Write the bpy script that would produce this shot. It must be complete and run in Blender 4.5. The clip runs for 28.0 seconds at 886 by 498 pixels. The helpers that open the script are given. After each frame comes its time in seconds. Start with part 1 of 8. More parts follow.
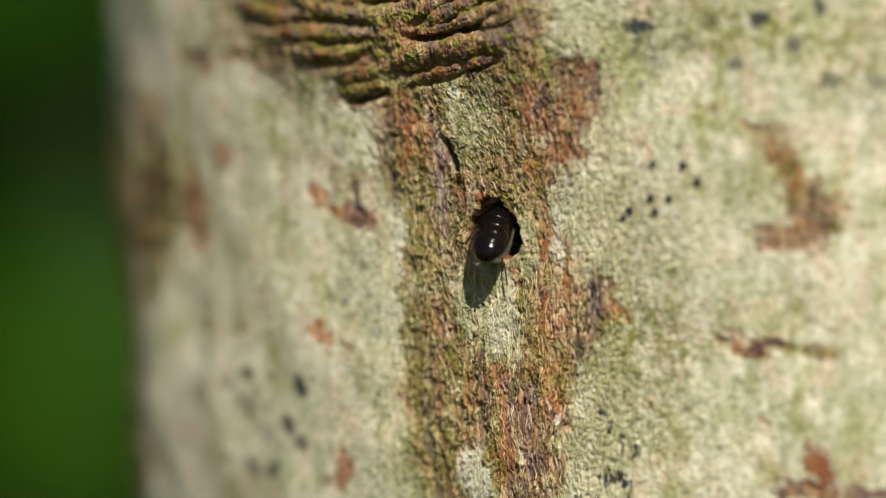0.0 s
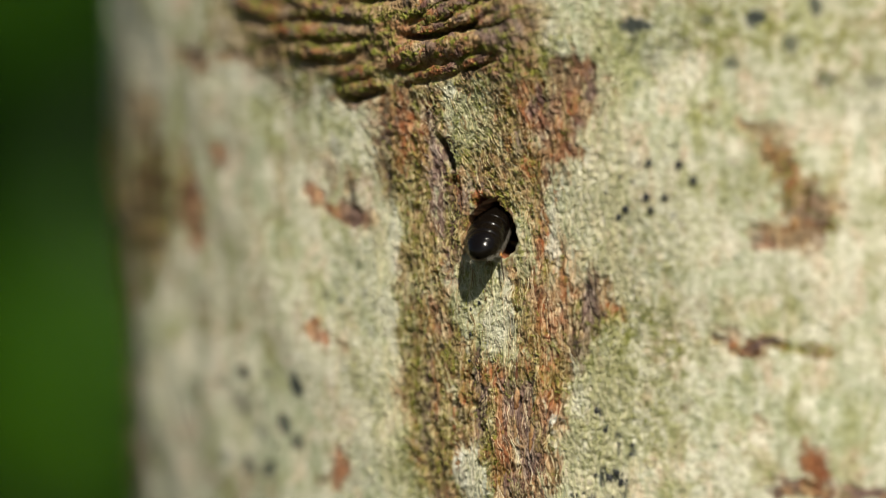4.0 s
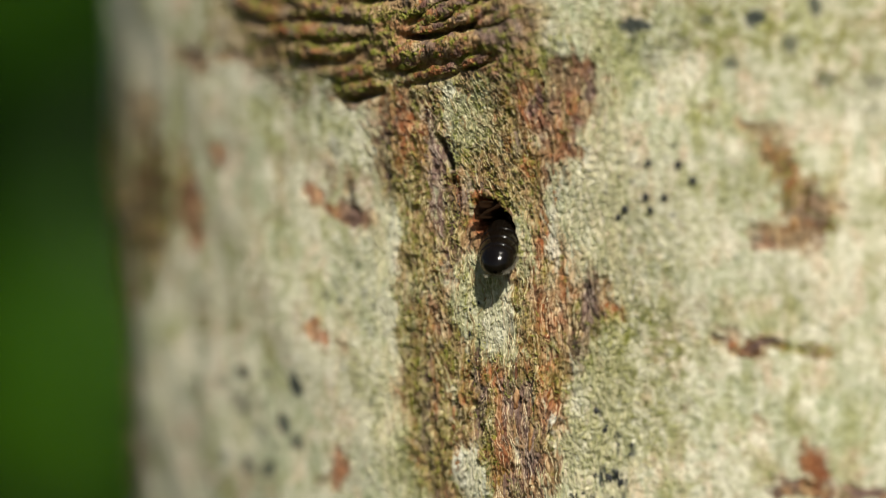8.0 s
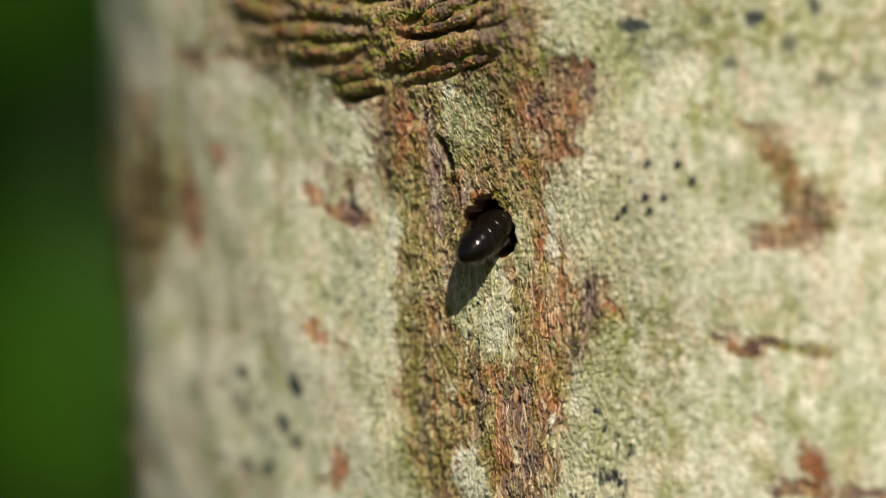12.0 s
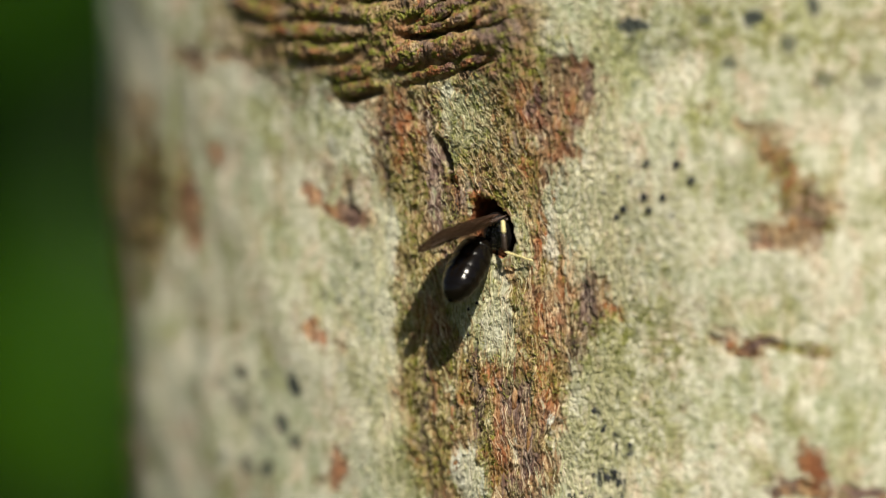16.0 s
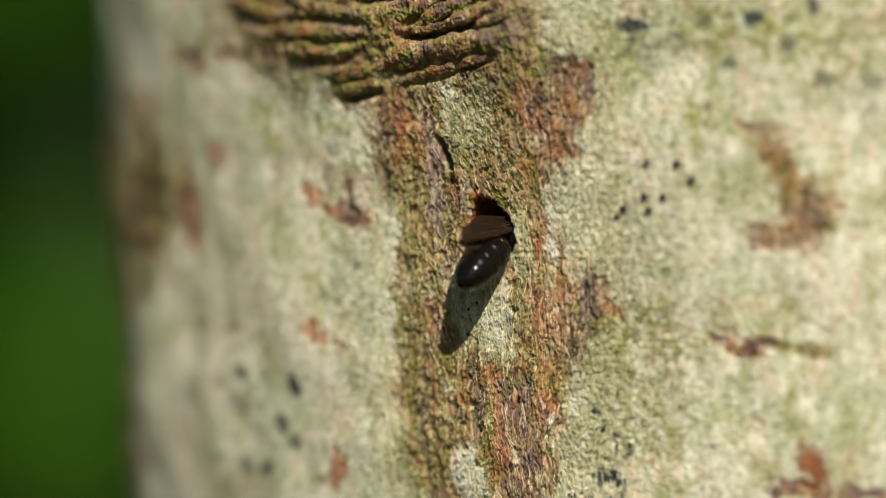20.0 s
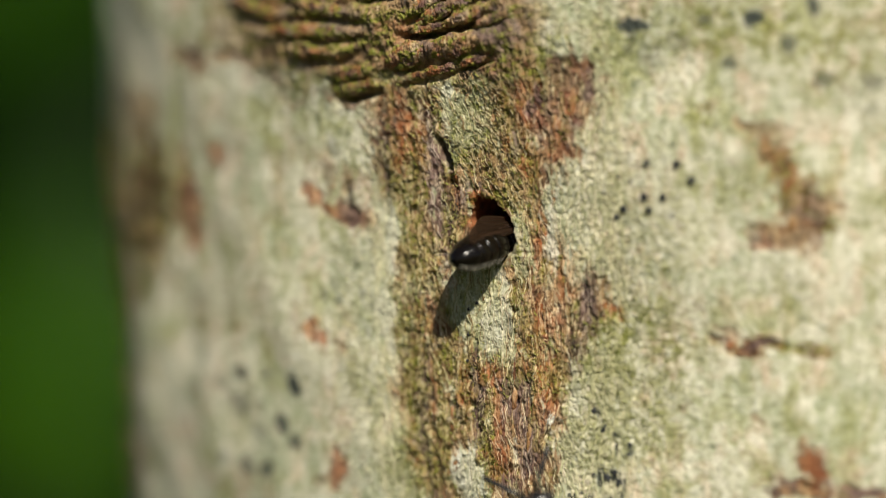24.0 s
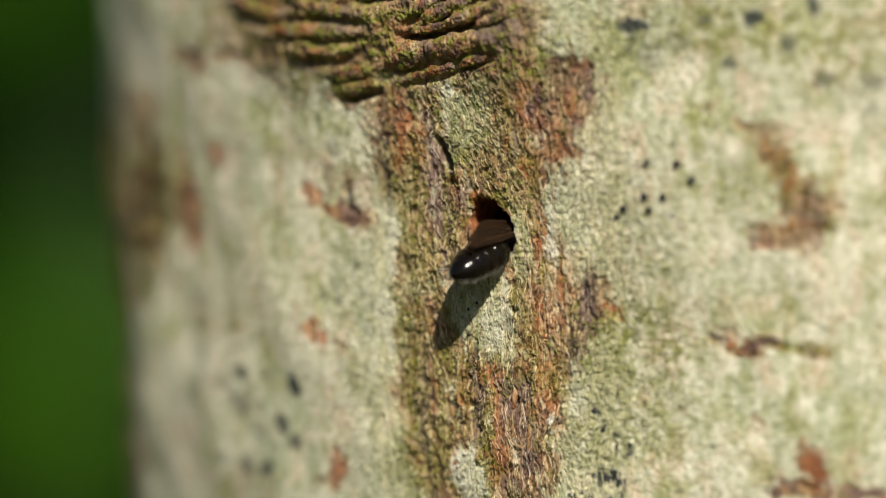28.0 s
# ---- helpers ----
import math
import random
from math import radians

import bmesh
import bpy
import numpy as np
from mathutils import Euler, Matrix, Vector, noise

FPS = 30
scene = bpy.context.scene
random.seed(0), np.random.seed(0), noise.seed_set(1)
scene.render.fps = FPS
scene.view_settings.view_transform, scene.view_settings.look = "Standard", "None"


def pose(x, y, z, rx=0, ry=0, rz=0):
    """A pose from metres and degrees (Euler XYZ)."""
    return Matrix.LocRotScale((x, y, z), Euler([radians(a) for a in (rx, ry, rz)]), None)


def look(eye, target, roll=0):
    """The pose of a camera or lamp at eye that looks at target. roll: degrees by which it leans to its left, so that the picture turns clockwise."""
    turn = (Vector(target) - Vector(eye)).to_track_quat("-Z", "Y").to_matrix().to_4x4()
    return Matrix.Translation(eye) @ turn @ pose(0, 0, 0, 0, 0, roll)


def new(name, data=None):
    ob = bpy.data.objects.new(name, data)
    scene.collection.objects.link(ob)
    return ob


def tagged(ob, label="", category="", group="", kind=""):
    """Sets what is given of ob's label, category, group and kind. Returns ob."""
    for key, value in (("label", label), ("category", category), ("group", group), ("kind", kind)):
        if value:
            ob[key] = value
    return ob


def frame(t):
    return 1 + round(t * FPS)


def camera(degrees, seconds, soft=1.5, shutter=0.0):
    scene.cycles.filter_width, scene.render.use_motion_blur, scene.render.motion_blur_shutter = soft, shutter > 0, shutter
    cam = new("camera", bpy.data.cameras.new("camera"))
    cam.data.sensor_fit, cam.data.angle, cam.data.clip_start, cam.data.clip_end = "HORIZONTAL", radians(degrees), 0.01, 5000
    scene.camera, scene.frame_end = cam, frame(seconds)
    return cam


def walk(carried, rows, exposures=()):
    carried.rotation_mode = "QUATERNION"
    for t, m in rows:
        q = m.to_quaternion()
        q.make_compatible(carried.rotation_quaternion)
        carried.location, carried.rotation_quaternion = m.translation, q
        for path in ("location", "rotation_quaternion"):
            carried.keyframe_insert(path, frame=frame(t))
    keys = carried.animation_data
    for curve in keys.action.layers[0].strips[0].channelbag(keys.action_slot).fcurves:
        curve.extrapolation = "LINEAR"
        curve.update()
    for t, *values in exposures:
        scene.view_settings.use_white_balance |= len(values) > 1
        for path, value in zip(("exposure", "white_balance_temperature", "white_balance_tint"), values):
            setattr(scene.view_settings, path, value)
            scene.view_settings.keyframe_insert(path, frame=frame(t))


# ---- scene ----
MM = 0.001
EYE_HEIGHT = 1.3

# ---- camera: a macro lens on a tripod, re-framed by a hair's breadth ----
cam = camera(15.0, 28.0, soft=1.25, shutter=0.3)
cam.data.dof.use_dof = True
cam.data.dof.focus_distance = 0.2127
cam.data.dof.aperture_fstop = 7.3
walk(cam, [
    (0, pose(0, -0.2127, 1.3, 90.0192, 0, 0.1058)),
    (1.5, pose(0, -0.2127, 1.3, 90.0173, 0, 0.1058)),
    (2, pose(0, -0.2127, 1.3, 90.0115, 0, 0.0914)),
    (2.5, pose(0, -0.2127, 1.3, 90.0058, 0, 0.0770)),
    (3, pose(0, -0.2127, 1.3, 90.0000, 0, 0.0625)),
    (3.5, pose(0, -0.2127, 1.3, 90.0000, 0, 0.0433)),
    (5.5, pose(0, -0.2127, 1.3, 90.0000, 0, 0.0337)),
    (6, pose(0, -0.2127, 1.3, 90.0000, 0, 0.0433)),
    (7, pose(0, -0.2127, 1.3, 90.0000, 0, 0.0433)),
    (7.5, pose(0, -0.2127, 1.3, 90.0000, 0, 0.0317)),
    (8, pose(0, -0.2127, 1.3, 90.0000, 0, 0.0289)),
    (8.5, pose(0, -0.2127, 1.3, 90.0000, 0, 0.0212)),
    (12, pose(0, -0.2127, 1.3, 90.0000, 0, 0.0192)),
    (12.5, pose(0, -0.2127, 1.3, 90.0000, 0, 0.0077)),
    (14.5, pose(0, -0.2127, 1.3, 90.0000, 0, 0.0000)),
    (28, pose(0, -0.2127, 1.3, 90.0000, 0, 0.0000)),
])

# ---- world and sun ----
SUN_WAY = Vector((1.66, -7.5, 7.1)).normalized()
world = bpy.data.worlds.new("world")
scene.world = world
world.use_nodes = True
sky = world.node_tree.nodes.new("ShaderNodeTexSky")
sky.sky_type = "NISHITA"
sky.sun_disc = False
sky.sun_elevation = math.asin(SUN_WAY.z)
sky.sun_rotation = math.atan2(SUN_WAY.x, SUN_WAY.y)
back = world.node_tree.nodes["Background"]
back.inputs["Strength"].default_value = 0.043
world.node_tree.links.new(sky.outputs[0], back.inputs["Color"])
sun_data = bpy.data.lights.new("sun", "SUN")
sun_data.energy = 5.0
sun_data.angle = radians(0.55)
sun_data.color = (1.0, 0.93, 0.785)
sun = new("sun", sun_data)
sun.matrix_world = look(SUN_WAY * 20, (0, 0, 0))
scene.view_settings.exposure = 0.21


# ---- materials ----
class Nodes:
    """Short hand for building a node material."""

    def __init__(self, name, rough=0.7, metal=0.0, spec=0.4):
        self.mat = bpy.data.materials.new(name)
        self.mat.use_nodes = True
        self.tree = self.mat.node_tree
        self.bsdf = self.tree.nodes["Principled BSDF"]
        self.bsdf.inputs["Roughness"].default_value = rough
        self.bsdf.inputs["Metallic"].default_value = metal
        self.bsdf.inputs["Specular IOR Level"].default_value = spec

    def node(self, kind, **values):
        n = self.tree.nodes.new(kind)
        for key, value in values.items():
            n.inputs[key].default_value = value
        return n

    def link(self, a, b):
        self.tree.links.new(a, b)

    def coords(self, stretch=(1, 1, 1)):
        c = self.node("ShaderNodeTexCoord")
        m = self.node("ShaderNodeMapping")
        m.inputs["Scale"].default_value = stretch
        self.link(c.outputs["Object"], m.inputs["Vector"])
        return m.outputs[0]

    def noise(self, scale, detail=4.0, rough=0.6, vec=None, warp=0.0):
        n = self.node("ShaderNodeTexNoise", Scale=scale, Detail=detail, Roughness=rough, Distortion=warp)
        self.link(vec if vec else self.coords(), n.inputs["Vector"])
        return n.outputs["Fac"]

    def voronoi(self, scale, vec=None):
        n = self.node("ShaderNodeTexVoronoi", Scale=scale)
        self.link(vec if vec else self.coords(), n.inputs["Vector"])
        return n.outputs["Distance"]

    def ramp(self, fac, *stops):
        r = self.node("ShaderNodeValToRGB")
        els = r.color_ramp.elements
        while len(els) < len(stops):
            els.new(0.5)
        for e, (p, c) in zip(els, stops):
            e.position = p
            e.color = (*c, 1) if len(c) == 3 else (c[0], c[0], c[0], 1)
        self.link(fac, r.inputs[0])
        return r.outputs[0]

    def mix(self, fac, a, b, mode="MIX"):
        m = self.tree.nodes.new("ShaderNodeMix")
        m.data_type = "RGBA"
        m.blend_type = mode
        for value, slot in ((fac, m.inputs[0]), (a, m.inputs[6]), (b, m.inputs[7])):
            if isinstance(value, (int, float)):
                slot.default_value = value
            elif isinstance(value, tuple):
                slot.default_value = (*value, 1)
            else:
                self.link(value, slot)
        return m.outputs[2]

    def math(self, op, a, b=0.0, clamp=False):
        m = self.tree.nodes.new("ShaderNodeMath")
        m.operation = op
        m.use_clamp = clamp
        for value, slot in ((a, m.inputs[0]), (b, m.inputs[1])):
            if isinstance(value, (int, float)):
                slot.default_value = value
            else:
                self.link(value, slot)
        return m.outputs[0]

    def attribute(self, name):
        a = self.node("ShaderNodeAttribute")
        a.attribute_name = name
        return a.outputs["Fac"]

    def colour(self, out):
        if isinstance(out, tuple):
            self.bsdf.inputs["Base Color"].default_value = (*out, 1)
        else:
            self.link(out, self.bsdf.inputs["Base Color"])

    def bump(self, height, distance, strength=1.0):
        b = self.node("ShaderNodeBump", Strength=strength, Distance=distance)
        self.link(height, b.inputs["Height"])
        self.link(b.outputs[0], self.bsdf.inputs["Normal"])

    def rough(self, out):
        self.link(out, self.bsdf.inputs["Roughness"])


def bark_material():
    m = Nodes("lichen_bark", rough=0.85, spec=0.25)
    grain = m.noise(5200, 3, 0.65, warp=0.6)
    crumbs = m.noise(2300, 4, 0.6)
    fibre = m.noise(1500, 4, 0.65, m.coords((1, 1, 0.22)), warp=0.4)
    # pale crust lichen: cream fields mottled with grey-green, pinkish and olive
    cream = m.ramp(crumbs, (0.30, (0.33, 0.325, 0.20)), (0.46, (0.57, 0.55, 0.395)), (0.66, (0.75, 0.725, 0.60)))
    sage = m.ramp(crumbs, (0.28, (0.19, 0.22, 0.105)), (0.5, (0.40, 0.43, 0.28)), (0.70, (0.63, 0.63, 0.48)))
    pink = m.ramp(crumbs, (0.30, (0.38, 0.24, 0.15)), (0.62, (0.76, 0.60, 0.45)))
    olive = m.ramp(crumbs, (0.28, (0.14, 0.16, 0.045)), (0.65, (0.38, 0.38, 0.16)))
    tall = m.coords((1, 1, 0.6))
    lichen = m.mix(m.ramp(m.noise(230, 6, 0.68, tall, 0.5), (0.46, (0,)), (0.60, (0.85,))), cream, sage)
    lichen = m.mix(m.ramp(m.noise(560, 5, 0.68, tall, 0.4), (0.50, (0,)), (0.64, (0.7,))), lichen, pink)
    lichen = m.mix(m.ramp(m.noise(760, 4, 0.6, tall, 0.3), (0.56, (0,)), (0.66, (0.65,))), lichen, (0.86, 0.82, 0.68))
    lichen = m.mix(m.ramp(m.noise(270, 5, 0.7, tall, 0.8), (0.58, (0,)), (0.70, (0.55,))), lichen, (0.33, 0.22, 0.12))
    lichen = m.mix(m.ramp(m.noise(410, 6, 0.7, tall, 0.6), (0.50, (0,)), (0.64, (0.85,))), lichen, olive)
    lichen = m.mix(m.ramp(m.noise(1700, 4, 0.6), (0.60, (0,)), (0.70, (0.7,))), lichen, (0.10, 0.13, 0.07))
    lichen = m.mix(m.math("MULTIPLY", m.attribute("sage"), 0.7), lichen, sage)
    # bare bark: red-brown to tan shreds with darker furrows
    bark = m.ramp(fibre, (0.30, (0.05, 0.032, 0.024)), (0.43, (0.17, 0.10, 0.052)), (0.54, (0.32, 0.205, 0.10)), (0.67, (0.58, 0.45, 0.27)))
    rust = m.ramp(grain, (0.3, (0.13, 0.035, 0.012)), (0.65, (0.36, 0.13, 0.045)))
    bark = m.mix(m.ramp(m.noise(520, 4, 0.6), (0.50, (0,)), (0.66, (0.6,))), bark, rust)
    grey = m.ramp(fibre, (0.3, (0.07, 0.05, 0.045)), (0.7, (0.27, 0.20, 0.17)))
    bark = m.mix(m.ramp(m.noise(380, 4, 0.6), (0.54, (0,)), (0.66, (0.8,))), bark, grey)
    orange = m.ramp(fibre, (0.30, (0.10, 0.026, 0.010)), (0.5, (0.31, 0.098, 0.034)), (0.7, (0.50, 0.24, 0.10)))
    bark = m.mix(m.math("MULTIPLY", m.attribute("rust"), m.ramp(m.noise(900, 4, 0.65), (0.30, (0,)), (0.46, (1,)))), bark, orange)
    plum = m.ramp(fibre, (0.30, (0.045, 0.025, 0.025)), (0.5, (0.135, 0.080, 0.075)), (0.7, (0.32, 0.235, 0.215)))
    bark = m.mix(m.math("MULTIPLY", m.attribute("plum"), 0.9), bark, plum)
    base = m.mix(m.attribute("bark"), lichen, bark)
    chalk = m.ramp(crumbs, (0.3, (0.46, 0.46, 0.36)), (0.6, (0.80, 0.78, 0.68)))
    base = m.mix(m.attribute("pale"), base, chalk)
    # moss film in the furrows
    moss = m.ramp(crumbs, (0.3, (0.065, 0.075, 0.008)), (0.55, (0.20, 0.21, 0.025)), (0.75, (0.36, 0.36, 0.08)))
    speck = m.ramp(m.noise(1500, 4, 0.7), (0.42, (0,)), (0.58, (1,)))
    base = m.mix(m.math("MULTIPLY", m.attribute("moss"), speck), base, moss)
    base = m.mix(m.attribute("dark"), base, m.ramp(fibre, (0.3, (0.025, 0.016, 0.014)), (0.7, (0.14, 0.09, 0.08))))
    base = m.mix(m.attribute("stain"), base, m.ramp(grain, (0.3, (0.018, 0.024, 0.022)), (0.7, (0.09, 0.10, 0.085))))
    # fine light and dark grit
    base = m.mix(0.5, base, m.ramp(grain, (0.3, (0.45,)), (0.5, (0.95,)), (0.72, (1.0,))), "MULTIPLY")
    m.colour(base)
    m.rough(m.ramp(grain, (0.3, (0.95,)), (0.75, (0.62,))))
    m.bump(m.math("ADD", grain, m.math("MULTIPLY", crumbs, 1.5)), 0.00008, 0.8)
    return m.mat


def wood_material():
    m = Nodes("bored_wood", rough=0.75, spec=0.3)
    f = m.noise(1600, 4, 0.65, m.coords((1, 1, 0.35)))
    m.colour(m.ramp(f, (0.3, (0.07, 0.022, 0.009)), (0.55, (0.26, 0.09, 0.035)), (0.75, (0.46, 0.20, 0.085))))
    m.bump(f, 0.0002, 0.7)
    return m.mat


def moss_material():
    m = Nodes("moss_green", rough=0.7, spec=0.3)
    n = m.node("ShaderNodeNewGeometry")
    m.colour(m.ramp(n.outputs["Random Per Island"], (0.0, (0.09, 0.10, 0.012)), (0.5, (0.22, 0.24, 0.035)), (1.0, (0.36, 0.34, 0.11))))
    return m.mat


def strand_material(name, *stops):
    """Small loose strands: each of its own tone, tinted by the zone of bark on which it lies."""
    m = Nodes(name, rough=0.7, spec=0.3)
    tone = m.node("ShaderNodeNewGeometry").outputs["Random Per Island"]
    base = m.ramp(tone, *stops)
    rust = m.ramp(tone, (0.0, (0.13, 0.035, 0.014)), (0.5, (0.32, 0.115, 0.045)), (1.0, (0.62, 0.38, 0.21)))
    plum = m.ramp(tone, (0.0, (0.06, 0.035, 0.034)), (0.5, (0.18, 0.115, 0.105)), (1.0, (0.42, 0.33, 0.30)))
    moss = m.ramp(tone, (0.0, (0.08, 0.09, 0.012)), (0.5, (0.24, 0.25, 0.04)), (1.0, (0.42, 0.40, 0.15)))
    base = m.mix(m.math("MULTIPLY", m.attribute("rust"), 0.8), base, rust)
    base = m.mix(m.math("MULTIPLY", m.attribute("plum"), 0.8), base, plum)
    base = m.mix(m.attribute("pale"), base, m.ramp(tone, (0.0, (0.5, 0.49, 0.38)), (1.0, (0.84, 0.82, 0.72))))
    m.colour(m.mix(m.math("MULTIPLY", m.attribute("moss"), 0.5), base, moss))
    return m.mat


def chitin(name, tone, rough, punct=0.0, spec=0.5):
    m = Nodes(name, rough=rough, spec=spec)
    n = m.noise(1800, 3)
    m.colour(m.mix(n, tuple(c * 0.6 for c in tone), tuple(c * 1.5 for c in tone)))
    m.rough(m.ramp(m.noise(3500, 3), (0.3, (rough * 0.8,)), (0.7, (min(1.0, rough * 1.35),))))
    if punct:
        m.bump(m.voronoi(6500), 0.00005, punct)
    else:
        m.bump(m.noise(9000, 2), 0.000004, 0.5)
    return m.mat


def wing_material(name, tone, clear):
    m = Nodes(name, rough=0.42, spec=0.2)
    m.colour(m.mix(m.noise(900, 3), tuple(c * 0.7 for c in tone), tone))
    m.bsdf.inputs["Transmission Weight"].default_value = 0.0
    m.bsdf.inputs["Alpha"].default_value = 1 - clear
    m.bump(m.noise(5000, 2), 0.00003, 0.5)
    through_light = m.node("ShaderNodeBsdfTranslucent", Color=tuple(min(1.0, c * 5) for c in tone) + (1,))
    both = m.node("ShaderNodeMixShader", Fac=0.35)
    m.link(m.bsdf.outputs[0], both.inputs[1])
    m.link(through_light.outputs[0], both.inputs[2])
    m.link(both.outputs[0], m.tree.nodes["Material Output"].inputs["Surface"])
    return m.mat


def leaf_material(name, low, high):
    m = Nodes(name, rough=0.45, spec=0.4)
    n = m.node("ShaderNodeNewGeometry")
    tone = m.mix(n.outputs["Random Per Island"], low, high)
    tone = m.mix(m.noise(60, 4), tone, m.mix(0.5, tone, tuple(c * 0.5 for c in low)))
    m.colour(tone)
    glow = m.node("ShaderNodeBsdfTranslucent")
    m.link(tone, glow.inputs["Color"])
    both = m.node("ShaderNodeMixShader", Fac=0.3)
    m.link(m.bsdf.outputs[0], both.inputs[1])
    m.link(glow.outputs[0], both.inputs[2])
    out = m.tree.nodes["Material Output"]
    m.link(both.outputs[0], out.inputs["Surface"])
    return m.mat


def soil_material():
    m = Nodes("forest_soil", rough=0.95, spec=0.2)
    n = m.noise(6, 8, 0.7)
    m.colour(m.ramp(n, (0.3, (0.03, 0.022, 0.012)), (0.5, (0.05, 0.06, 0.018)), (0.7, (0.09, 0.12, 0.03))))
    m.bump(m.noise(30, 6, 0.7), 0.03)
    return m.mat


BARK = bark_material()
WOOD = wood_material()
MOSS = moss_material()
SHRED = strand_material("bark_shred", (0.0, (0.09, 0.05, 0.03)), (0.35, (0.26, 0.13, 0.06)), (0.7, (0.42, 0.28, 0.13)), (1.0, (0.55, 0.48, 0.30)))
CRUST = strand_material("lichen_crust", (0.0, (0.30, 0.31, 0.16)), (0.35, (0.48, 0.47, 0.29)), (0.7, (0.62, 0.58, 0.38)), (1.0, (0.74, 0.69, 0.50)))
THREAD = strand_material("bark_thread", (0.0, (0.16, 0.085, 0.05)), (0.4, (0.34, 0.21, 0.11)), (0.7, (0.56, 0.43, 0.26)), (1.0, (0.80, 0.71, 0.48)))
SHINY_BLACK = chitin("shiny_black_cuticle", (0.0042, 0.0030, 0.0021), 0.15, spec=0.28)
PITTED_BLACK = chitin("pitted_black_cuticle", (0.010, 0.009, 0.009), 0.18, 1.0)
DARK_LEG = chitin("dark_leg_cuticle", (0.035, 0.022, 0.014), 0.35)
PALE_LEG = chitin("ivory_leg_cuticle", (0.72, 0.62, 0.30), 0.4)
AMBER_LEG = chitin("amber_leg_cuticle", (0.60, 0.27, 0.05), 0.4)
HAIR = chitin("pale_hair", (0.48, 0.44, 0.36), 0.7)
MATTE_BLACK = chitin("matte_black_cuticle", (0.007, 0.007, 0.008), 0.36, 0.4, spec=0.4)
DULL_BLACK = chitin("dull_black_cuticle", (0.012, 0.012, 0.013), 0.27, 0.25)
EYE = chitin("eye_facets", (0.016, 0.014, 0.014), 0.22, 0.4)
BEE_WING = wing_material("smoky_bee_wing", (0.040, 0.023, 0.013), 0.32)
WASP_WING = wing_material("clear_wasp_wing", (0.20, 0.19, 0.18), 0.75)
VEIN = chitin("wing_vein", (0.06, 0.03, 0.018), 0.4)
FUNGUS = chitin("black_fungus", (0.016, 0.018, 0.020), 0.6, 0.5)
# lit and shaded foliage: sunlight and deep shade are set by leaf colour
LEAF = leaf_material("leaf_sun_tone", (0.075, 0.225, 0.008), (0.15, 0.37, 0.012))
DARK_LEAF = leaf_material("leaf_shade_tone", (0.010, 0.036, 0.004), (0.028, 0.080, 0.007))
TWIG = chitin("twig_bark", (0.05, 0.04, 0.03), 0.8)
SOIL = soil_material()


# ---- mesh helpers ----
def part(name, mesh_data, material, parent=None, label=""):
    """Links a mesh as one object under a thing or a part."""
    mesh_data.materials.append(material)
    ob = new(name, mesh_data)
    ob.parent = parent
    if label:
        ob["label"] = label
    return ob


def quads(name, grid, wrap=False, close=False):
    """A smooth mesh from a grid of points (rows x columns x 3)."""
    rows, cols = grid.shape[:2]
    index = np.arange(rows * cols).reshape(rows, cols)
    if wrap:
        index = np.concatenate([index, index[:, :1]], 1)
    faces = np.stack([index[:-1, :-1], index[:-1, 1:], index[1:, 1:], index[1:, :-1]], -1).reshape(-1, 4)
    return sheet(name, grid.reshape(-1, 3), faces)


def sheet(name, verts, faces):
    """A smooth mesh from arrays of points and of faces with equal corner counts."""
    mesh = bpy.data.meshes.new(name)
    k = faces.shape[1]
    mesh.vertices.add(len(verts))
    mesh.vertices.foreach_set("co", np.ascontiguousarray(verts, dtype=np.float32).ravel())
    mesh.loops.add(faces.size)
    mesh.loops.foreach_set("vertex_index", np.ascontiguousarray(faces, dtype=np.int32).ravel())
    mesh.polygons.add(len(faces))
    mesh.polygons.foreach_set("loop_start", np.arange(0, faces.size, k, dtype=np.int32))
    mesh.polygons.foreach_set("use_smooth", np.ones(len(faces), dtype=bool))
    mesh.update(calc_edges=True)
    mesh.validate()
    return mesh


def lathe(name, length, radius, rings=24, sides=28, flat=1.0, bend=0.0, start=0.0, end=1.0):
    """A body along -y whose radius at the share u of its length is radius(u)."""
    u = np.linspace(start, end, rings)
    a = np.linspace(0, 2 * math.pi, sides, endpoint=False)
    r = np.array([radius(k) for k in u])
    grid = np.zeros((rings, sides, 3))
    grid[..., 0] = r[:, None] * np.cos(a)
    grid[..., 2] = r[:, None] * np.sin(a) * flat - bend * (u[:, None] ** 2)
    grid[..., 1] = -u[:, None] * length
    return quads(name, grid * MM, wrap=True)


def egg(name, size, lumps=0.0, seed=1.0, rings=20, sides=28, shape=None, centre=(0, 0, 0)):
    """A rounded body of three half-sizes in millimetres."""
    v = np.linspace(0.001, math.pi - 0.001, rings)[:, None]
    a = np.linspace(0, 2 * math.pi, sides, endpoint=False)[None]
    d = np.stack([np.sin(v) * np.cos(a), np.sin(v) * np.sin(a), np.cos(v) + 0 * a], -1)
    k = np.ones(d.shape[:2])
    if lumps:
        for f in (2.0, 4.3, 8.1):
            k += lumps / f * (np.sin(f * 1.7 * d[..., 0] + seed) * np.sin(f * 1.9 * d[..., 1] + 2 * seed) * np.sin(f * 1.5 * d[..., 2] + 3 * seed)) * 2
    if shape:
        k = k * shape(d)
    return quads(name, (d * k[..., None] * np.array(size) + np.array(centre)) * MM, wrap=True)


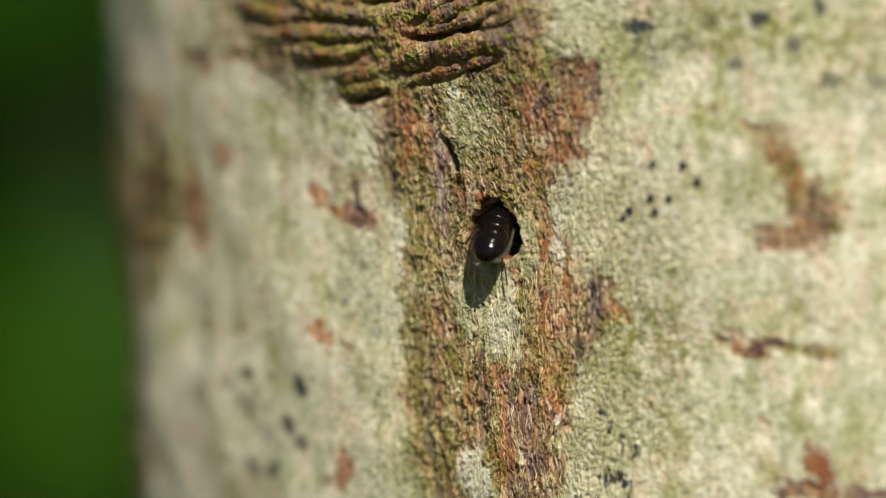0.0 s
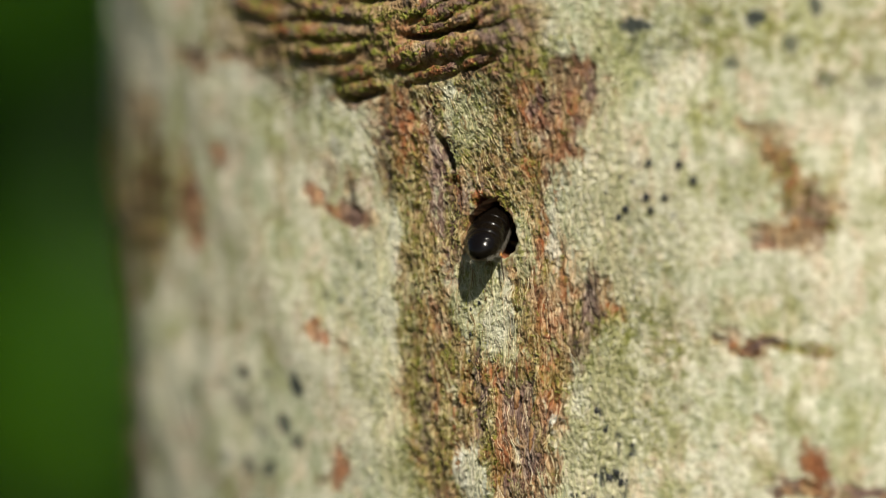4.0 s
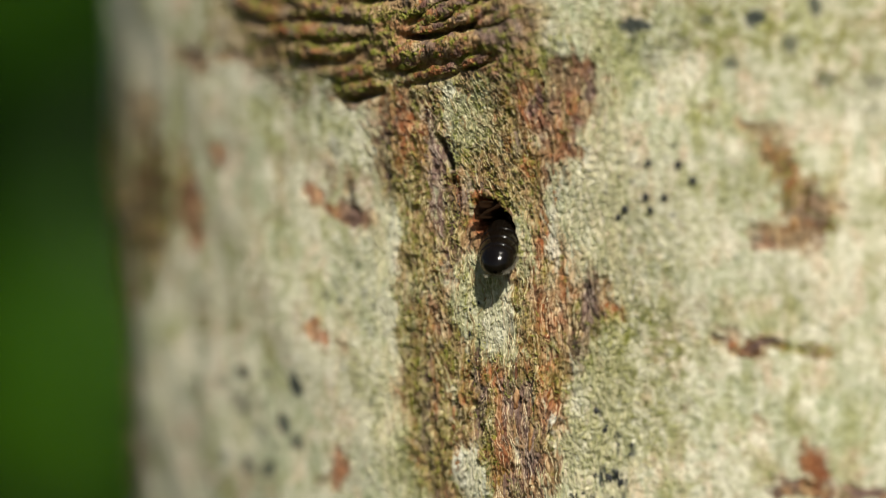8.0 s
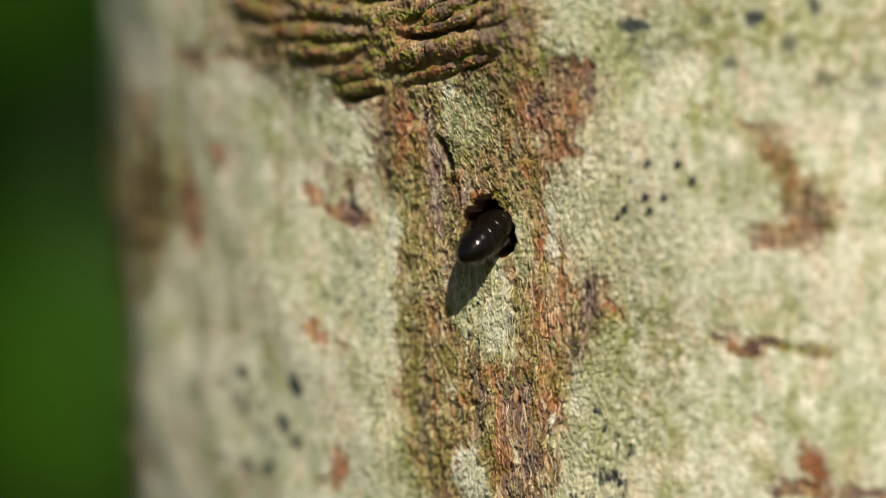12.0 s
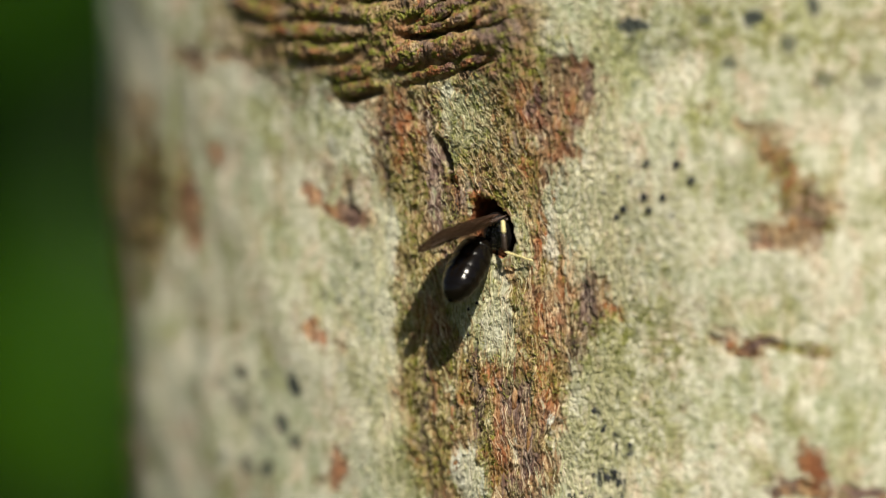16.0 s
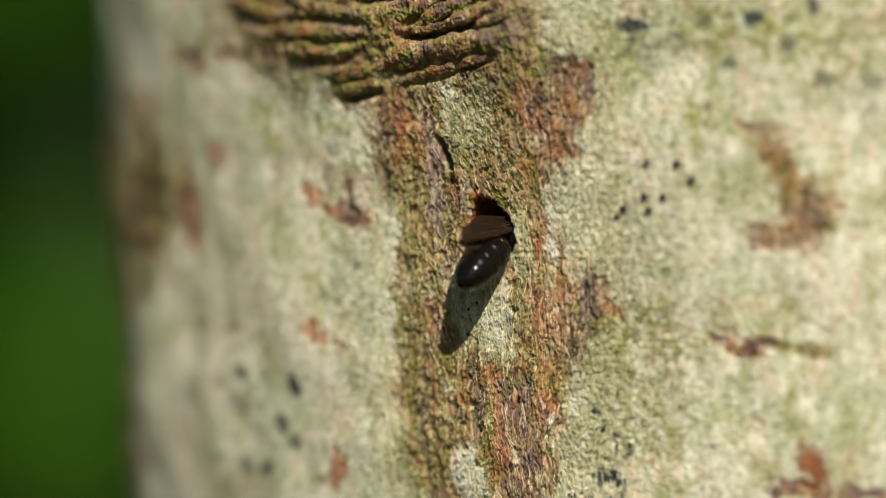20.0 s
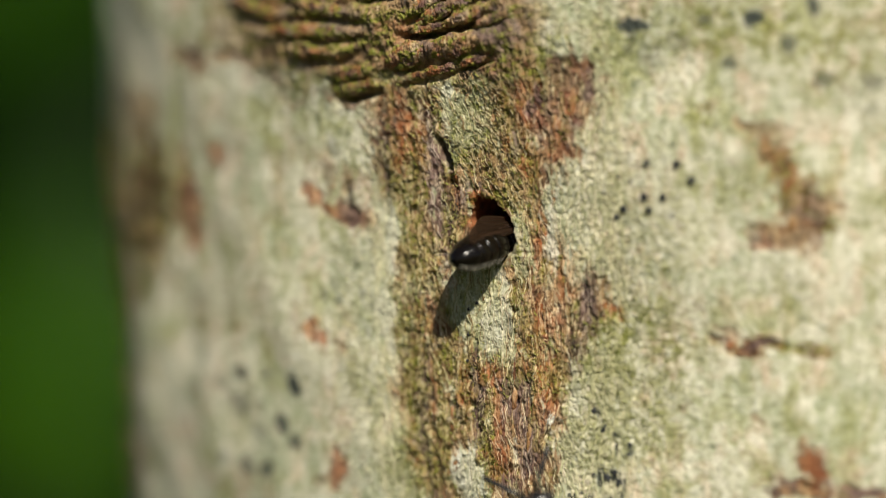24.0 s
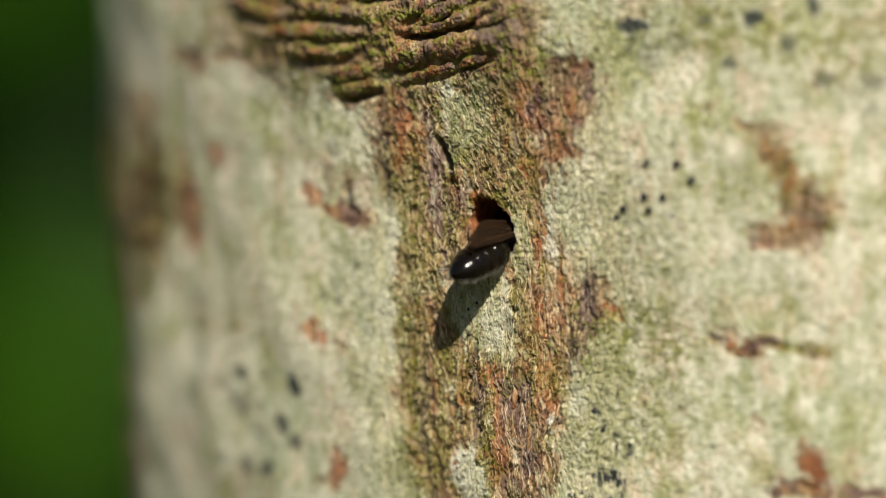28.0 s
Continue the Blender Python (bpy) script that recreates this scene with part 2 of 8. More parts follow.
def tube(name, points, radii, sides=8):
    """A round limb through points in millimetres, with its radius at each point."""
    p = np.array(points, float)
    fine = np.linspace(0, len(p) - 1, (len(p) - 1) * 5 + 1)
    idx = np.arange(len(p))
    path = np.stack([np.interp(fine, idx, p[:, i]) for i in range(3)], 1)
    soft = path.copy()
    soft[1:-1] = (path[:-2] + 2 * path[1:-1] + path[2:]) / 4
    r = np.interp(fine, idx, radii)
    r[0] *= 0.5
    r[-1] *= 0.4
    way = np.gradient(soft, axis=0)
    way /= np.linalg.norm(way, axis=1)[:, None] + 1e-9
    up = np.where(np.abs(way[:, 2:3]) > 0.9, np.array([[1.0, 0, 0]]), np.array([[0, 0, 1.0]]))
    side = np.cross(way, up)
    side /= np.linalg.norm(side, axis=1)[:, None]
    top = np.cross(side, way)
    a = np.linspace(0, 2 * math.pi, sides, endpoint=False)
    grid = soft[:, None] + r[:, None, None] * (np.cos(a)[None, :, None] * side[:, None] + np.sin(a)[None, :, None] * top[:, None])
    return quads(name, grid * MM, wrap=True)


def thing(name, label, category, place=None, kind="", group=""):
    ob = new(name)
    ob.empty_display_size = 0.002
    if place is not None:
        ob.matrix_world = place
    return tagged(ob, label, category, group, kind)


# ---- smooth noise on arrays ----
def dice(i, j, seed):
    h = (i.astype(np.int64) * 374761393 + j.astype(np.int64) * 668265263 + seed * 974711) & 0xFFFFFFFF
    h = ((h ^ (h >> 13)) * 1274126177) & 0xFFFFFFFF
    h = ((h ^ (h >> 15)) * 2246822519) & 0xFFFFFFFF
    return (h ^ (h >> 16)) / 4294967296.0


def grain(x, y, seed):
    """Gradient noise, about -1 to 1, one cell per unit."""
    i, j = np.floor(x), np.floor(y)
    u, v = x - i, y - j
    total = 0
    fu, fv = u * u * u * (u * (u * 6 - 15) + 10), v * v * v * (v * (v * 6 - 15) + 10)
    for di in (0, 1):
        for dj in (0, 1):
            a = dice(i + di, j + dj, seed) * 2 * math.pi
            w = (fu if di else 1 - fu) * (fv if dj else 1 - fv)
            total = total + w * (np.cos(a) * (u - di) + np.sin(a) * (v - dj))
    return total * 1.5


def clouds(x, y, seed, octaves=4, gain=0.5):
    total, size = 0, 1.0
    for k in range(octaves):
        total = total + size * grain(x * 2 ** k, y * 2 ** k, seed + 17 * k)
        size *= gain
    return total


def ease(low, high, x):
    t = np.clip((x - low) / (high - low), 0, 1)
    return t * t * (3 - 2 * t)


# ---- the trunk: s runs round it in millimetres from the hole, z is height about the lens ----
# cross-section: how far the bark faces leftward, in degrees, at arcs round the trunk
ARC = (-80, -65, -48.7, -39.5, -33.0, -23.5, -11, 0, 5, 10, 16, 22, 30, 45)
FACING = (190, 150, 112, 86, 63, 47, 34, 24, 26, 21, 11, 6, 2, -8)


def section():
    arc = np.linspace(-80, 45, 6251)
    facing = np.radians(np.interp(arc, ARC, FACING))
    facing = np.convolve(np.pad(facing, 150, mode="edge"), np.ones(301) / 301, "valid")
    step = arc[1] - arc[0]
    x, y = np.cumsum(np.cos(facing)) * step, -np.cumsum(np.sin(facing)) * step
    mid = np.argmin(abs(arc))
    return arc, facing, x - x[mid] + 3.07, y - y[mid]


SECTION = section()
HOLE_FACING = float(np.interp(0, SECTION[0], SECTION[1]))


def on_trunk(s, z, out=0.0):
    """Points in metres at arc s and height z (mm), lifted by out (mm)."""
    arc, facing, x, y = SECTION
    s, z = np.asarray(s, float), np.asarray(z, float)
    f = np.interp(s, arc, facing)
    out = out + np.clip(z, -24, 24) * 0.065
    return np.stack([(np.interp(s, arc, x) - np.sin(f) * out) * MM, (np.interp(s, arc, y) - np.cos(f) * out) * MM, EYE_HEIGHT + z * MM + 0 * f], -1)


def hole_wave(a):
    """The uneven outline of the bored hole, flattened towards its upper side."""
    even = 1 + 0.05 * np.sin(3 * a + 0.6) + 0.03 * np.sin(7 * a + 2) + 0.02 * np.sin(13 * a)
    ragged = 0.03 * np.sin(19 * a + 1) * np.exp(-((np.abs(a) - 2.6) / 0.7) ** 2)
    return (even + ragged) * (1 - 0.25 * np.exp(-((a - 0.35) / 0.7) ** 2))


def hole_reach(s, z):
    """1 on the rim of the bored hole, smaller inside it."""
    ds, dz = s - 0.08, z - 1.47
    along = -0.42 * ds + 0.907 * dz
    across = 0.907 * ds + 0.42 * dz
    wave = hole_wave(np.arctan2(along / 2.02, across / 1.34))
    return np.sqrt((across / 1.34) ** 2 + (along / 2.02) ** 2) / wave


LEFT_EDGE = ((-16.3, -5.0), (-13.0, -6.2), (-9.4, -7.2), (-4.3, -6.7), (-0.3, -6.8), (3.3, -6.9), (6.9, -7.2), (10.5, -7.2))
RIGHT_EDGE = ((-16.0, 3.7), (-11.3, 4.2), (-7.8, 5.2), (-4.2, 6.8), (-1.4, 4.9), (1.5, 3.7), (3.6, 3.5), (5.3, 4.2), (9.2, 6.8), (11.6, 7.1))


class Marks:
    """Where the trunk bears bark, moss, sage lichen, stains and dark streaks, 0 to 1 at each point."""

    def __init__(self, s, z):
        self.s, self.z = s, z
        self.ws = s + 0.55 * clouds(s / 1.9, z / 1.9, 3, 4)
        self.wz = z + 0.55 * clouds(s / 1.9, z / 1.9, 9, 4)
        self.fray = clouds(s / 0.55, z / 0.8, 21, 3)
        self.field = {k: np.zeros_like(s) for k in ("bark", "moss", "sage", "stain", "dark", "rust", "plum", "pale")}

    def add(self, kind, value):
        self.field[kind] = np.maximum(self.field[kind], value)

    def blob(self, kind, s, z, rs, rz, lean, weight):
        c, n = math.cos(radians(lean)), -math.sin(radians(lean))
        k = 0.4 if kind == "stain" else 1.0
        ds, dz = s + k * (self.ws - self.s), z + k * (self.wz - self.z)
        ds, dz = self.s - 2 * s + ds, self.z - 2 * z + dz
        d = np.sqrt(((ds * c + dz * n) / rs) ** 2 + ((dz * c - ds * n) / rz) ** 2)
        self.add(kind, weight * ease(1.3, 0.7, d + 0.38 * self.fray))


def paint(marks):
    blob = marks.blob
    blob("bark", 18.7, 5.4, 0.91, 2.15, -30, 0.85)
    blob("moss", 19.5, 3.9, 1.39, 2.43, -30, 0.5)
    blob("bark", 17.4, 7.4, 1.40, 0.49, 15, 0.7)
    blob("bark", 20.3, 2.6, 1.67, 1.94, -35, 1)
    blob("bark", 17.7, 7.0, 1.26, 0.90, -30, 0.6)
    blob("bark", 21.4, 2.6, 1.39, 0.76, -10, 0.85)
    blob("bark", 18.9, 0.9, 2.10, 0.76, 10, 0.9)
    blob("bark", 17.5, 0.3, 0.91, 0.56, 10, 0.7)
    blob("bark", 16.9, -6.0, 2.19, 0.63, 4, 1)
    blob("bark", 20.8, -6.3, 1.68, 0.49, -4, 0.75)
    blob("bark", 15.4, -5.2, 0.92, 0.35, 30, 0.6)
    blob("bark", 20.8, -13.4, 0.91, 1.40, -5, 1)
    blob("bark", 20.1, -14.9, 2.46, 0.63, 4, 1)
    blob("bark", 24.0, -15.0, 2.09, 0.56, 6, 1)
    blob("bark", 7.0, -3.5, 1.54, 1.27, -40, 1)
    blob("bark", 8.4, -3.9, 0.95, 0.64, 20, 0.9)
    blob("bark", 6.0, -5.3, 0.67, 1.42, 12, 0.8)
    blob("bark", 11.6, -5.9, 1.65, 0.35, 20, 0.35)
    blob("bark", 5.3, 9.6, 2.28, 2.33, 10, 1)
    blob("bark", 4.7, 6.3, 1.26, 0.92, 10, 0.9)
    blob("bark", 14.3, 8.4, 0.71, 0.63, 0, 0.45)
    blob("bark", -25.3, 2.7, 1.56, 3.05, -6, 0.85)
    blob("bark", -22.0, 6.3, 1.15, 0.98, -10, 0.7)
    blob("bark", -23.5, 12.7, 2.04, 0.83, 10, 0.8)
    blob("bark", -27.2, 4.3, 1.14, 1.53, 0, 0.4)
    blob("bark", -33.0, 2.4, 2.21, 2.74, 0, 0.9)
    blob("bark", -36.0, -8.7, 2.91, 2.80, 0, 0.8)
    blob("bark", -36.7, -15.5, 3.59, 2.42, 0, 0.7)
    blob("bark", -30.6, 9.0, 2.09, 2.32, 0, 0.8)
    blob("bark", -11.1, 2.4, 1.98, 0.73, 12, 0.9)
    blob("bark", -13.4, 3.5, 0.75, 0.88, -6, 0.8)
    blob("bark", -10.6, 4.1, 0.62, 0.95, -4, 0.6)
    blob("bark", -9.0, 2.0, 0.96, 0.58, 0, 0.8)
    blob("bark", -7.2, 6.5, 0.76, 2.38, -4, 0.9)
    blob("bark", -13.3, -5.6, 0.95, 0.52, 40, 0.8)
    blob("bark", -11.5, -6.5, 0.82, 0.37, 35, 0.7)
    blob("bark", -12.1, -14.4, 0.65, 1.26, 8, 0.85)
    blob("bark", -12.7, -15.1, 1.04, 0.44, 0, 0.6)
    blob("bark", -17.7, -2.9, 0.62, 1.87, 4, 0.25)
    blob("bark", -15.7, 5.2, 0.59, 1.48, 0, 0.3)
    blob("bark", 12.8, -9.8, 0.36, 0.28, 0, 0.5)
    blob("bark", 17.3, -10.6, 0.35, 0.28, 0, 0.5)
    blob("moss", 9.4, -5.6, 3.27, 2.82, 0, 0.55)
    blob("moss", 11.1, -5.2, 2.16, 1.06, 0, 0.5)
    blob("moss", 14.7, 8.4, 1.27, 1.04, 20, 0.5)
    blob("moss", 22.1, 4.9, 0.69, 1.38, 30, 0.4)
    blob("moss", 21.9, 1.6, 0.90, 0.69, 0, 0.6)
    blob("moss", 7.1, -7.7, 1.47, 1.06, 0, 0.5)
    blob("moss", 13.8, -6.3, 1.43, 1.05, 0, 0.4)
    blob("moss", 15.6, -2.6, 1.77, 0.91, 10, 0.3)
    blob("moss", -16.5, 0.0, 2.01, 3.34, 0, 0.35)
    blob("moss", -18.0, 9.0, 3.09, 1.49, 0, 0.4)
    blob("moss", -22.0, -2.2, 1.74, 3.40, 0, 0.3)
    blob("moss", -29.6, 3.5, 2.45, 3.48, 0, 0.6)
    blob("moss", -11.4, -3.8, 2.73, 1.83, 0, 0.25)
    blob("moss", 3.9, 12.4, 1.85, 1.27, 0, 0.8)
    blob("moss", 2.3, 3.6, 0.98, 3.91, 0, 0.6)
    blob("moss", 0.0, 7.9, 2.45, 3.56, 0, 0.55)
    blob("moss", -6.7, 5.1, 1.67, 2.17, 0, 0.7)
    blob("moss", -5.2, -1.0, 1.65, 2.17, 0, 0.7)
    blob("moss", -5.7, -13.0, 1.68, 3.27, 0, 0.9)
    blob("moss", -5.7, -7.2, 1.08, 3.99, 0, 0.9)
    blob("moss", -0.4, -11.4, 0.39, 3.95, 0, 0.8)
    blob("moss", -2.3, -9.3, 0.80, 3.24, 0, 0.6)
    blob("moss", 2.6, -5.7, 1.14, 2.14, 0, 0.5)
    blob("moss", -0.9, -3.5, 1.96, 2.87, 0, 0.3)
    blob("moss", 11.9, 13.6, 4.26, 1.74, 0, 0.6)
    blob("moss", 17.1, 13.5, 4.89, 1.73, 0, 0.85)
    blob("moss", 22.5, 12.5, 3.76, 2.75, 0, 0.8)
    blob("moss", -29.4, 4.3, 3.25, 4.25, 0, 1)
    blob("moss", -32.0, -1.1, 2.96, 2.74, 0, 0.8)
    blob("moss", -27.6, 0.8, 1.89, 2.31, 0, 0.6)
    blob("moss", 6.3, -9.2, 2.22, 3.55, 0, 0.55)
    blob("moss", 9.8, -8.8, 2.90, 4.59, 0, 0.5)
    blob("moss", 8.8, -1.0, 2.54, 2.11, 0, 0.35)
    blob("moss", -8.6, 10.6, 2.56, 0.87, -14, 0.9)
    blob("moss", -12.6, 10.7, 2.75, 0.66, -8, 0.7)
    blob("moss", -17.8, -4.4, 2.08, 2.99, 0, 0.35)
    blob("moss", -9.8, -7.3, 1.33, 2.20, 0, 0.35)
    blob("moss", 12.1, 1.4, 2.86, 2.10, 0, 0.25)
    blob("moss", 15.6, 3.9, 2.12, 2.09, 0, 0.25)
    blob("bark", -9.0, 10.0, 2.41, 0.72, -6, 1)
    blob("bark", -5.0, 6.9, 1.63, 3.23, -20, 0.9)
    blob("bark", -19.4, 12.6, 3.19, 0.45, 8, 0.7)
    blob("bark", -15.9, 11.1, 2.45, 0.37, 10, 0.5)
    blob("bark", -30.0, 3.5, 2.69, 5.03, 0, 1)
    blob("dark", -30.1, 4.3, 2.20, 4.26, 0, 0.45)
    blob("dark", -25.4, 2.3, 1.04, 2.29, -6, 0.3)
    blob("bark", -25.7, 5.4, 0.92, 2.29, -10, 0.6)
    blob("bark", -14.5, 9.6, 1.43, 0.37, 0, 0.4)
    blob("bark", -12.1, 5.2, 0.64, 1.46, -8, 0.5)
    blob("bark", -14.8, -4.4, 0.49, 1.11, 0, 0.4)
    blob("bark", -7.1, 4.0, 0.42, 1.09, 0, 0.5)
    blob("bark", 19.4, 0.0, 1.75, 0.35, 6, 0.6)
    blob("bark", 9.7, 5.0, 0.50, 0.35, 0, 0.25)
    blob("bark", 13.9, -3.5, 0.71, 0.28, 0, 0.3)
    blob("bark", -20.5, -4.5, 0.78, 1.88, 0, 0.3)
    blob("bark", -24.1, -4.5, 0.99, 1.90, 0, 0.3)
    blob("rust", -19.4, 12.6, 3.19, 0.45, 8, 0.8)
    blob("rust", -8.6, 10.6, 1.71, 0.43, 0, 0.7)
    blob("rust", -5.8, 7.3, 1.23, 2.16, -20, 0.8)
    blob("sage", -1.7, 8.1, 1.64, 2.35, 10, 1)
    blob("sage", -0.9, -3.5, 2.03, 3.23, -18, 1)
    blob("sage", 0.3, -6.0, 1.16, 1.43, -10, 0.9)
    blob("sage", -1.7, -14.3, 1.36, 1.80, -8, 1)
    blob("sage", 5.8, 14.5, 2.19, 2.11, 0, 0.6)
    blob("sage", 15.7, -2.4, 1.41, 0.77, 0, 0.7)
    blob("sage", 5.0, 1.5, 0.74, 2.83, 10, 0.6)
    blob("sage", -7.2, 2.2, 1.01, 1.81, 0, 0.6)
    blob("sage", -15.1, -1.1, 1.95, 3.70, 0, 0.3)
    blob("sage", -17.7, -10.8, 4.70, 3.37, 0, 0.5)
    blob("sage", -9.6, -2.2, 2.64, 3.28, 0, 0.5)
    blob("sage", -7.2, -7.2, 0.85, 2.18, 0, 0.5)
    blob("sage", 18.8, 8.7, 2.09, 1.04, 0, 0.4)
    blob("sage", 3.5, 11.4, 1.11, 0.85, 0, 0.4)
    blob("stain", -20.0, -8.2, 0.77, 0.38, 0, 0.8)
    blob("stain", -17.6, -8.2, 0.52, 0.34, 0, 0.6)
    blob("stain", -15.2, -8.9, 0.54, 0.89, -12, 1)
    blob("stain", -16.5, -11.4, 0.56, 0.75, -10, 0.9)
    blob("stain", -15.5, -12.6, 0.60, 0.52, 0, 0.8)
    blob("stain", -17.9, -14.6, 0.74, 0.45, 0, 0.85)
    blob("stain", -20.0, -14.4, 0.72, 0.76, 20, 0.7)
    blob("stain", -22.3, -14.0, 0.65, 0.42, 0, 0.6)
    blob("stain", -20.4, -10.3, 0.89, 0.76, 30, 0.5)
    blob("stain", -25.1, -9.5, 1.17, 1.00, 0, 0.35)
    blob("stain", -22.0, -9.0, 0.93, 0.53, 0, 0.35)
    blob("stain", -18.6, -12.1, 0.75, 0.53, 0, 0.4)
    blob("stain", -11.4, -3.4, 0.32, 0.29, 0, 0.5)
    blob("stain", -12.6, -2.9, 0.37, 0.33, 0, 0.5)
    blob("stain", -11.8, -2.3, 0.46, 0.51, 0, 0.3)
    blob("stain", -9.6, -2.9, 0.35, 0.44, 0, 0.35)
    blob("stain", -9.0, -5.4, 0.26, 0.37, 0, 0.4)
    blob("stain", -10.0, -1.1, 0.35, 0.51, 0, 0.35)
    blob("stain", -8.6, -3.8, 0.26, 0.33, 0, 0.4)
    blob("stain", -12.4, 8.5, 0.32, 0.37, 0, 0.6)
    blob("stain", -11.4, 6.6, 0.36, 0.95, -10, 0.4)
    blob("stain", -10.4, 3.3, 0.27, 0.73, -8, 0.6)
    blob("stain", -14.1, 7.0, 0.38, 0.51, 0, 0.3)
    blob("stain", -9.2, -10.0, 0.22, 0.26, 0, 0.5)
    blob("stain", -7.3, -12.0, 0.21, 0.26, 0, 0.4)
    blob("stain", 9.8, 13.9, 0.93, 0.52, 8, 1)
    blob("stain", 10.8, 11.8, 0.71, 1.05, 0, 0.35)
    blob("stain", 12.6, 12.9, 0.71, 0.70, 0, 0.35)
    blob("stain", 9.6, 12.6, 0.36, 0.70, 0, 0.5)
    blob("stain", 14.2, 13.9, 0.42, 0.35, 0, 0.5)
    blob("stain", 17.1, 14.1, 0.66, 0.55, 0, 1)
    blob("stain", 20.8, 14.9, 0.48, 0.55, 0, 0.9)
    blob("stain", 19.4, 12.4, 0.48, 0.59, 0, 0.75)
    blob("stain", 15.7, 11.4, 0.49, 0.49, 0, 0.7)
    blob("stain", 21.5, 10.4, 0.69, 0.62, 0, 0.6)
    blob("stain", 24.4, 10.2, 0.75, 0.48, 20, 0.45)
    blob("stain", 24.2, 8.5, 0.48, 0.41, 0, 0.3)
    blob("stain", 7.9, -14.3, 0.74, 0.39, -20, 0.9)
    blob("stain", 7.0, -14.1, 0.22, 0.71, 8, 0.9)
    blob("stain", 8.5, -15.5, 0.37, 0.43, 0, 0.8)
    blob("stain", 9.1, -12.7, 0.22, 0.50, -6, 0.7)
    blob("rust", 3.1, 9.6, 0.60, 2.12, 8, 1)
    blob("rust", 5.3, 8.5, 1.47, 1.76, 0, 0.35)
    blob("dark", 5.7, 10.3, 1.61, 1.55, 0, 0.5)
    blob("dark", -2.7, 6.2, 0.32, 0.93, 8, 1)
    blob("rust", -2.6, 4.7, 0.55, 0.86, 0, 1)
    blob("rust", 2.7, 5.4, 0.53, 1.42, 0, 0.9)
    blob("rust", 4.7, 6.3, 1.11, 0.78, 10, 0.8)
    blob("rust", 8.4, -3.8, 0.95, 0.64, 20, 1)
    blob("rust", 3.8, -8.9, 0.53, 1.78, -6, 1)
    blob("rust", 0.4, -11.4, 0.78, 4.16, 0, 0.6)
    blob("rust", 3.1, -8.9, 0.49, 2.00, -4, 1)
    blob("rust", 3.5, -5.7, 1.28, 2.28, -6, 0.65)
    blob("rust", 2.8, -1.0, 0.53, 1.42, 0, 0.5)
    blob("rust", 5.0, -1.0, 0.97, 1.77, 0, 0.6)
    blob("bark", 2.6, 4.4, 0.34, 0.92, 0, 0.9)
    blob("rust", 2.6, 4.4, 0.34, 0.99, 0, 1)
    blob("bark", 2.9, 3.2, 0.34, 0.92, 0, 0.9)
    blob("rust", 2.9, 3.2, 0.34, 0.99, 0, 1)
    blob("bark", 3.2, 2.0, 0.34, 0.92, 0, 0.9)
    blob("rust", 3.2, 2.0, 0.34, 0.99, 0, 1)
    blob("bark", 3.5, 0.9, 0.34, 0.92, 0, 0.9)
    blob("rust", 3.5, 0.9, 0.34, 0.99, 0, 1)
    blob("bark", 3.8, 0.0, 0.34, 0.92, 0, 0.9)
    blob("rust", 3.8, 0.0, 0.34, 0.99, 0, 1)
    blob("bark", 4.1, -0.9, 0.34, 0.92, 0, 0.9)
    blob("rust", 4.1, -0.9, 0.34, 0.99, 0, 1)
    blob("bark", 4.4, -1.7, 0.34, 0.92, 0, 0.9)
    blob("rust", 4.4, -1.7, 0.34, 0.99, 0, 1)
    blob("bark", -3.3, 4.2, 0.32, 0.86, 0, 0.9)
    blob("dark", -3.3, 4.2, 0.28, 0.79, 0, 0.6)
    blob("bark", -3.0, 3.0, 0.32, 0.86, 0, 0.9)
    blob("dark", -3.0, 3.0, 0.28, 0.79, 0, 0.6)
    blob("bark", -2.8, 1.9, 0.32, 0.86, 0, 0.9)
    blob("dark", -2.8, 1.9, 0.28, 0.79, 0, 0.6)
    blob("bark", -2.6, 0.8, 0.32, 0.86, 0, 0.9)
    blob("dark", -2.6, 0.8, 0.28, 0.79, 0, 0.6)
    blob("bark", -2.4, -0.1, 0.32, 0.86, 0, 0.9)
    blob("dark", -2.4, -0.1, 0.28, 0.79, 0, 0.6)
    blob("sage", 2.1, 0.7, 0.61, 2.49, 4, 0.75)
    blob("sage", 2.8, 3.2, 0.53, 1.42, 0, 0.55)
    blob("sage", -6.8, -2.3, 1.26, 1.23, 0, 0.6)
    blob("sage", -4.5, -2.8, 0.82, 0.94, 0, 0.5)
    blob("rust", -1.5, -8.2, 0.47, 2.16, 0, 0.5)
    blob("rust", -4.7, -7.9, 0.58, 2.90, 0, 0.5)
    blob("rust", -5.5, -13.0, 0.67, 2.18, 0, 0.6)
    blob("rust", -1.1, 2.5, 0.62, 1.07, 0, 1)
    blob("rust", -6.9, 9.4, 1.00, 0.87, 0, 0.7)
    blob("rust", 3.7, -6.4, 0.98, 1.78, 0, 0.5)
    blob("rust", -25.3, 2.7, 1.56, 3.05, -6, 0.7)
    blob("rust", -13.3, -5.6, 0.95, 0.52, 40, 1)
    blob("rust", -12.1, -14.4, 0.75, 1.26, 8, 0.9)
    blob("rust", -13.4, 3.5, 0.75, 0.88, -6, 0.9)
    blob("rust", -11.1, 2.4, 1.80, 0.66, 12, 0.6)
    blob("rust", 17.5, 0.3, 1.05, 0.56, 10, 0.9)
    blob("rust", 19.0, 4.9, 0.63, 1.73, -25, 0.7)
    blob("rust", 20.8, -13.4, 0.77, 1.40, -5, 0.7)
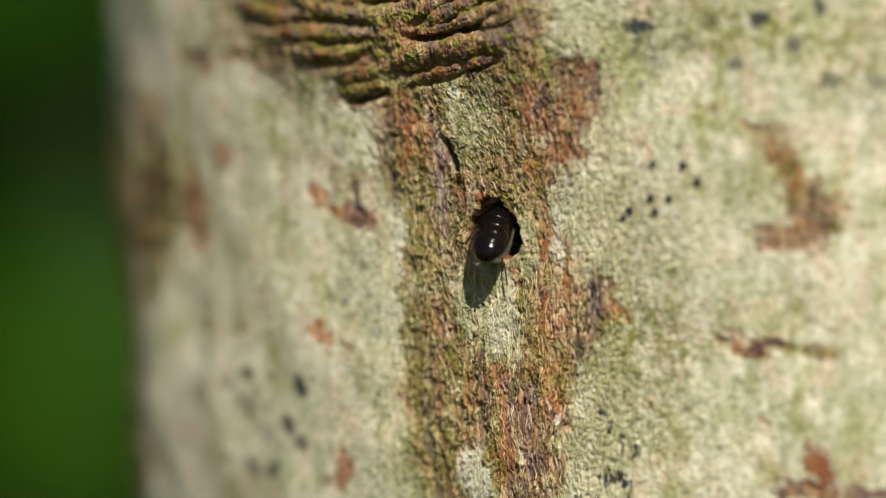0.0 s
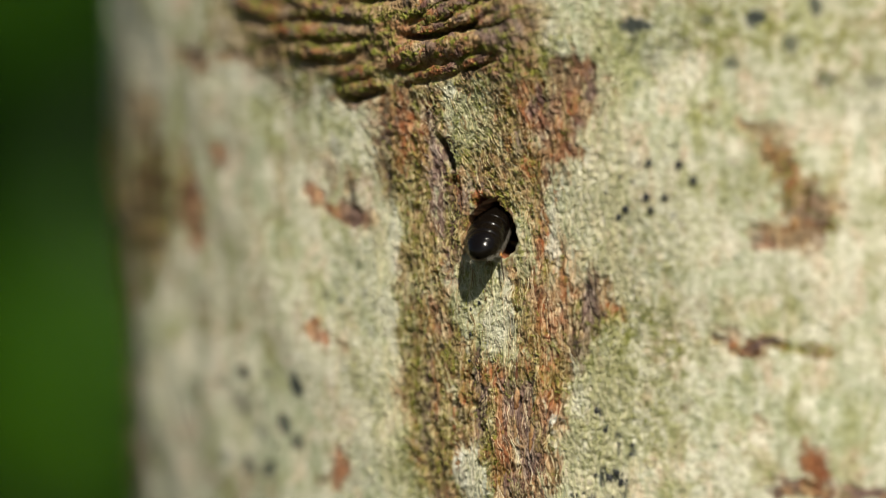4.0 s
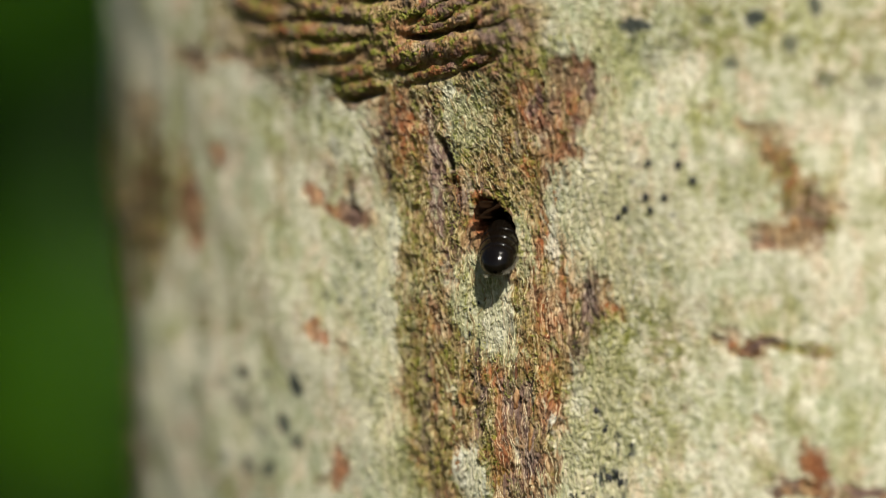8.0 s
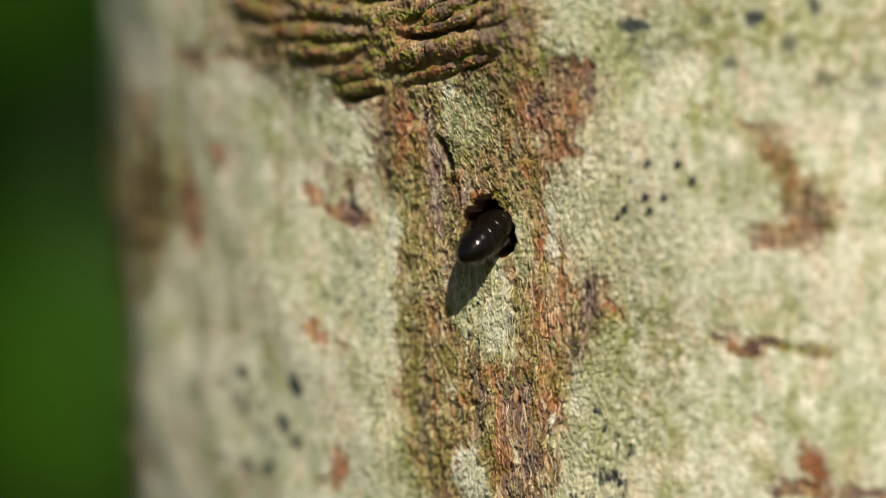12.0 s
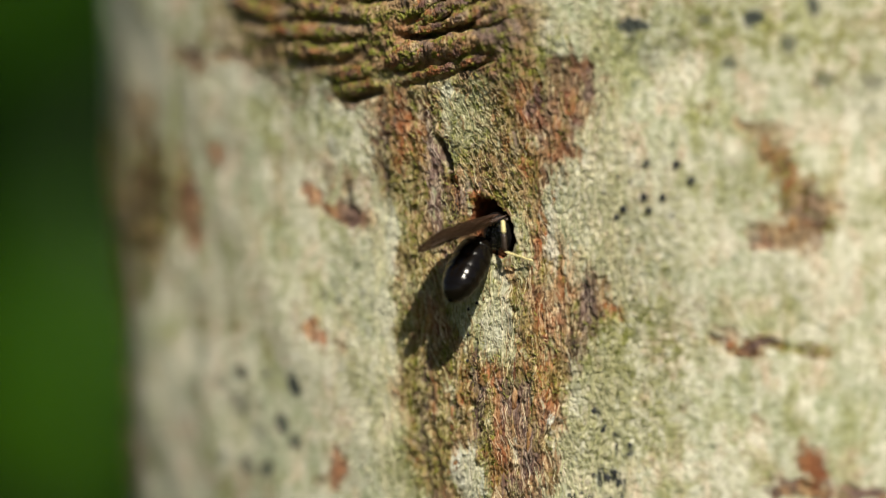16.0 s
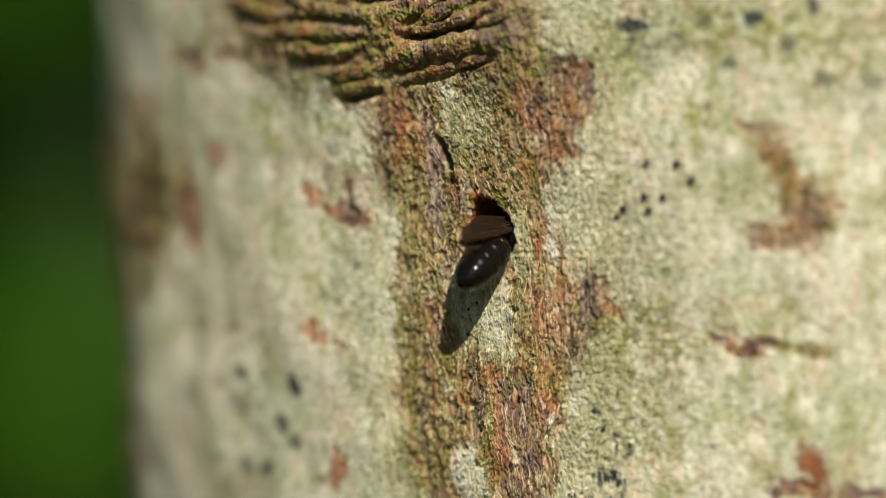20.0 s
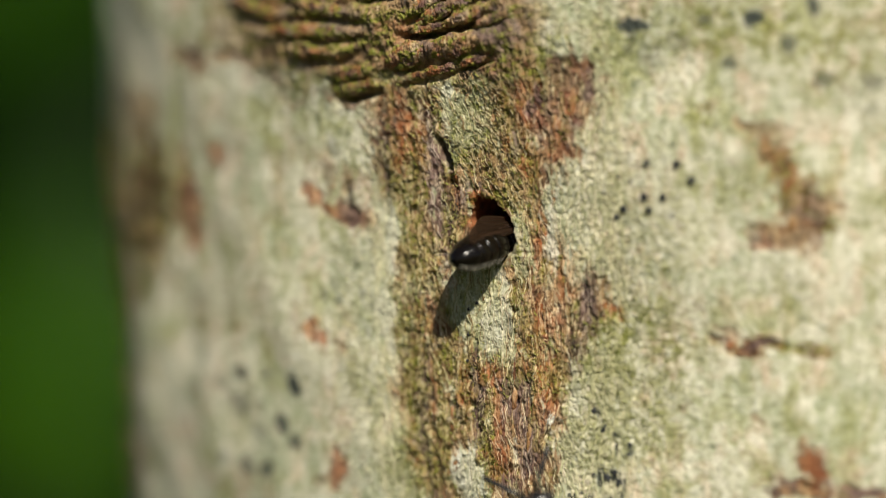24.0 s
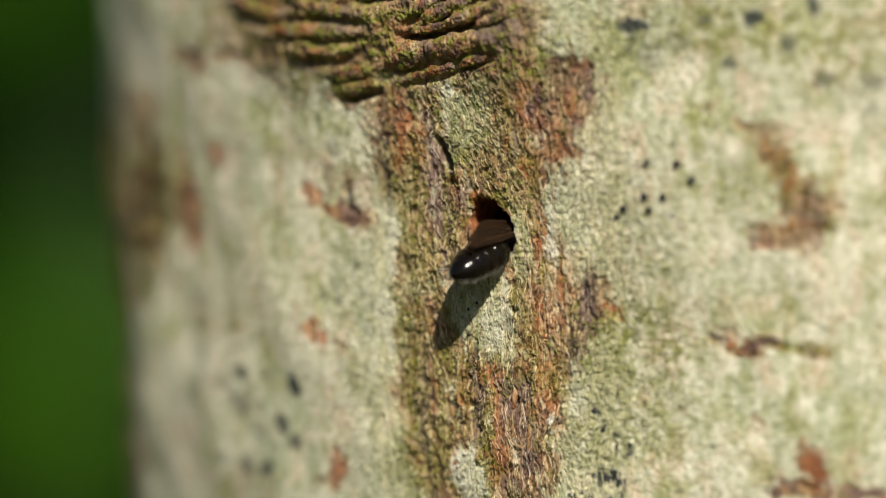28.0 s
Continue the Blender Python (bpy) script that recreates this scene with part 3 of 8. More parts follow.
    blob("rust", 15.4, -5.6, 0.57, 0.42, 0, 0.8)
    blob("rust", -22.0, 6.3, 0.92, 0.83, -10, 0.9)
    blob("rust", -36.0, -8.7, 2.91, 2.40, 0, 0.8)
    blob("bark", -7.5, 6.2, 1.01, 2.68, -4, 1)
    blob("dark", -7.4, 6.1, 0.72, 2.31, -4, 1)
    blob("dark", -5.1, -10.1, 0.33, 5.44, 2, 0.95)
    blob("dark", -6.6, 6.9, 0.33, 1.08, -10, 0.4)
    blob("dark", 3.4, -10.8, 0.30, 0.79, 0, 0.8)
    blob("dark", 2.5, -10.7, 0.61, 2.15, -14, 0.5)
    blob("dark", -1.2, -8.6, 0.32, 3.02, 2, 0.95)
    blob("dark", 0.7, -5.3, 0.31, 1.07, 0, 0.5)
    blob("dark", -5.7, -1.0, 0.66, 0.43, 20, 0.8)
    blob("dark", 1.8, 6.8, 0.38, 1.42, 0, 0.4)
    blob("dark", 3.8, 8.5, 0.52, 2.12, 0, 0.6)
    blob("dark", 6.4, -3.5, 0.59, 1.42, -14, 0.8)
    blob("dark", -2.6, 3.6, 0.32, 2.15, -4, 0.5)
    blob("dark", 2.1, -12.1, 0.69, 2.65, -10, 0.75)
    blob("dark", 5.4, -7.1, 0.45, 1.21, 20, 0.8)
    blob("dark", -3.0, -6.4, 0.24, 3.24, -4, 0.5)
    blob("dark", -6.5, -7.2, 0.25, 2.18, 0, 0.4)
    blob("dark", 17.8, -5.9, 0.84, 0.35, 0, 0.8)
    blob("dark", 14.9, -5.7, 0.57, 0.28, 0, 0.5)
    blob("dark", 19.4, 0.6, 0.91, 0.28, 0, 0.25)
    blob("dark", -23.5, 13.1, 1.08, 0.53, 0, 0.7)
    blob("dark", -10.4, 2.3, 0.53, 0.58, 0, 0.7)
    blob("bark", 6.3, 10.2, 1.18, 1.61, 0, 0.9)
    blob("bark", 4.9, 7.6, 1.18, 1.43, 0, 0.9)
    blob("bark", 6.3, -3.8, 0.78, 2.14, 0, 0.9)
    blob("bark", 7.3, -4.0, 0.86, 0.93, 0, 0.7)
    blob("bark", 5.2, -7.0, 0.87, 0.86, 0, 0.6)
    blob("bark", -6.5, 9.1, 0.99, 1.00, 0, 0.9)
    blob("bark", -7.4, 6.4, 0.58, 2.50, 0, 0.9)
    blob("bark", 5.2, 5.0, 0.47, 0.71, 0, 0.4)
    blob("rust", 2.5, 10.0, 0.35, 1.29, 0, 0.9)
    blob("rust", 2.5, 5.4, 0.39, 1.64, -6, 0.9)
    blob("rust", 4.6, 6.3, 0.71, 0.43, 0, 0.9)
    blob("rust", 5.4, 8.8, 0.47, 1.07, 0, 0.9)
    blob("rust", 3.9, 8.0, 0.71, 0.43, 0, 0.9)
    blob("rust", 6.7, 10.9, 0.78, 0.64, 0, 0.9)
    blob("rust", 0.9, 6.7, 0.31, 0.64, 0, 0.9)
    blob("rust", 3.0, 1.8, 0.28, 2.14, 4, 0.9)
    blob("rust", 3.5, 0.0, 0.32, 1.61, 0, 0.9)
    blob("rust", 3.3, -4.6, 0.36, 1.50, 0, 0.9)
    blob("rust", 4.5, -4.2, 0.28, 1.07, 0, 0.9)
    blob("rust", 7.5, -4.0, 0.54, 0.79, 0, 0.9)
    blob("rust", 3.3, -8.7, 0.36, 1.57, 10, 0.9)
    blob("rust", 3.4, -10.6, 0.39, 0.54, 0, 0.9)
    blob("rust", -2.1, -9.3, 0.36, 1.00, 0, 0.9)
    blob("rust", -4.3, -9.1, 0.36, 0.79, 0, 0.9)
    blob("rust", -1.9, -10.9, 0.44, 0.32, 0, 0.9)
    blob("rust", -0.0, -14.1, 0.71, 0.93, 0, 0.9)
    blob("rust", -0.2, -8.1, 0.59, 0.93, 0, 0.9)
    blob("rust", -3.1, 7.5, 0.56, 0.25, 0, 0.9)
    blob("rust", -2.7, 4.5, 0.28, 0.71, 0, 0.9)
    blob("rust", -6.0, -13.4, 0.37, 0.93, 0, 0.9)
    blob("rust", -5.5, -14.8, 0.41, 0.71, 0, 0.9)
    blob("rust", -6.4, 9.1, 0.66, 0.71, 0, 0.9)
    blob("rust", 1.9, -7.1, 0.28, 1.07, 0, 0.9)
    blob("rust", 0.4, -11.8, 0.31, 1.07, 0, 0.9)
    blob("rust", 13.8, -6.0, 0.74, 0.29, 0, 0.6)
    blob("plum", 3.2, 9.1, 0.32, 1.21, 0, 0.9)
    blob("plum", 7.0, 10.2, 0.39, 0.79, 0, 0.9)
    blob("plum", 1.5, 6.4, 0.24, 0.93, 0, 0.9)
    blob("plum", 6.3, -3.7, 0.63, 1.86, 0, 0.9)
    blob("plum", 5.6, -6.0, 1.02, 0.50, 0, 0.8)
    blob("plum", 1.6, -9.2, 0.51, 1.79, -8, 0.9)
    blob("plum", 2.2, -12.8, 0.51, 1.64, 0, 0.9)
    blob("plum", -1.3, -9.5, 0.32, 2.21, 0, 0.9)
    blob("plum", -5.2, -11.2, 0.29, 2.57, -3, 0.9)
    blob("plum", -2.6, -10.0, 0.28, 1.21, -6, 0.9)
    # next mark: a shadow zone above the split, painted in plum
    blob("plum", -4.0, 7.9, 0.52, 1.14, 0, 0.9)
    blob("plum", -3.6, 2.5, 0.32, 2.21, -6, 0.9)
    blob("plum", 5.0, -8.0, 0.51, 0.50, 0, 0.8)
    blob("plum", -7.4, 6.4, 0.46, 2.21, -6, 0.9)
    blob("plum", 0.4, -5.3, 0.47, 0.50, 0, 0.6)
    blob("plum", 5.7, 8.1, 0.94, 0.50, 0, 0.7)
    blob("plum", 1.2, -15.1, 0.71, 0.64, 0, 0.8)
    blob("plum", 4.3, 8.9, 0.32, 1.07, 0, 0.6)
    blob("plum", 0.9, -10.3, 0.24, 1.43, 0, 0.7)
    blob("plum", -3.4, 12.4, 1.60, 0.57, 0, 0.7)
    blob("plum", -3.5, 14.7, 1.20, 0.43, 0, 0.7)
    blob("plum", -10.2, 2.4, 0.94, 1.07, 0, 0.6)
    blob("plum", 17.3, -6.0, 0.87, 0.32, 0, 0.6)
    blob("plum", 20.8, 2.5, 0.86, 1.43, 0, 0.5)
    blob("plum", 23.3, -14.8, 1.79, 0.50, 0, 0.6)
    blob("moss", -6.0, 1.5, 0.66, 3.21, 0, 0.8)
    blob("moss", -6.5, -5.8, 0.58, 2.86, 0, 0.9)
    blob("moss", -3.5, -7.2, 0.80, 1.64, 0, 0.9)
    blob("moss", -3.6, -11.9, 0.56, 2.86, 0, 0.9)
    blob("moss", -1.0, -11.8, 0.32, 1.79, 0, 1)
    blob("moss", -1.6, 6.1, 1.03, 1.21, 0, 0.9)
    blob("moss", 1.7, 11.7, 1.34, 0.43, 0, 1)
    blob("moss", 0.7, 3.4, 0.39, 0.50, 0, 0.9)
    blob("moss", 1.4, 2.9, 0.31, 0.71, 0, 0.8)
    blob("moss", -5.5, -1.4, 0.98, 0.71, 0, 0.9)
    blob("moss", 0.2, -7.1, 1.58, 0.57, 0, 0.5)
    blob("moss", 4.0, -7.1, 0.39, 1.79, 0, 0.8)
    blob("moss", 3.7, -12.1, 0.47, 1.07, 0, 0.7)
    blob("moss", 4.0, 9.9, 0.28, 1.43, 0, 0.8)
    blob("moss", 8.3, -5.2, 1.55, 1.43, 0, 0.6)
    blob("moss", 7.9, -7.0, 1.55, 1.07, 0, 0.6)
    blob("moss", 1.7, -3.5, 0.55, 2.14, 0, 0.7)
    blob("moss", 2.5, -6.4, 0.55, 1.43, 0, 0.7)
    blob("moss", -0.0, -14.5, 0.95, 0.71, 0, 0.5)
    blob("sage", -0.2, -4.3, 0.95, 2.14, 0, 0.9)
    blob("sage", -1.9, -14.5, 1.27, 1.57, 0, 1)
    blob("sage", -2.5, 9.2, 0.96, 1.64, 0, 1)
    blob("sage", -0.3, -2.1, 0.55, 1.07, 0, 0.9)
    blob("sage", 4.1, 1.5, 0.39, 3.21, 0, 0.7)
    blob("sage", 14.2, -2.1, 1.47, 1.07, 0, 0.6)
    blob("sage", -2.3, 13.6, 0.80, 0.29, 0, 0.4)
    blob("bark", 1.4, 13.9, 1.57, 1.43, 0, 0.95)
    blob("bark", -3.8, 6.0, 0.56, 1.43, 0, 0.9)
    blob("plum", 1.2, 13.9, 1.34, 1.29, 0, 0.9)
    blob("plum", -3.7, 6.0, 0.48, 1.50, 0, 1)
    blob("plum", 1.5, 12.3, 0.94, 0.43, 0, 0.6)
    blob("plum", -5.4, 12.3, 1.06, 0.50, 0, 0.5)
    blob("plum", -3.0, -0.3, 0.28, 2.14, 0, 0.7)
    blob("dark", 0.8, 13.7, 1.02, 0.79, 0, 0.5)
    blob("dark", -6.0, -1.2, 0.49, 0.36, 30, 0.9)
    blob("rust", -6.2, 12.1, 0.99, 0.43, 0, 0.7)
    blob("rust", 2.4, 1.6, 0.24, 2.14, 0, 0.8)
    blob("rust", 4.5, 1.5, 0.20, 1.79, 0, 0.5)
    blob("rust", -4.5, -4.3, 0.40, 1.43, 0, 0.6)
    blob("rust", -5.4, -3.9, 0.33, 1.07, 0, 0.5)
    blob("rust", -2.6, 3.8, 0.32, 0.50, 0, 0.8)
    blob("sage", -2.9, 6.9, 0.48, 2.14, 0, 0.6)
    blob("sage", -0.5, 9.3, 0.95, 1.43, 0, 0.7)
    blob("sage", 0.7, -1.4, 0.55, 2.14, 0, 0.6)
    blob("bark", -38.0, -5.0, 2.2, 4.5, 0, 0.9)
    blob("plum", -38.5, -4.0, 1.6, 4.0, 0, 0.7)
    blob("bark", -38.3, -11.5, 1.8, 5.0, 0, 0.9)
    blob("plum", -38.8, -11.0, 1.6, 5.0, 0, 0.8)
    blob("bark", -38.5, 4.0, 2.6, 4.5, 0, 0.8)
    blob("moss", -36.5, 3.0, 3.0, 5.5, 0, 0.9)
    blob("moss", -34.0, 5.5, 3.0, 3.0, 0, 0.7)
    blob("pale", -1.9, -14.3, 0.95, 1.43, 0, 0.6)
    blob("pale", -2.9, -13.7, 0.32, 0.43, 0, 1)
    blob("pale", -1.9, -12.7, 0.56, 0.36, 0, 0.8)
    blob("pale", 3.9, 0.4, 0.28, 2.14, 4, 0.6)
    blob("pale", 4.5, 2.9, 0.24, 1.79, 6, 0.55)
    blob("pale", 3.7, -10.9, 0.24, 0.36, 0, 1)
    blob("pale", -0.1, -4.6, 0.47, 1.79, 0, 0.45)
    blob("pale", 5.4, -7.4, 0.47, 0.36, 0, 0.6)
    blob("pale", -2.5, 9.9, 0.40, 0.71, 0, 0.5)
    blob("pale", 0.7, -2.8, 0.39, 2.14, 0, 0.4)
    blob("pale", 5.4, -9.5, 0.47, 1.07, 0, 0.5)
    blob("pale", -7.1, 0.8, 0.58, 2.14, 0, 0.5)
    blob("pale", -7.5, -4.3, 0.50, 2.14, 0, 0.5)
    blob("pale", -18.9, 11.2, 1.93, 1.43, 0, 0.3)
    blob("pale", -29.2, 13.2, 1.95, 2.14, 0, 0.35)
    blob("stain", 7.9, -14.3, 0.43, 0.43, 0, 1)
    blob("stain", 6.9, -14.5, 0.23, 0.32, 0, 1)
    blob("stain", 8.6, -14.7, 0.27, 0.32, 0, 1)
    blob("stain", 5.1, -15.4, 0.32, 0.21, 0, 0.9)
    blob("stain", 6.4, -15.6, 0.31, 0.21, 0, 0.9)
    blob("stain", 6.8, -10.2, 0.20, 0.32, 0, 0.9)
    blob("stain", 7.3, -11.2, 0.23, 0.25, 0, 1)
    blob("stain", 8.1, -11.5, 0.23, 0.21, 0, 1)
    blob("stain", 8.3, -12.5, 0.19, 0.36, 0, 0.8)
    blob("stain", 9.3, -12.3, 0.19, 0.18, 0, 0.5)
    blob("moss", -4.7, 14.8, 1.62, 0.43, 0, 0.8)
    blob("moss", -6.8, 13.8, 0.99, 0.71, 0, 0.8)
    blob("moss", -12.4, 14.5, 2.63, 0.36, 0, 0.8)
    blob("moss", -12.4, 13.4, 2.63, 0.29, 0, 0.8)
    blob("bark", -35.2, -3.0, 1.4, 3.5, 0, 0.8)
    blob("plum", -35.6, -4.0, 1.2, 4.0, 0, 0.6)
    blob("bark", -35.6, -10.0, 1.2, 5.0, 0, 0.8)
    blob("plum", -35.8, -11.0, 1.1, 5.0, 0, 0.7)
    blob("bark", -35.6, -15.5, 1.3, 3.0, 0, 0.8)
    blob("moss", -35.0, 1.0, 1.8, 4.0, 0, 0.6)
    blob("bark", -34.5, 10.0, 1.2, 3.0, 0, 0.5)
    blob("bark", 6.4, -3.7, 0.86, 2.29, 0, 1)
    blob("bark", 5.5, -6.0, 1.02, 0.57, 0, 0.9)
    blob("plum", 6.4, -3.7, 0.82, 2.14, 0, 1)
    blob("plum", 0.9, -8.9, 0.31, 1.07, 0, 0.8)
    blob("plum", -4.6, -7.2, 0.28, 1.43, 0, 0.7)
    blob("moss", 8.3, -5.2, 1.93, 1.29, 0, 0.95)
    blob("moss", 10.6, -4.2, 1.52, 1.07, 0, 0.8)
    blob("moss", 11.6, -6.3, 1.50, 0.71, 0, 0.8)
    blob("moss", 8.3, -7.7, 1.55, 0.86, 0, 0.8)
    blob("moss", 9.3, -9.8, 1.92, 1.07, 0, 0.6)
    blob("moss", 7.0, -12.7, 1.56, 1.43, 0, 0.5)
    blob("moss", 14.0, 8.0, 0.89, 0.64, 0, 0.8)
    blob("moss", 11.7, -1.4, 1.50, 0.71, 0, 0.6)
    blob("moss", 20.1, -6.2, 2.16, 0.50, 0, 0.7)
    blob("moss", -5.5, 4.0, 0.65, 2.14, 0, 0.8)
    blob("moss", -5.6, -4.3, 0.57, 2.14, 0, 0.7)
    blob("rust", 9.1, -3.1, 0.38, 0.29, 0, 0.7)
    blob("rust", -2.2, -8.6, 0.32, 1.43, 0, 0.9)
    blob("rust", 0.8, -12.5, 0.39, 1.43, 0, 0.7)
    blob("rust", 2.4, -5.7, 0.32, 1.43, 0, 0.7)
    blob("bark", -36.5, -13.0, 3.4, 5.0, 0, 1)
    blob("bark", -36.5, -4.0, 3.2, 5.0, 0, 0.95)
    blob("bark", -37.0, 5.0, 3.6, 5.0, 0, 0.9)
    blob("plum", -36.5, -8.0, 2.6, 7.0, 0, 0.6)
    blob("moss", -36.0, 4.0, 3.4, 6.0, 0, 0.8)
    # the scarred band that runs down from the old branch through the hole
    lz, lv = zip(*LEFT_EDGE)
    rz, rv = zip(*RIGHT_EDGE)
    left, right = np.interp(marks.z, lz, lv), np.interp(marks.z, rz, rv)
    inside = ease(-0.5, 0.5, marks.ws - left + 0.5 * marks.fray) * ease(-0.5, 0.5, right - marks.ws + 0.5 * marks.fray) * ease(11.5, 10.0, marks.wz)
    cover = clouds(marks.s / 0.9, marks.z / 2.6, 41, 4)
    marks.add("bark", inside * ease(-0.75, -0.05, cover + 0.25))
    marks.add("moss", inside * ease(0.0, 0.5, clouds(marks.s / 1.1, marks.z / 2.4, 57, 4) + 0.04 - 0.03 * marks.s) * 0.75)
    # mossy folds under the branch
    crown = ease(9.6, 11.4, marks.wz + 0.02 * (marks.s + 4) + 0.16 * np.minimum(marks.s + 8, 0)) * ease(-25, -16, marks.s) * ease(5.5, 2.5, marks.ws)
    marks.add("bark", crown * 0.95)
    marks.add("moss", crown * ease(-0.15, 0.4, clouds(marks.s / 2.2, marks.z / 0.8, 71, 4) + 0.12))
    pale = np.clip(marks.field["sage"] * inside * 1.0, 0, 1)
    marks.field["bark"] = marks.field["bark"] * (1 - 0.85 * pale)
    for kind in ("moss", "rust", "plum", "dark"):
        marks.field[kind] = marks.field[kind] * (1 - 0.8 * marks.field["pale"])


def fold_line(*points):
    return np.array(points, float)


FOLDS = (
    (fold_line((-5.0, 14.8), (-4.1, 15.3), (-2.9, 15.7), (-1.7, 16.2)), 0.34),
    (fold_line((-4.5, 14.3), (-3.4, 14.8), (-2.1, 15.2), (-1.0, 15.6), (0.2, 16.1)), 0.52),
    (fold_line((-2.4, 14.1), (-1.4, 14.6), (-0.2, 14.9), (1.3, 15.5)), 0.46),
    (fold_line((-0.6, 14.0), (0.3, 14.2), (1.3, 14.5), (2.9, 15.1)), 0.32),
    (fold_line((-5.1, 13.7), (-3.7, 13.9), (-2.0, 14.2)), 0.24),
    (fold_line((-7.3, 11.7), (-6.0, 12.1), (-4.2, 12.5), (-2.4, 12.7), (-0.5, 13.0), (1.9, 13.2)), 0.75),
    (fold_line((-6.1, 10.6), (-4.4, 11.1), (-2.7, 11.4), (-1.7, 11.6)), 0.34),
    (fold_line((-1.9, 11.5), (-0.8, 11.8), (0.7, 12.1)), 0.28),
    (fold_line((-20.4, 16.8), (-17.4, 15.8), (-14.6, 15.0)), 0.50),
    (fold_line((-14.5, 16.5), (-11.8, 15.6), (-8.4, 15.0)), 0.45),
    (fold_line((-18.0, 14.2), (-13.7, 14.2), (-11.0, 13.9), (-8.4, 13.8)), 0.60),
    (fold_line((-14.7, 13.1), (-11.9, 12.7), (-8.9, 12.6)), 0.55),
    (fold_line((-12.2, 11.4), (-9.8, 11.2), (-7.5, 11.7)), 0.42),
    (fold_line((-10.6, 10.2), (-9.0, 10.4), (-7.2, 10.6)), 0.40),
)
# narrow clefts between the folds: line, half width and depth
CLEFTS = (
    (fold_line((-5.6, 13.5), (-4.4, 13.5), (-3.0, 13.7), (-1.5, 13.9), (0.1, 14.2)), 0.24, 1.5),
    (fold_line((-5.2, 14.2), (-4.1, 14.7), (-3.0, 15.3), (-1.9, 15.9)), 0.20, 1.3),
    (fold_line((-3.1, 14.2), (-2.0, 14.8), (-0.0, 15.4), (1.2, 15.9)), 0.12, 0.9),
    (fold_line((-5.8, 11.3), (-4.0, 11.5), (-2.1, 11.8)), 0.11, 0.3),
    (fold_line((-6.2, 10.3), (-5.3, 10.5), (-3.7, 10.7), (-2.1, 11.1)), 0.15, 0.5),
    (fold_line((-2.1, 11.2), (-0.5, 11.5), (0.8, 11.8)), 0.10, 0.6),
    (fold_line((-14.6, 14.8), (-11.4, 14.8), (-8.0, 14.3)), 0.26, 0.45),
    (fold_line((-14.2, 13.5), (-11.0, 13.3), (-7.8, 13.5)), 0.22, 0.4),
    (fold_line((-13.8, 12.3), (-10.2, 12.0), (-8.3, 12.6)), 0.26, 0.45),
    (fold_line((-10.5, 9.6), (-9.0, 9.7), (-7.4, 10.2)), 0.22, 1.4),
    (fold_line((-8.8, 15.8), (-7.3, 15.9), (-5.7, 15.9)), 0.25, 1.0),
    (fold_line((-18.9, 15.4), (-16.0, 14.6), (-14.6, 14.4)), 0.28, 0.4),
)


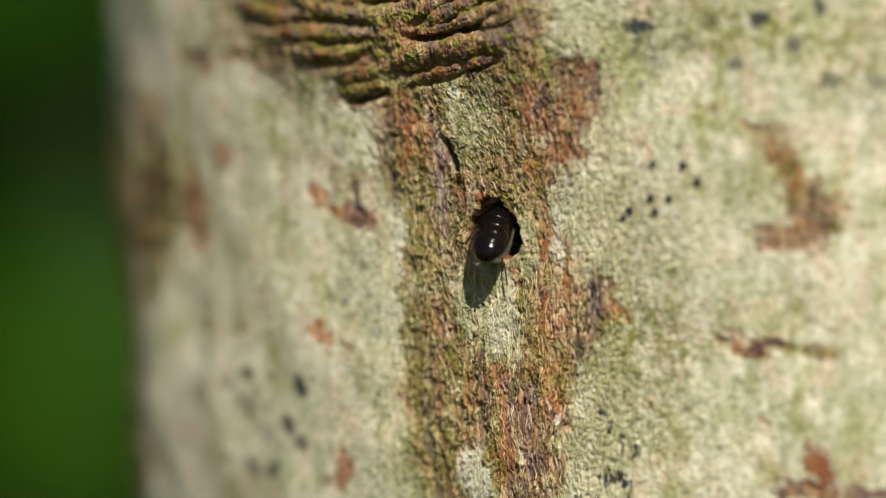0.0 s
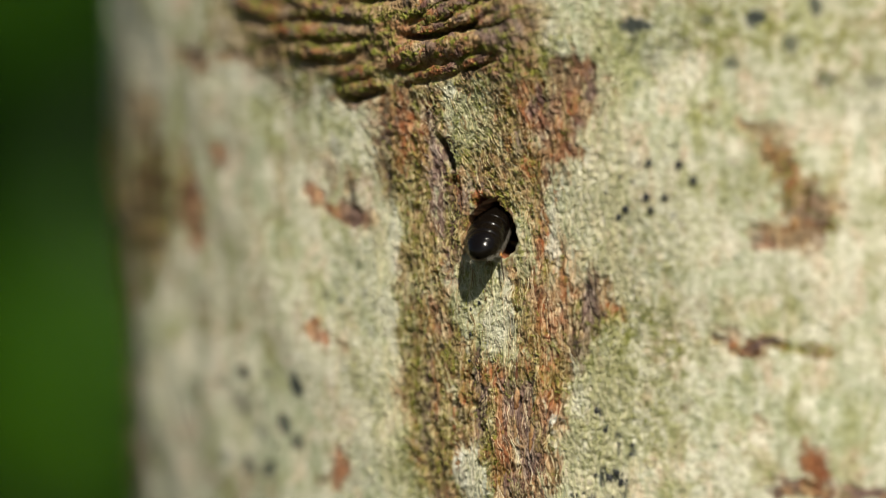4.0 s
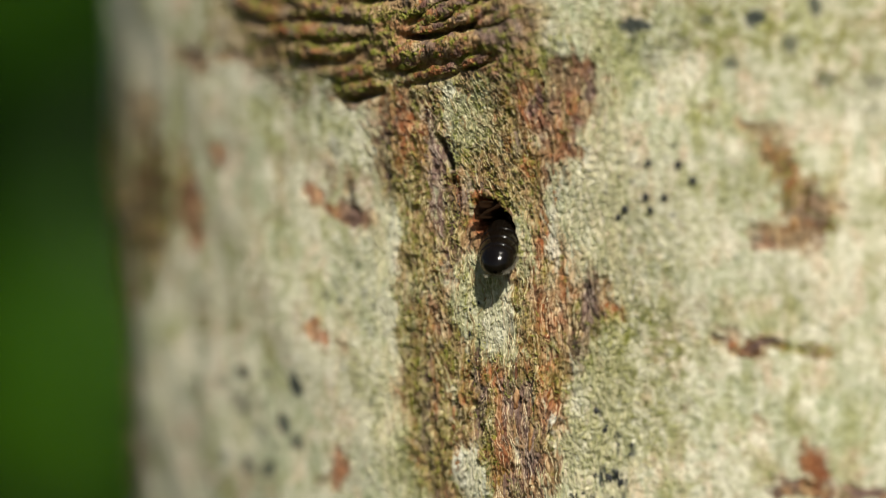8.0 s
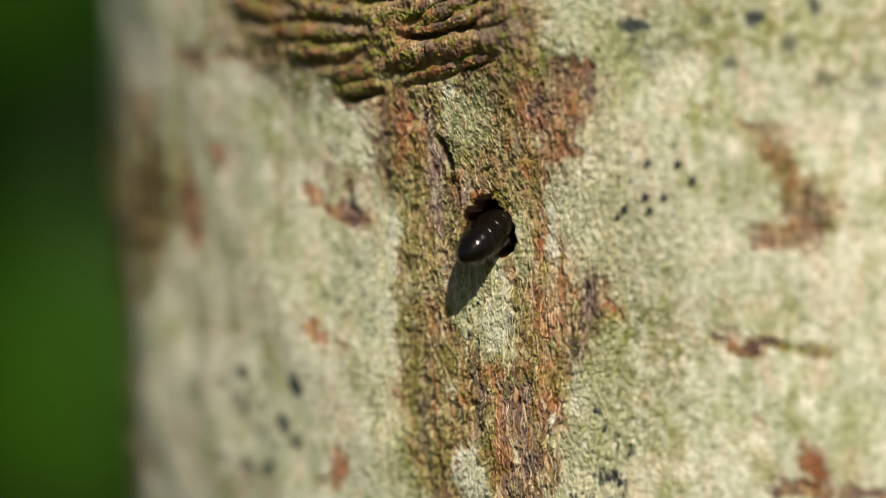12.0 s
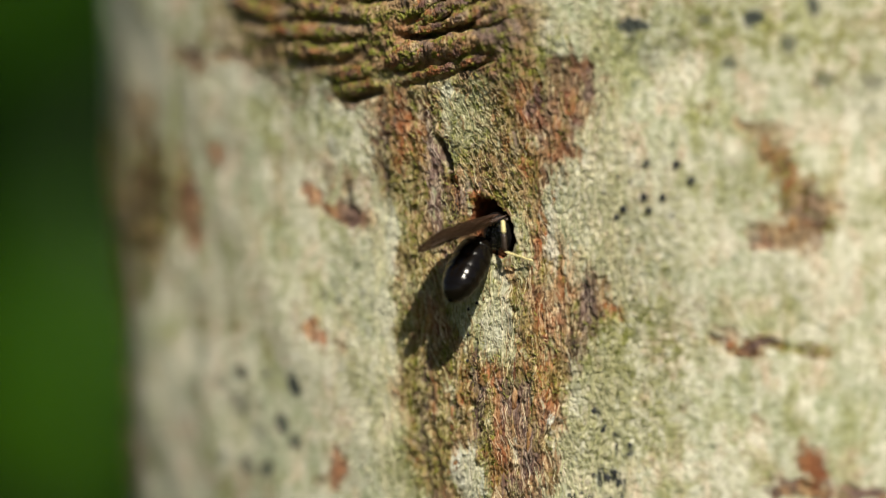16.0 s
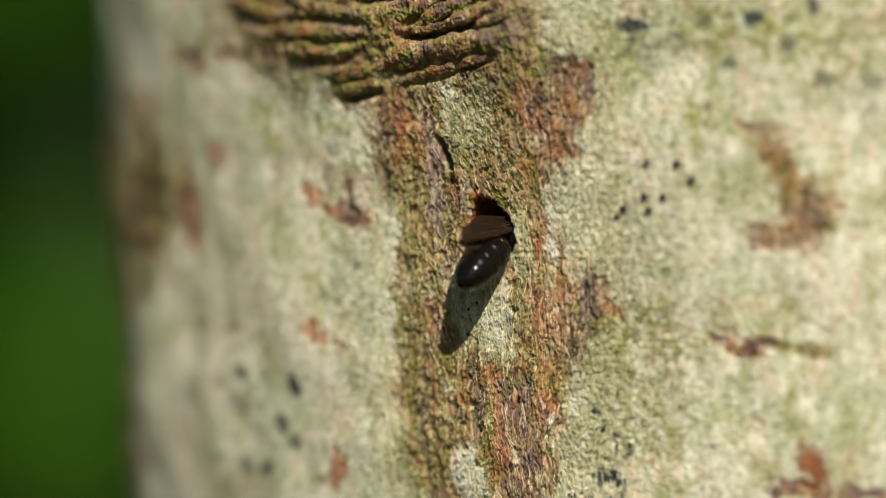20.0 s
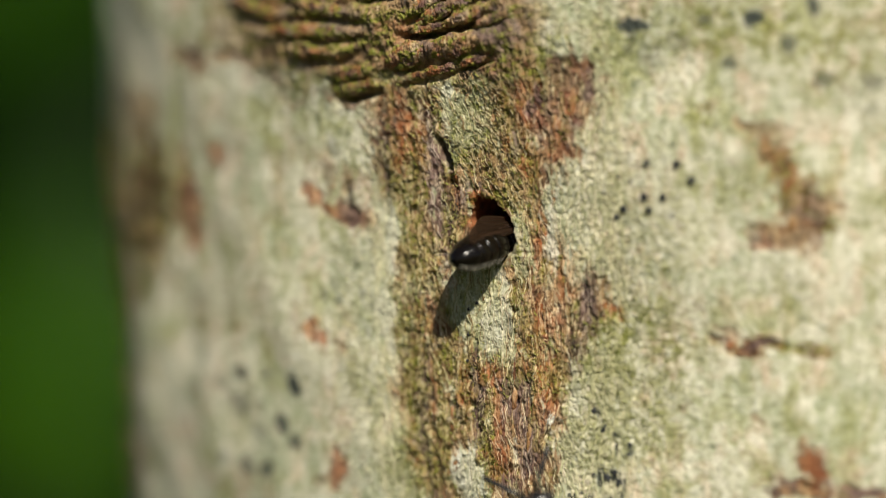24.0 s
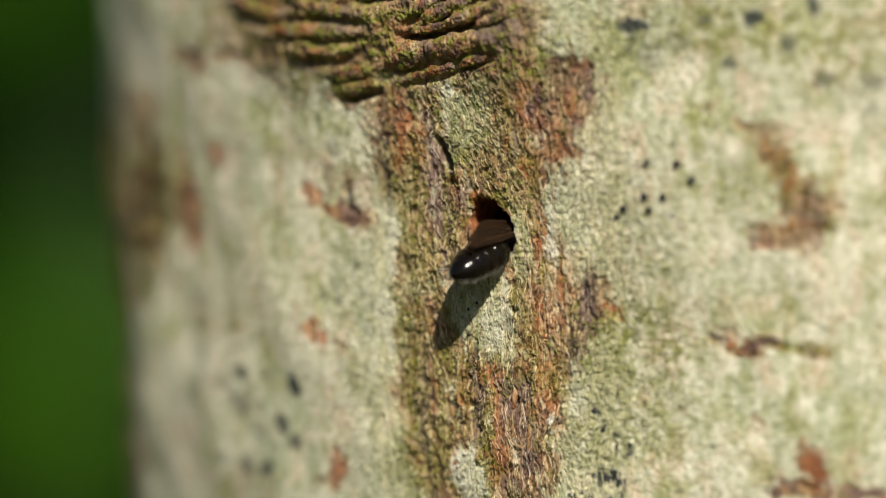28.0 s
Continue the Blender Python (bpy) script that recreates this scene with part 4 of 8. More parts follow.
def relief(s, z, field):
    """Height of the bark in millimetres above the even trunk."""
    h = 0.55 * clouds(s / 14, z / 18, 5, 3)
    drift = 0.45 * grain(s / 2.1, z / 2.6, 13) + 0.2 * grain(s / 0.8, z / 0.9, 14)
    s0, z0 = s, z
    s, z = s + 0.32 * z + drift, z - 0.18 * s + drift
    fibres = 1 - np.abs(grain((s0 + drift) / 0.34, z0 / 1.5, 81)) * 2
    worms = 1 - np.abs(grain(s / 0.30 + 0.7 * grain(s / 0.5, z / 0.5, 7), z / 0.42 + 0.7 * grain(s / 0.5, z / 0.5, 8), 83)) * 2.2
    worms2 = 1 - np.abs(grain(s / 0.15, z / 0.2, 85)) * 2.2
    sway = 0.5 * grain(s / 0.7, z / 0.9, 11)
    strands = 1 - np.abs(grain((s0 + drift) / 0.20 + 1.6 * sway, z0 / 0.5 + sway, 84)) * 2.3
    lumps = clouds(s / 0.9 + sway, z / 1.5, 89, 4)
    crumbs = clouds(s / 0.4, z / 0.4, 87, 3)
    s, z = s0, z0
    bark, moss = field["bark"], field["moss"]
    h = h + bark * (0.11 * fibres + 0.085 * strands + 0.14 * lumps + 0.10 * clouds(s / 0.8, z / 3.5, 91, 3) - 0.12 + 0.04 * worms2)
    h = h + (1 - bark) * (1 - 0.55 * ease(7, 13, np.abs(s - 1))) * (0.018 * worms + 0.06 * strands + 0.022 * crumbs + 0.025 * worms2 + 0.05 * clouds(s / 1.6, z / 2.4, 93, 3))
    h = h + moss * (0.07 * worms2 + 0.05 * crumbs)
    h = h - 0.13 * field["dark"]
    # furrows beside each fold
    for line, width in FOLDS:
        centre = np.interp(s, line[:, 0], line[:, 1])
        ends = ease(line[0, 0] - 0.8, line[0, 0] + 1.5, s) * ease(line[-1, 0] + 0.8, line[-1, 0] - 1.5, s)
        d = (z - centre + 0.18 * grain(s / 1.3, z / 3, 99)) / width
        h = h + ends * ease(0.2, 0.45, width) * (1 - 0.55 * ease(-7, -12, s)) * (0.55 * width * np.exp(-d * d * 1.6) - 0.32 * width * np.exp(-(d + 1.15) ** 2 * 5) - 0.2 * width * np.exp(-(d - 1.15) ** 2 * 5))
    for line, width, deep in CLEFTS:
        centre = np.interp(s, line[:, 0], line[:, 1])
        ends = ease(line[0, 0] - 0.5, line[0, 0] + 0.8, s) * ease(line[-1, 0] + 0.5, line[-1, 0] - 0.8, s)
        d = (z - centre + 0.12 * grain(s / 0.9, z / 3, 101)) / width
        h = h - deep * ends * np.exp(-d * d) * (0.8 + 0.3 * grain(s / 1.2, z, 103))
    # swelling under the old branch
    h = h + 1.1 * ease(8.5, 14.0, z) * ease(-23, -9, s) * ease(7, 0, s)
    # narrow split above the hole
    split = np.exp(-((s + 3.15 - 0.40 * (6.1 - z)) / 0.21) ** 2) * ease(4.9, 5.3, z) * ease(7.4, 6.7, z)
    split2 = np.exp(-((s + 2.75) / 0.14) ** 2 - ((z - 4.3) / 0.25) ** 2)
    h = h - 2.0 * split - 0.7 * split2
    # worn rim of the hole
    reach = hole_reach(s, z)
    h = h - 0.30 * np.exp(-((reach - 1.0) / 0.07) ** 2) + 0.07 * np.exp(-((reach - 1.22) / 0.12) ** 2)
    return h


def spread(*stretches):
    """Knots that run through (start, end, step) stretches."""
    return np.unique(np.round(np.concatenate([np.arange(a, b, st) for a, b, st in stretches]), 4))


PATCH_S = spread((-62, -38, 0.35), (-38, -14, 0.16), (-14, -8.5, 0.09), (-8.5, 9.0, 0.055), (9.0, 16, 0.085), (16, 45.01, 0.16))
PATCH_Z = spread((-24, -17, 0.2), (-17, 17.5, 0.06), (17.5, 24.01, 0.2))


def bark_face(trunk):
    s, z = np.meshgrid(PATCH_S, PATCH_Z)
    marks = Marks(s, z)
    paint(marks)
    fade = ease(-62, -56, s) * ease(45, 40, s) * ease(-24, -21, z) * ease(24, 21, z)
    h = relief(s, z, marks.field) * fade
    pts = on_trunk(s, z, h)
    rows, cols = s.shape
    index = np.arange(rows * cols).reshape(rows, cols)
    faces = np.stack([index[:-1, :-1], index[:-1, 1:], index[1:, 1:], index[1:, :-1]], -1).reshape(-1, 4)
    keep = hole_reach(s, z)[:-1, :-1].ravel() > 1.0
    mesh = sheet("bark_face", pts.reshape(-1, 3), faces[keep])
    for kind, values in marks.field.items():
        mesh.attributes.new(kind, "FLOAT", "POINT").data.foreach_set("value", values.astype(np.float32).ravel())
    return part("bark_face", mesh, BARK, trunk, "grey-green lichen crust over brown bark")


def rest_of_trunk(trunk):
    """The trunk round the back, below to the ground and above out of view."""
    front = np.linspace(PATCH_S[0], PATCH_S[-1], 60)
    flat = on_trunk(front, 0 * front) / MM
    cx, cy = 34.0, 46.0
    turn = np.unwrap(np.arctan2(flat[:, 1] - cy, flat[:, 0] - cx))
    reach = np.hypot(flat[:, 0] - cx, flat[:, 1] - cy)
    round_back = np.linspace(turn[-1], turn[0] + 2 * math.pi, 40)
    back_reach = np.interp(round_back, [turn[-1], turn[0] + 2 * math.pi], [reach[-1], reach[0]])
    loop = (np.concatenate([turn, round_back[1:-1]]), np.concatenate([reach, back_reach[1:-1]]))
    for name, low, high, n, ring in (("trunk_foot", -EYE_HEIGHT * 1000 - 60, -24, 60, loop), ("trunk_top", 24, 2400, 90, loop), ("trunk_back", -24, 24, 12, (round_back, back_reach))):
        z = np.linspace(low, high, n)
        tt, zz = np.meshgrid(ring[0], z)
        r = ring[1][None] + np.clip(zz, -24, 24) * 0.065 + 30 * np.exp((-EYE_HEIGHT * 1000 - zz) / 130) - np.clip(zz - 24, 0, None) * 0.008
        if ring is loop:
            far = np.clip(np.abs(zz) - 24, 0, 20) / 20
            r = r + far * 0.9 * clouds(np.cos(tt) * 4, zz / 30, 5, 3)
        grid = np.stack([(cx + r * np.cos(tt)) * MM, (cy + r * np.sin(tt)) * MM, EYE_HEIGHT + zz * MM], -1)
        mesh = quads(name, grid, wrap=ring is loop)
        for kind, level in (("bark", 0.15), ("moss", 0.3), ("sage", 0.3), ("stain", 0.0), ("dark", 0.0), ("rust", 0.0), ("plum", 0.1), ("pale", 0.1)):
            v = np.clip(level + 0.9 * level * clouds(np.cos(tt) * 5, zz / 60, 7, 4) * 2, 0, 1)
            mesh.attributes.new(kind, "FLOAT", "POINT").data.foreach_set("value", v.astype(np.float32).ravel())
        part(name, mesh, BARK, trunk)


def nest_hole(trunk):
    """The bored tunnel: a rough wooden wall that goes into the trunk and ends in a rounded bottom."""
    a = np.linspace(-math.pi, math.pi, 144, endpoint=False)
    depth = np.concatenate([[0.02, 0.1, 0.25], np.linspace(0.5, 13, 36)])
    aa, dd = np.meshgrid(a, depth)
    wave = hole_wave(aa)
    shrink = (1 + 0.03 * np.exp(-dd / 0.3)) * np.sqrt(np.clip(1 - (dd / 13.05) ** 6, 0, 1))
    rough = 1 + 0.05 * clouds(np.cos(aa) * 4 + 9, dd * 2.2 + np.sin(aa) * 4, 33, 4) * ease(0.1, 0.5, dd)
    across, along = 1.34 * np.cos(aa) * wave * shrink * rough, 2.02 * np.sin(aa) * wave * shrink * rough
    ds = 0.907 * across - 0.42 * along
    dz = 0.42 * across + 0.907 * along
    s, z = 0.08 + ds, 1.47 + dz
    mouth = Marks(s[0], z[0])
    paint(mouth)
    rim = relief(s[0], z[0], mouth.field)
    grid = on_trunk(s, z, np.where(dd < 0.6, rim[None] + 0.02, 0) - dd)
    inward = np.array([math.sin(HOLE_FACING), math.cos(HOLE_FACING), 0])
    straight = grid[:1] + inward * dd[..., None] * MM * 1.0
    mixed = straight + (on_trunk(s, z) - on_trunk(s[:1].repeat(len(dd), 0), z[:1].repeat(len(dd), 0)))
    part("nest_hole", quads("nest_hole", mixed, wrap=True), WOOD, trunk, "bored round nest hole with red-brown wooden wall")


def bark_fold(trunk, line, width, seed):
    """One rounded, cracked fold of bark lying across the trunk."""
    n = 300
    u = np.linspace(0, 1, n)
    s = np.interp(u * (len(line) - 1), np.arange(len(line)), line[:, 0])
    z = np.interp(u * (len(line) - 1), np.arange(len(line)), line[:, 1]) + 0.16 * grain(s / 1.3, s * 0 + seed, seed)
    a = np.linspace(-0.35, math.pi + 0.35, 34)
    taper = ease(0, 0.28, u) * ease(1, 0.72, u)
    w = width * (0.3 + 0.7 * taper) * np.clip(1 + 0.55 * clouds(s / 1.6, s * 0 + 3.3, seed + 4, 3), 0.35, 1.6)
    ss = s[:, None] + 0 * a[None]
    zz = z[:, None] + (w[:, None] * 0.8) * np.cos(a)[None] + 0.10 * clouds(ss / 0.7, ss * 0 + a[None] * 2, seed + 9, 3)
    wrinkle = 0.055 * (1 - 2.2 * np.abs(grain(ss / 0.16 + 1.4 * grain(ss / 0.5, zz / 0.5, seed + 31), zz / 0.55, seed + 30))) + 0.05 * clouds(ss / 0.22, zz / 0.2, seed + 33, 3)
    bumps = 1 + 0.35 * clouds(ss / 0.42, zz / 0.3, seed + 40, 4) - 0.45 * np.exp(-(grain(ss / 0.6, zz / 2.2, seed + 50) / 0.12) ** 2)
    swell = 1.1 * ease(8.5, 14.0, zz) * ease(-23, -9, ss) * ease(7, 0, ss) + 0.55 * clouds(ss / 14, zz / 18, 5, 3)
    out = swell + 0.06 + (w[:, None] * 0.52 / (1 + 1.1 * w[:, None])) * np.sin(a)[None] * bumps + wrinkle - 0.4 * (1 - taper[:, None])
    mesh = quads("bark_fold", on_trunk(ss, zz, out))
    moss = ease(-0.35, 0.25, clouds(ss / 1.3, zz / 0.5, seed + 70, 4) - 0.5 + 0.75 * np.abs(np.cos(a))[None] + 0.4 * ease(-8, -12, ss))
    values = {"bark": np.ones_like(ss), "moss": np.clip(moss, 0, 1), "sage": 0.5 * ease(0, 0.4, clouds(ss / 2, zz / 2, seed + 80, 3)), "stain": 0 * ss, "rust": 0.75 * ease(-0.15, 0.3, clouds(ss, zz, seed + 60, 3)), "dark": 0.1 * ease(0.0, 0.45, clouds(ss / 0.8, zz / 1.2, seed + 90, 3)), "plum": 0.85 * ease(0.0, 0.45, clouds(ss / 1.1, zz / 1.4, seed + 95, 3)), "pale": 0 * ss}
    for kind, v in values.items():
        mesh.attributes.new(kind, "FLOAT", "POINT").data.foreach_set("value", v.astype(np.float32).ravel())
    part("bark_fold", mesh, BARK, trunk, "wrinkled mossy brown bark fold")


def zone_tint(mesh, fields):
    for kind in ("rust", "plum", "moss", "pale"):
        mesh.attributes.new(kind, "FLOAT", "POINT").data.foreach_set("value", fields[kind].astype(np.float32).ravel())


def sprinkle(name, count, kind, material, trunk, label, long, wide, upright, seed, rule):
    """Many small curled blades that stand where the rule allows; joined as one part."""
    rng = np.random.default_rng(seed)
    s, z = rng.uniform(-12, 13, count * 12), rng.uniform(-16.5, 17, count * 12)
    marks = Marks(s, z)
    paint(marks)
    ok = (rng.random(len(s)) < rule(marks)) & (hole_reach(s, z) > 1.06)
    pick = np.nonzero(ok)[0][:count]
    s, z = s[pick], z[pick]
    h = relief(s, z, {k: v[pick] for k, v in marks.field.items()})
    n = len(s)
    a = rng.normal(math.pi / 2, 0.9, n) if upright else rng.uniform(0, 2 * math.pi, n)
    size = long * rng.uniform(0.5, 1.4, n)
    w = wide * rng.uniform(0.6, 1.5, n)
    curl = rng.uniform(0.1, 0.4, n)
    verts = []
    for k, (f, lift, ww) in enumerate(((0.0, -0.02, 1.0), (0.5, 1.0, 0.85), (1.0, 0.7, 0.15))):
        cs, cz = s + np.cos(a) * size * (f - 0.5), z + np.sin(a) * size * (f - 0.5)
        for e in (-1, 1):
            verts.append(on_trunk(cs - np.sin(a) * w * ww * e * 0.5, cz + np.cos(a) * w * ww * e * 0.5, h + lift * size * curl * 0.6 + (0.02 * e)))
    v = np.stack(verts, 1).reshape(-1, 3)
    base = (np.arange(n) * 6)[:, None]
    faces = np.concatenate([base + np.array([[0, 1, 3, 2]]), base + np.array([[2, 3, 5, 4]])], 0)
    mesh = sheet(name, v, faces)
    zone_tint(mesh, {k: np.repeat(f[pick], 6) for k, f in marks.field.items()})
    ob = part(name, mesh, material, trunk, label)
    ob["kind"] = "stuff"


def threads(name, count, material, trunk, label, seed, rule):
    """Thin wavy threads that flow up and down over the bark side by side; joined as one part."""
    rng = np.random.default_rng(seed)
    s, z = rng.uniform(-8.5, 9, count * 10), rng.uniform(-16.5, 11.5, count * 10)
    marks = Marks(s, z)
    paint(marks)
    pick = np.nonzero((rng.random(len(s)) < rule(marks)) & (hole_reach(s, z) > 1.5))[0][:count]
    s, z = s[pick], z[pick]
    n, k = len(s), 12
    size = rng.uniform(0.5, 1.9, n)
    ps, pz = np.zeros((n, k)), np.zeros((n, k))
    qs, qz = s.copy(), z - size * 0.5
    for i in range(k):
        ps[:, i], pz[:, i] = qs, qz
        lean = 0.45 * grain(qs / 1.5, qz / 2.2, 61) + (0.75 + 0.5 * ease(0, 5, qz)) * grain(qs / 0.42, qz / 0.42, 63) - 0.05 - 0.5 * ease(2.5, 5, qz) * ease(3, 1, qs)
        qs, qz = qs + size / (k - 1) * np.sin(lean), qz + size / (k - 1) * np.cos(lean)
    f = np.linspace(-0.5, 0.5, k)[None]
    under = Marks(ps.ravel(), pz.ravel())
    paint(under)
    h = relief(ps.ravel(), pz.ravel(), under.field).reshape(n, k) + 0.03 + 0.02 * np.sin(f * 3.1 + 1.57)
    w = rng.uniform(0.016, 0.036, n)[:, None] * (1.15 - 1.6 * np.abs(f))
    left, right, mid = on_trunk(ps - w, pz, h - 0.025), on_trunk(ps + w, pz, h - 0.025), on_trunk(ps, pz, h + 0.025)
    v = np.stack([left, mid, right], 2).reshape(-1, 3)
    base = (np.arange(n) * k * 3)[:, None] + (np.arange(k - 1) * 3)[None]
    faces = np.concatenate([np.stack([base + a, base + a + 1, base + a + 4, base + a + 3], -1).reshape(-1, 4) for a in (0, 1)])
    mesh = sheet(name, v, faces)
    zone_tint(mesh, {q: np.repeat(g[pick], k * 3) for q, g in marks.field.items()})
    ob = part(name, mesh, material, trunk, label)
    ob["kind"] = "stuff"


def bark_flake(trunk, s, z, wide, tall, seed):
    """One raised plate of cracked bark with an uneven outline."""
    u, a = np.meshgrid(np.linspace(0, 1, 8), np.linspace(0, 2 * math.pi, 22, endpoint=False), indexing="ij")
    edge = 1 + 0.22 * np.sin(2 * a + seed) + 0.14 * np.sin(5 * a + 2.1 * seed) + 0.08 * np.sin(9 * a + 0.7 * seed)
    ss, zz = s + u * wide * edge * np.cos(a), z + u * tall * edge * np.sin(a)
    lift = 0.06 * ease(1.0, 0.5, u) - 0.12 * ease(0.75, 1.0, u)
    rough = 0.07 * clouds(ss / 0.3, zz / 0.4, seed, 3)
    base = 0.55 * clouds(ss / 14, zz / 18, 5, 3)
    mesh = quads("bark_flake", on_trunk(ss, zz, base + lift + rough), wrap=True)
    level = {"bark": 1.0, "moss": 0.25 * (seed % 3 == 0), "sage": 0.0, "stain": 0.0, "dark": 0.6 * (seed % 5 == 1), "rust": 0.4 * (seed % 4 in (0, 2)), "plum": 0.8 * (seed % 4 == 3), "pale": 0.0}
    for kind, v in level.items():
        mesh.attributes.new(kind, "FLOAT", "POINT").data.foreach_set("value", np.full(ss.size, v, dtype=np.float32))
    part("bark_flake", mesh, BARK, trunk)


def flake_columns(trunk):
    """Plates of bark in upright rows down the scarred band."""
    rng = np.random.default_rng(77)
    for column, top, bottom in ((0.5, -7.6, -16.4), (1.4, -6.6, -16.4), (2.4, -5.0, -16.4), (3.4, -3.6, -14), (-4.6, -4.5, -15), (-3.3, -8.0, -13.5), (3.5, 8.5, 3.0), (4.4, 10.2, 5.0), (5.4, 10.0, 8.0), (-5.2, 8.5, 4.0)):
        z = top
        while z > bottom:
            tall = rng.uniform(0.4, 1.2)
            z -= tall
            lean = (column - 0.5) * 0.02
            if rng.random() < 0.8:
                bark_flake(trunk, column + lean * (z + 8) + 0.12 * rng.normal(), z, rng.uniform(0.10, 0.22), tall * 0.95, int(rng.integers(1, 9000)))
            z -= tall + 0.05


def build_trunk():
    trunk = thing("tree_trunk", "tree trunk with pale crust lichen and a scarred brown band", "tree trunk", pose(0, 0, 0))
    bark_face(trunk)
    rest_of_trunk(trunk)
    nest_hole(trunk)
    for k, (line, width) in enumerate(FOLDS):
        bark_fold(trunk, line, width, 200 + 7 * k)

    def fungus_dot(s, z, r):
        ob = part("fungus_dot", egg("fungus_dot", (r * 1.15, r * 1.3, r * 0.5), 0.6, s * 3, 9, 16), FUNGUS, trunk, "tiny black fungus dot on the lichen")
        normal = on_trunk(s, z, 1.0) - on_trunk(s, z, 0.0)
        ob.matrix_local = Matrix.Translation(on_trunk(s, z, 0.08 + 0.55 * float(clouds(np.array([s / 14]), np.array([z / 18]), 5, 3)[0]))) @ Vector(normal).to_track_quat("Z", "Y").to_matrix().to_4x4()

    fungus_dot(10.6, 5.3, 0.18)
    fungus_dot(12.5, 5.2, 0.20)
    fungus_dot(13.4, 4.2, 0.20)
    fungus_dot(10.4, 3.2, 0.20)
    fungus_dot(11.6, 3.2, 0.18)
    fungus_dot(10.7, 2.4, 0.16)
    fungus_dot(9.0, 2.5, 0.18)
    fungus_dot(8.5, 2.0, 0.16)
    fungus_dot(12.1, 2.1, 0.09)
    fungus_dot(12.3, 6.4, 0.09)
    fungus_dot(8.7, 4.5, 0.09)
    fungus_dot(9.5, 4.2, 0.09)
    fungus_dot(7.7, 3.5, 0.07)
    fungus_dot(6.7, -10.1, 0.15)
    fungus_dot(7.3, -11.3, 0.15)
    fungus_dot(8.0, -11.6, 0.15)
    fungus_dot(8.2, -12.2, 0.09)
    fungus_dot(9.0, -12.2, 0.12)
    fungus_dot(8.9, -12.8, 0.12)
    fungus_dot(7.5, -14.3, 0.20)
    fungus_dot(8.0, -14.0, 0.16)
    fungus_dot(8.3, -14.6, 0.19)
    fungus_dot(5.2, -15.5, 0.15)
    fungus_dot(6.1, -15.6, 0.15)
    fungus_dot(5.7, -15.3, 0.09)
    fungus_dot(6.6, -14.2, 0.12)
    fungus_dot(7.7, -15.6, 0.12)
    fungus_dot(-1.7, -5.4, 0.08)
    fungus_dot(-1.8, -7.1, 0.08)
    fungus_dot(-1.6, -3.8, 0.08)
    fungus_dot(-1.0, -3.4, 0.08)
    fungus_dot(-18.9, -9.3, 0.12)
    fungus_dot(-18.2, -10.2, 0.12)
    fungus_dot(-17.3, -13.0, 0.12)
    flake_columns(trunk)
    threads("bark_thread", 4200, THREAD, trunk, "curled tan bark threads", 15, lambda m: m.field["bark"] * ease(11.5, 10.0, m.z))
    threads("lichen_thread", 2600, CRUST, trunk, "curled pale lichen threads", 16, lambda m: (1 - m.field["bark"]) ** 2 * (1 - m.field["stain"]))
    sprinkle("moss", 3600, "moss", MOSS, trunk, "fine green moss shoots", 0.36, 0.036, False, 5, lambda m: m.field["moss"] ** 1.5 * 0.8 * ease(12.5, 10.5, m.z + 0 * m.s) + 0.12 * m.field["moss"])
    sprinkle("bark_shred", 600, "bark", SHRED, trunk, "loose brown and tan bark fibres", 0.32, 0.05, True, 6, lambda m: m.field["bark"] ** 2 * 0.5 * ease(11.5, 10.0, m.z))
    sprinkle("lichen_lobe", 6000, "lichen", CRUST, trunk, "pale curled lichen lobes", 0.22, 0.045, False, 7, lambda m: (1 - m.field["bark"]) ** 2 * (1 - m.field["stain"]) ** 2 * 0.45)
    return trunk


trunk = build_trunk()


# ---- ground and the green behind ----
def ground():
    t = np.linspace(0, 2 * math.pi, 73)
    r = np.concatenate([[0.0], np.geomspace(0.3, 400, 40)])
    tt, rr = np.meshgrid(t, r)
    x, y = rr * np.cos(tt), rr * np.sin(tt)
    zz = 0.04 * clouds(x / 1.7, y / 1.7, 3, 3) * ease(60, 5, rr)
    mesh = quads("ground", np.stack([x, y, zz], -1))
    tagged(part("ground", mesh, SOIL), "mossy woodland soil under the trees", "ground", kind="structure")


def leaf_cloud(name, places, size, material, parent, label, seed):
    """Pointed, creased leaves at the given places, joined as one part."""
    rng = np.random.default_rng(seed)
    outline = np.array([(-0.5, 0), (-0.25, 0.22), (0.08, 0.27), (0.34, 0.14), (0.55, 0), (0.34, -0.14), (0.08, -0.27), (-0.25, -0.22)])
    verts, faces = [], []
    for k, p in enumerate(places):
        m = Euler((rng.normal(0.9, 0.5), rng.normal(0, 0.5), rng.uniform(0, 6.28))).to_matrix()
        w = size * rng.uniform(0.6, 1.3)
        for x, y in outline:
            verts.append(Vector(p) + m @ Vector((x * w, y * w, abs(y) * 0.35 * w - 0.25 * x * x * w)))
        b = 8 * k
        faces += [(b, b + 1, b + 2, b + 7), (b + 7, b + 2, b + 3, b + 6), (b + 6, b + 3, b + 4, b + 5)]
    ob = part(name, sheet(name, np.array([tuple(v) for v in verts]), np.array(faces)), material, parent, label)
    ob["kind"] = "stuff"
    return ob


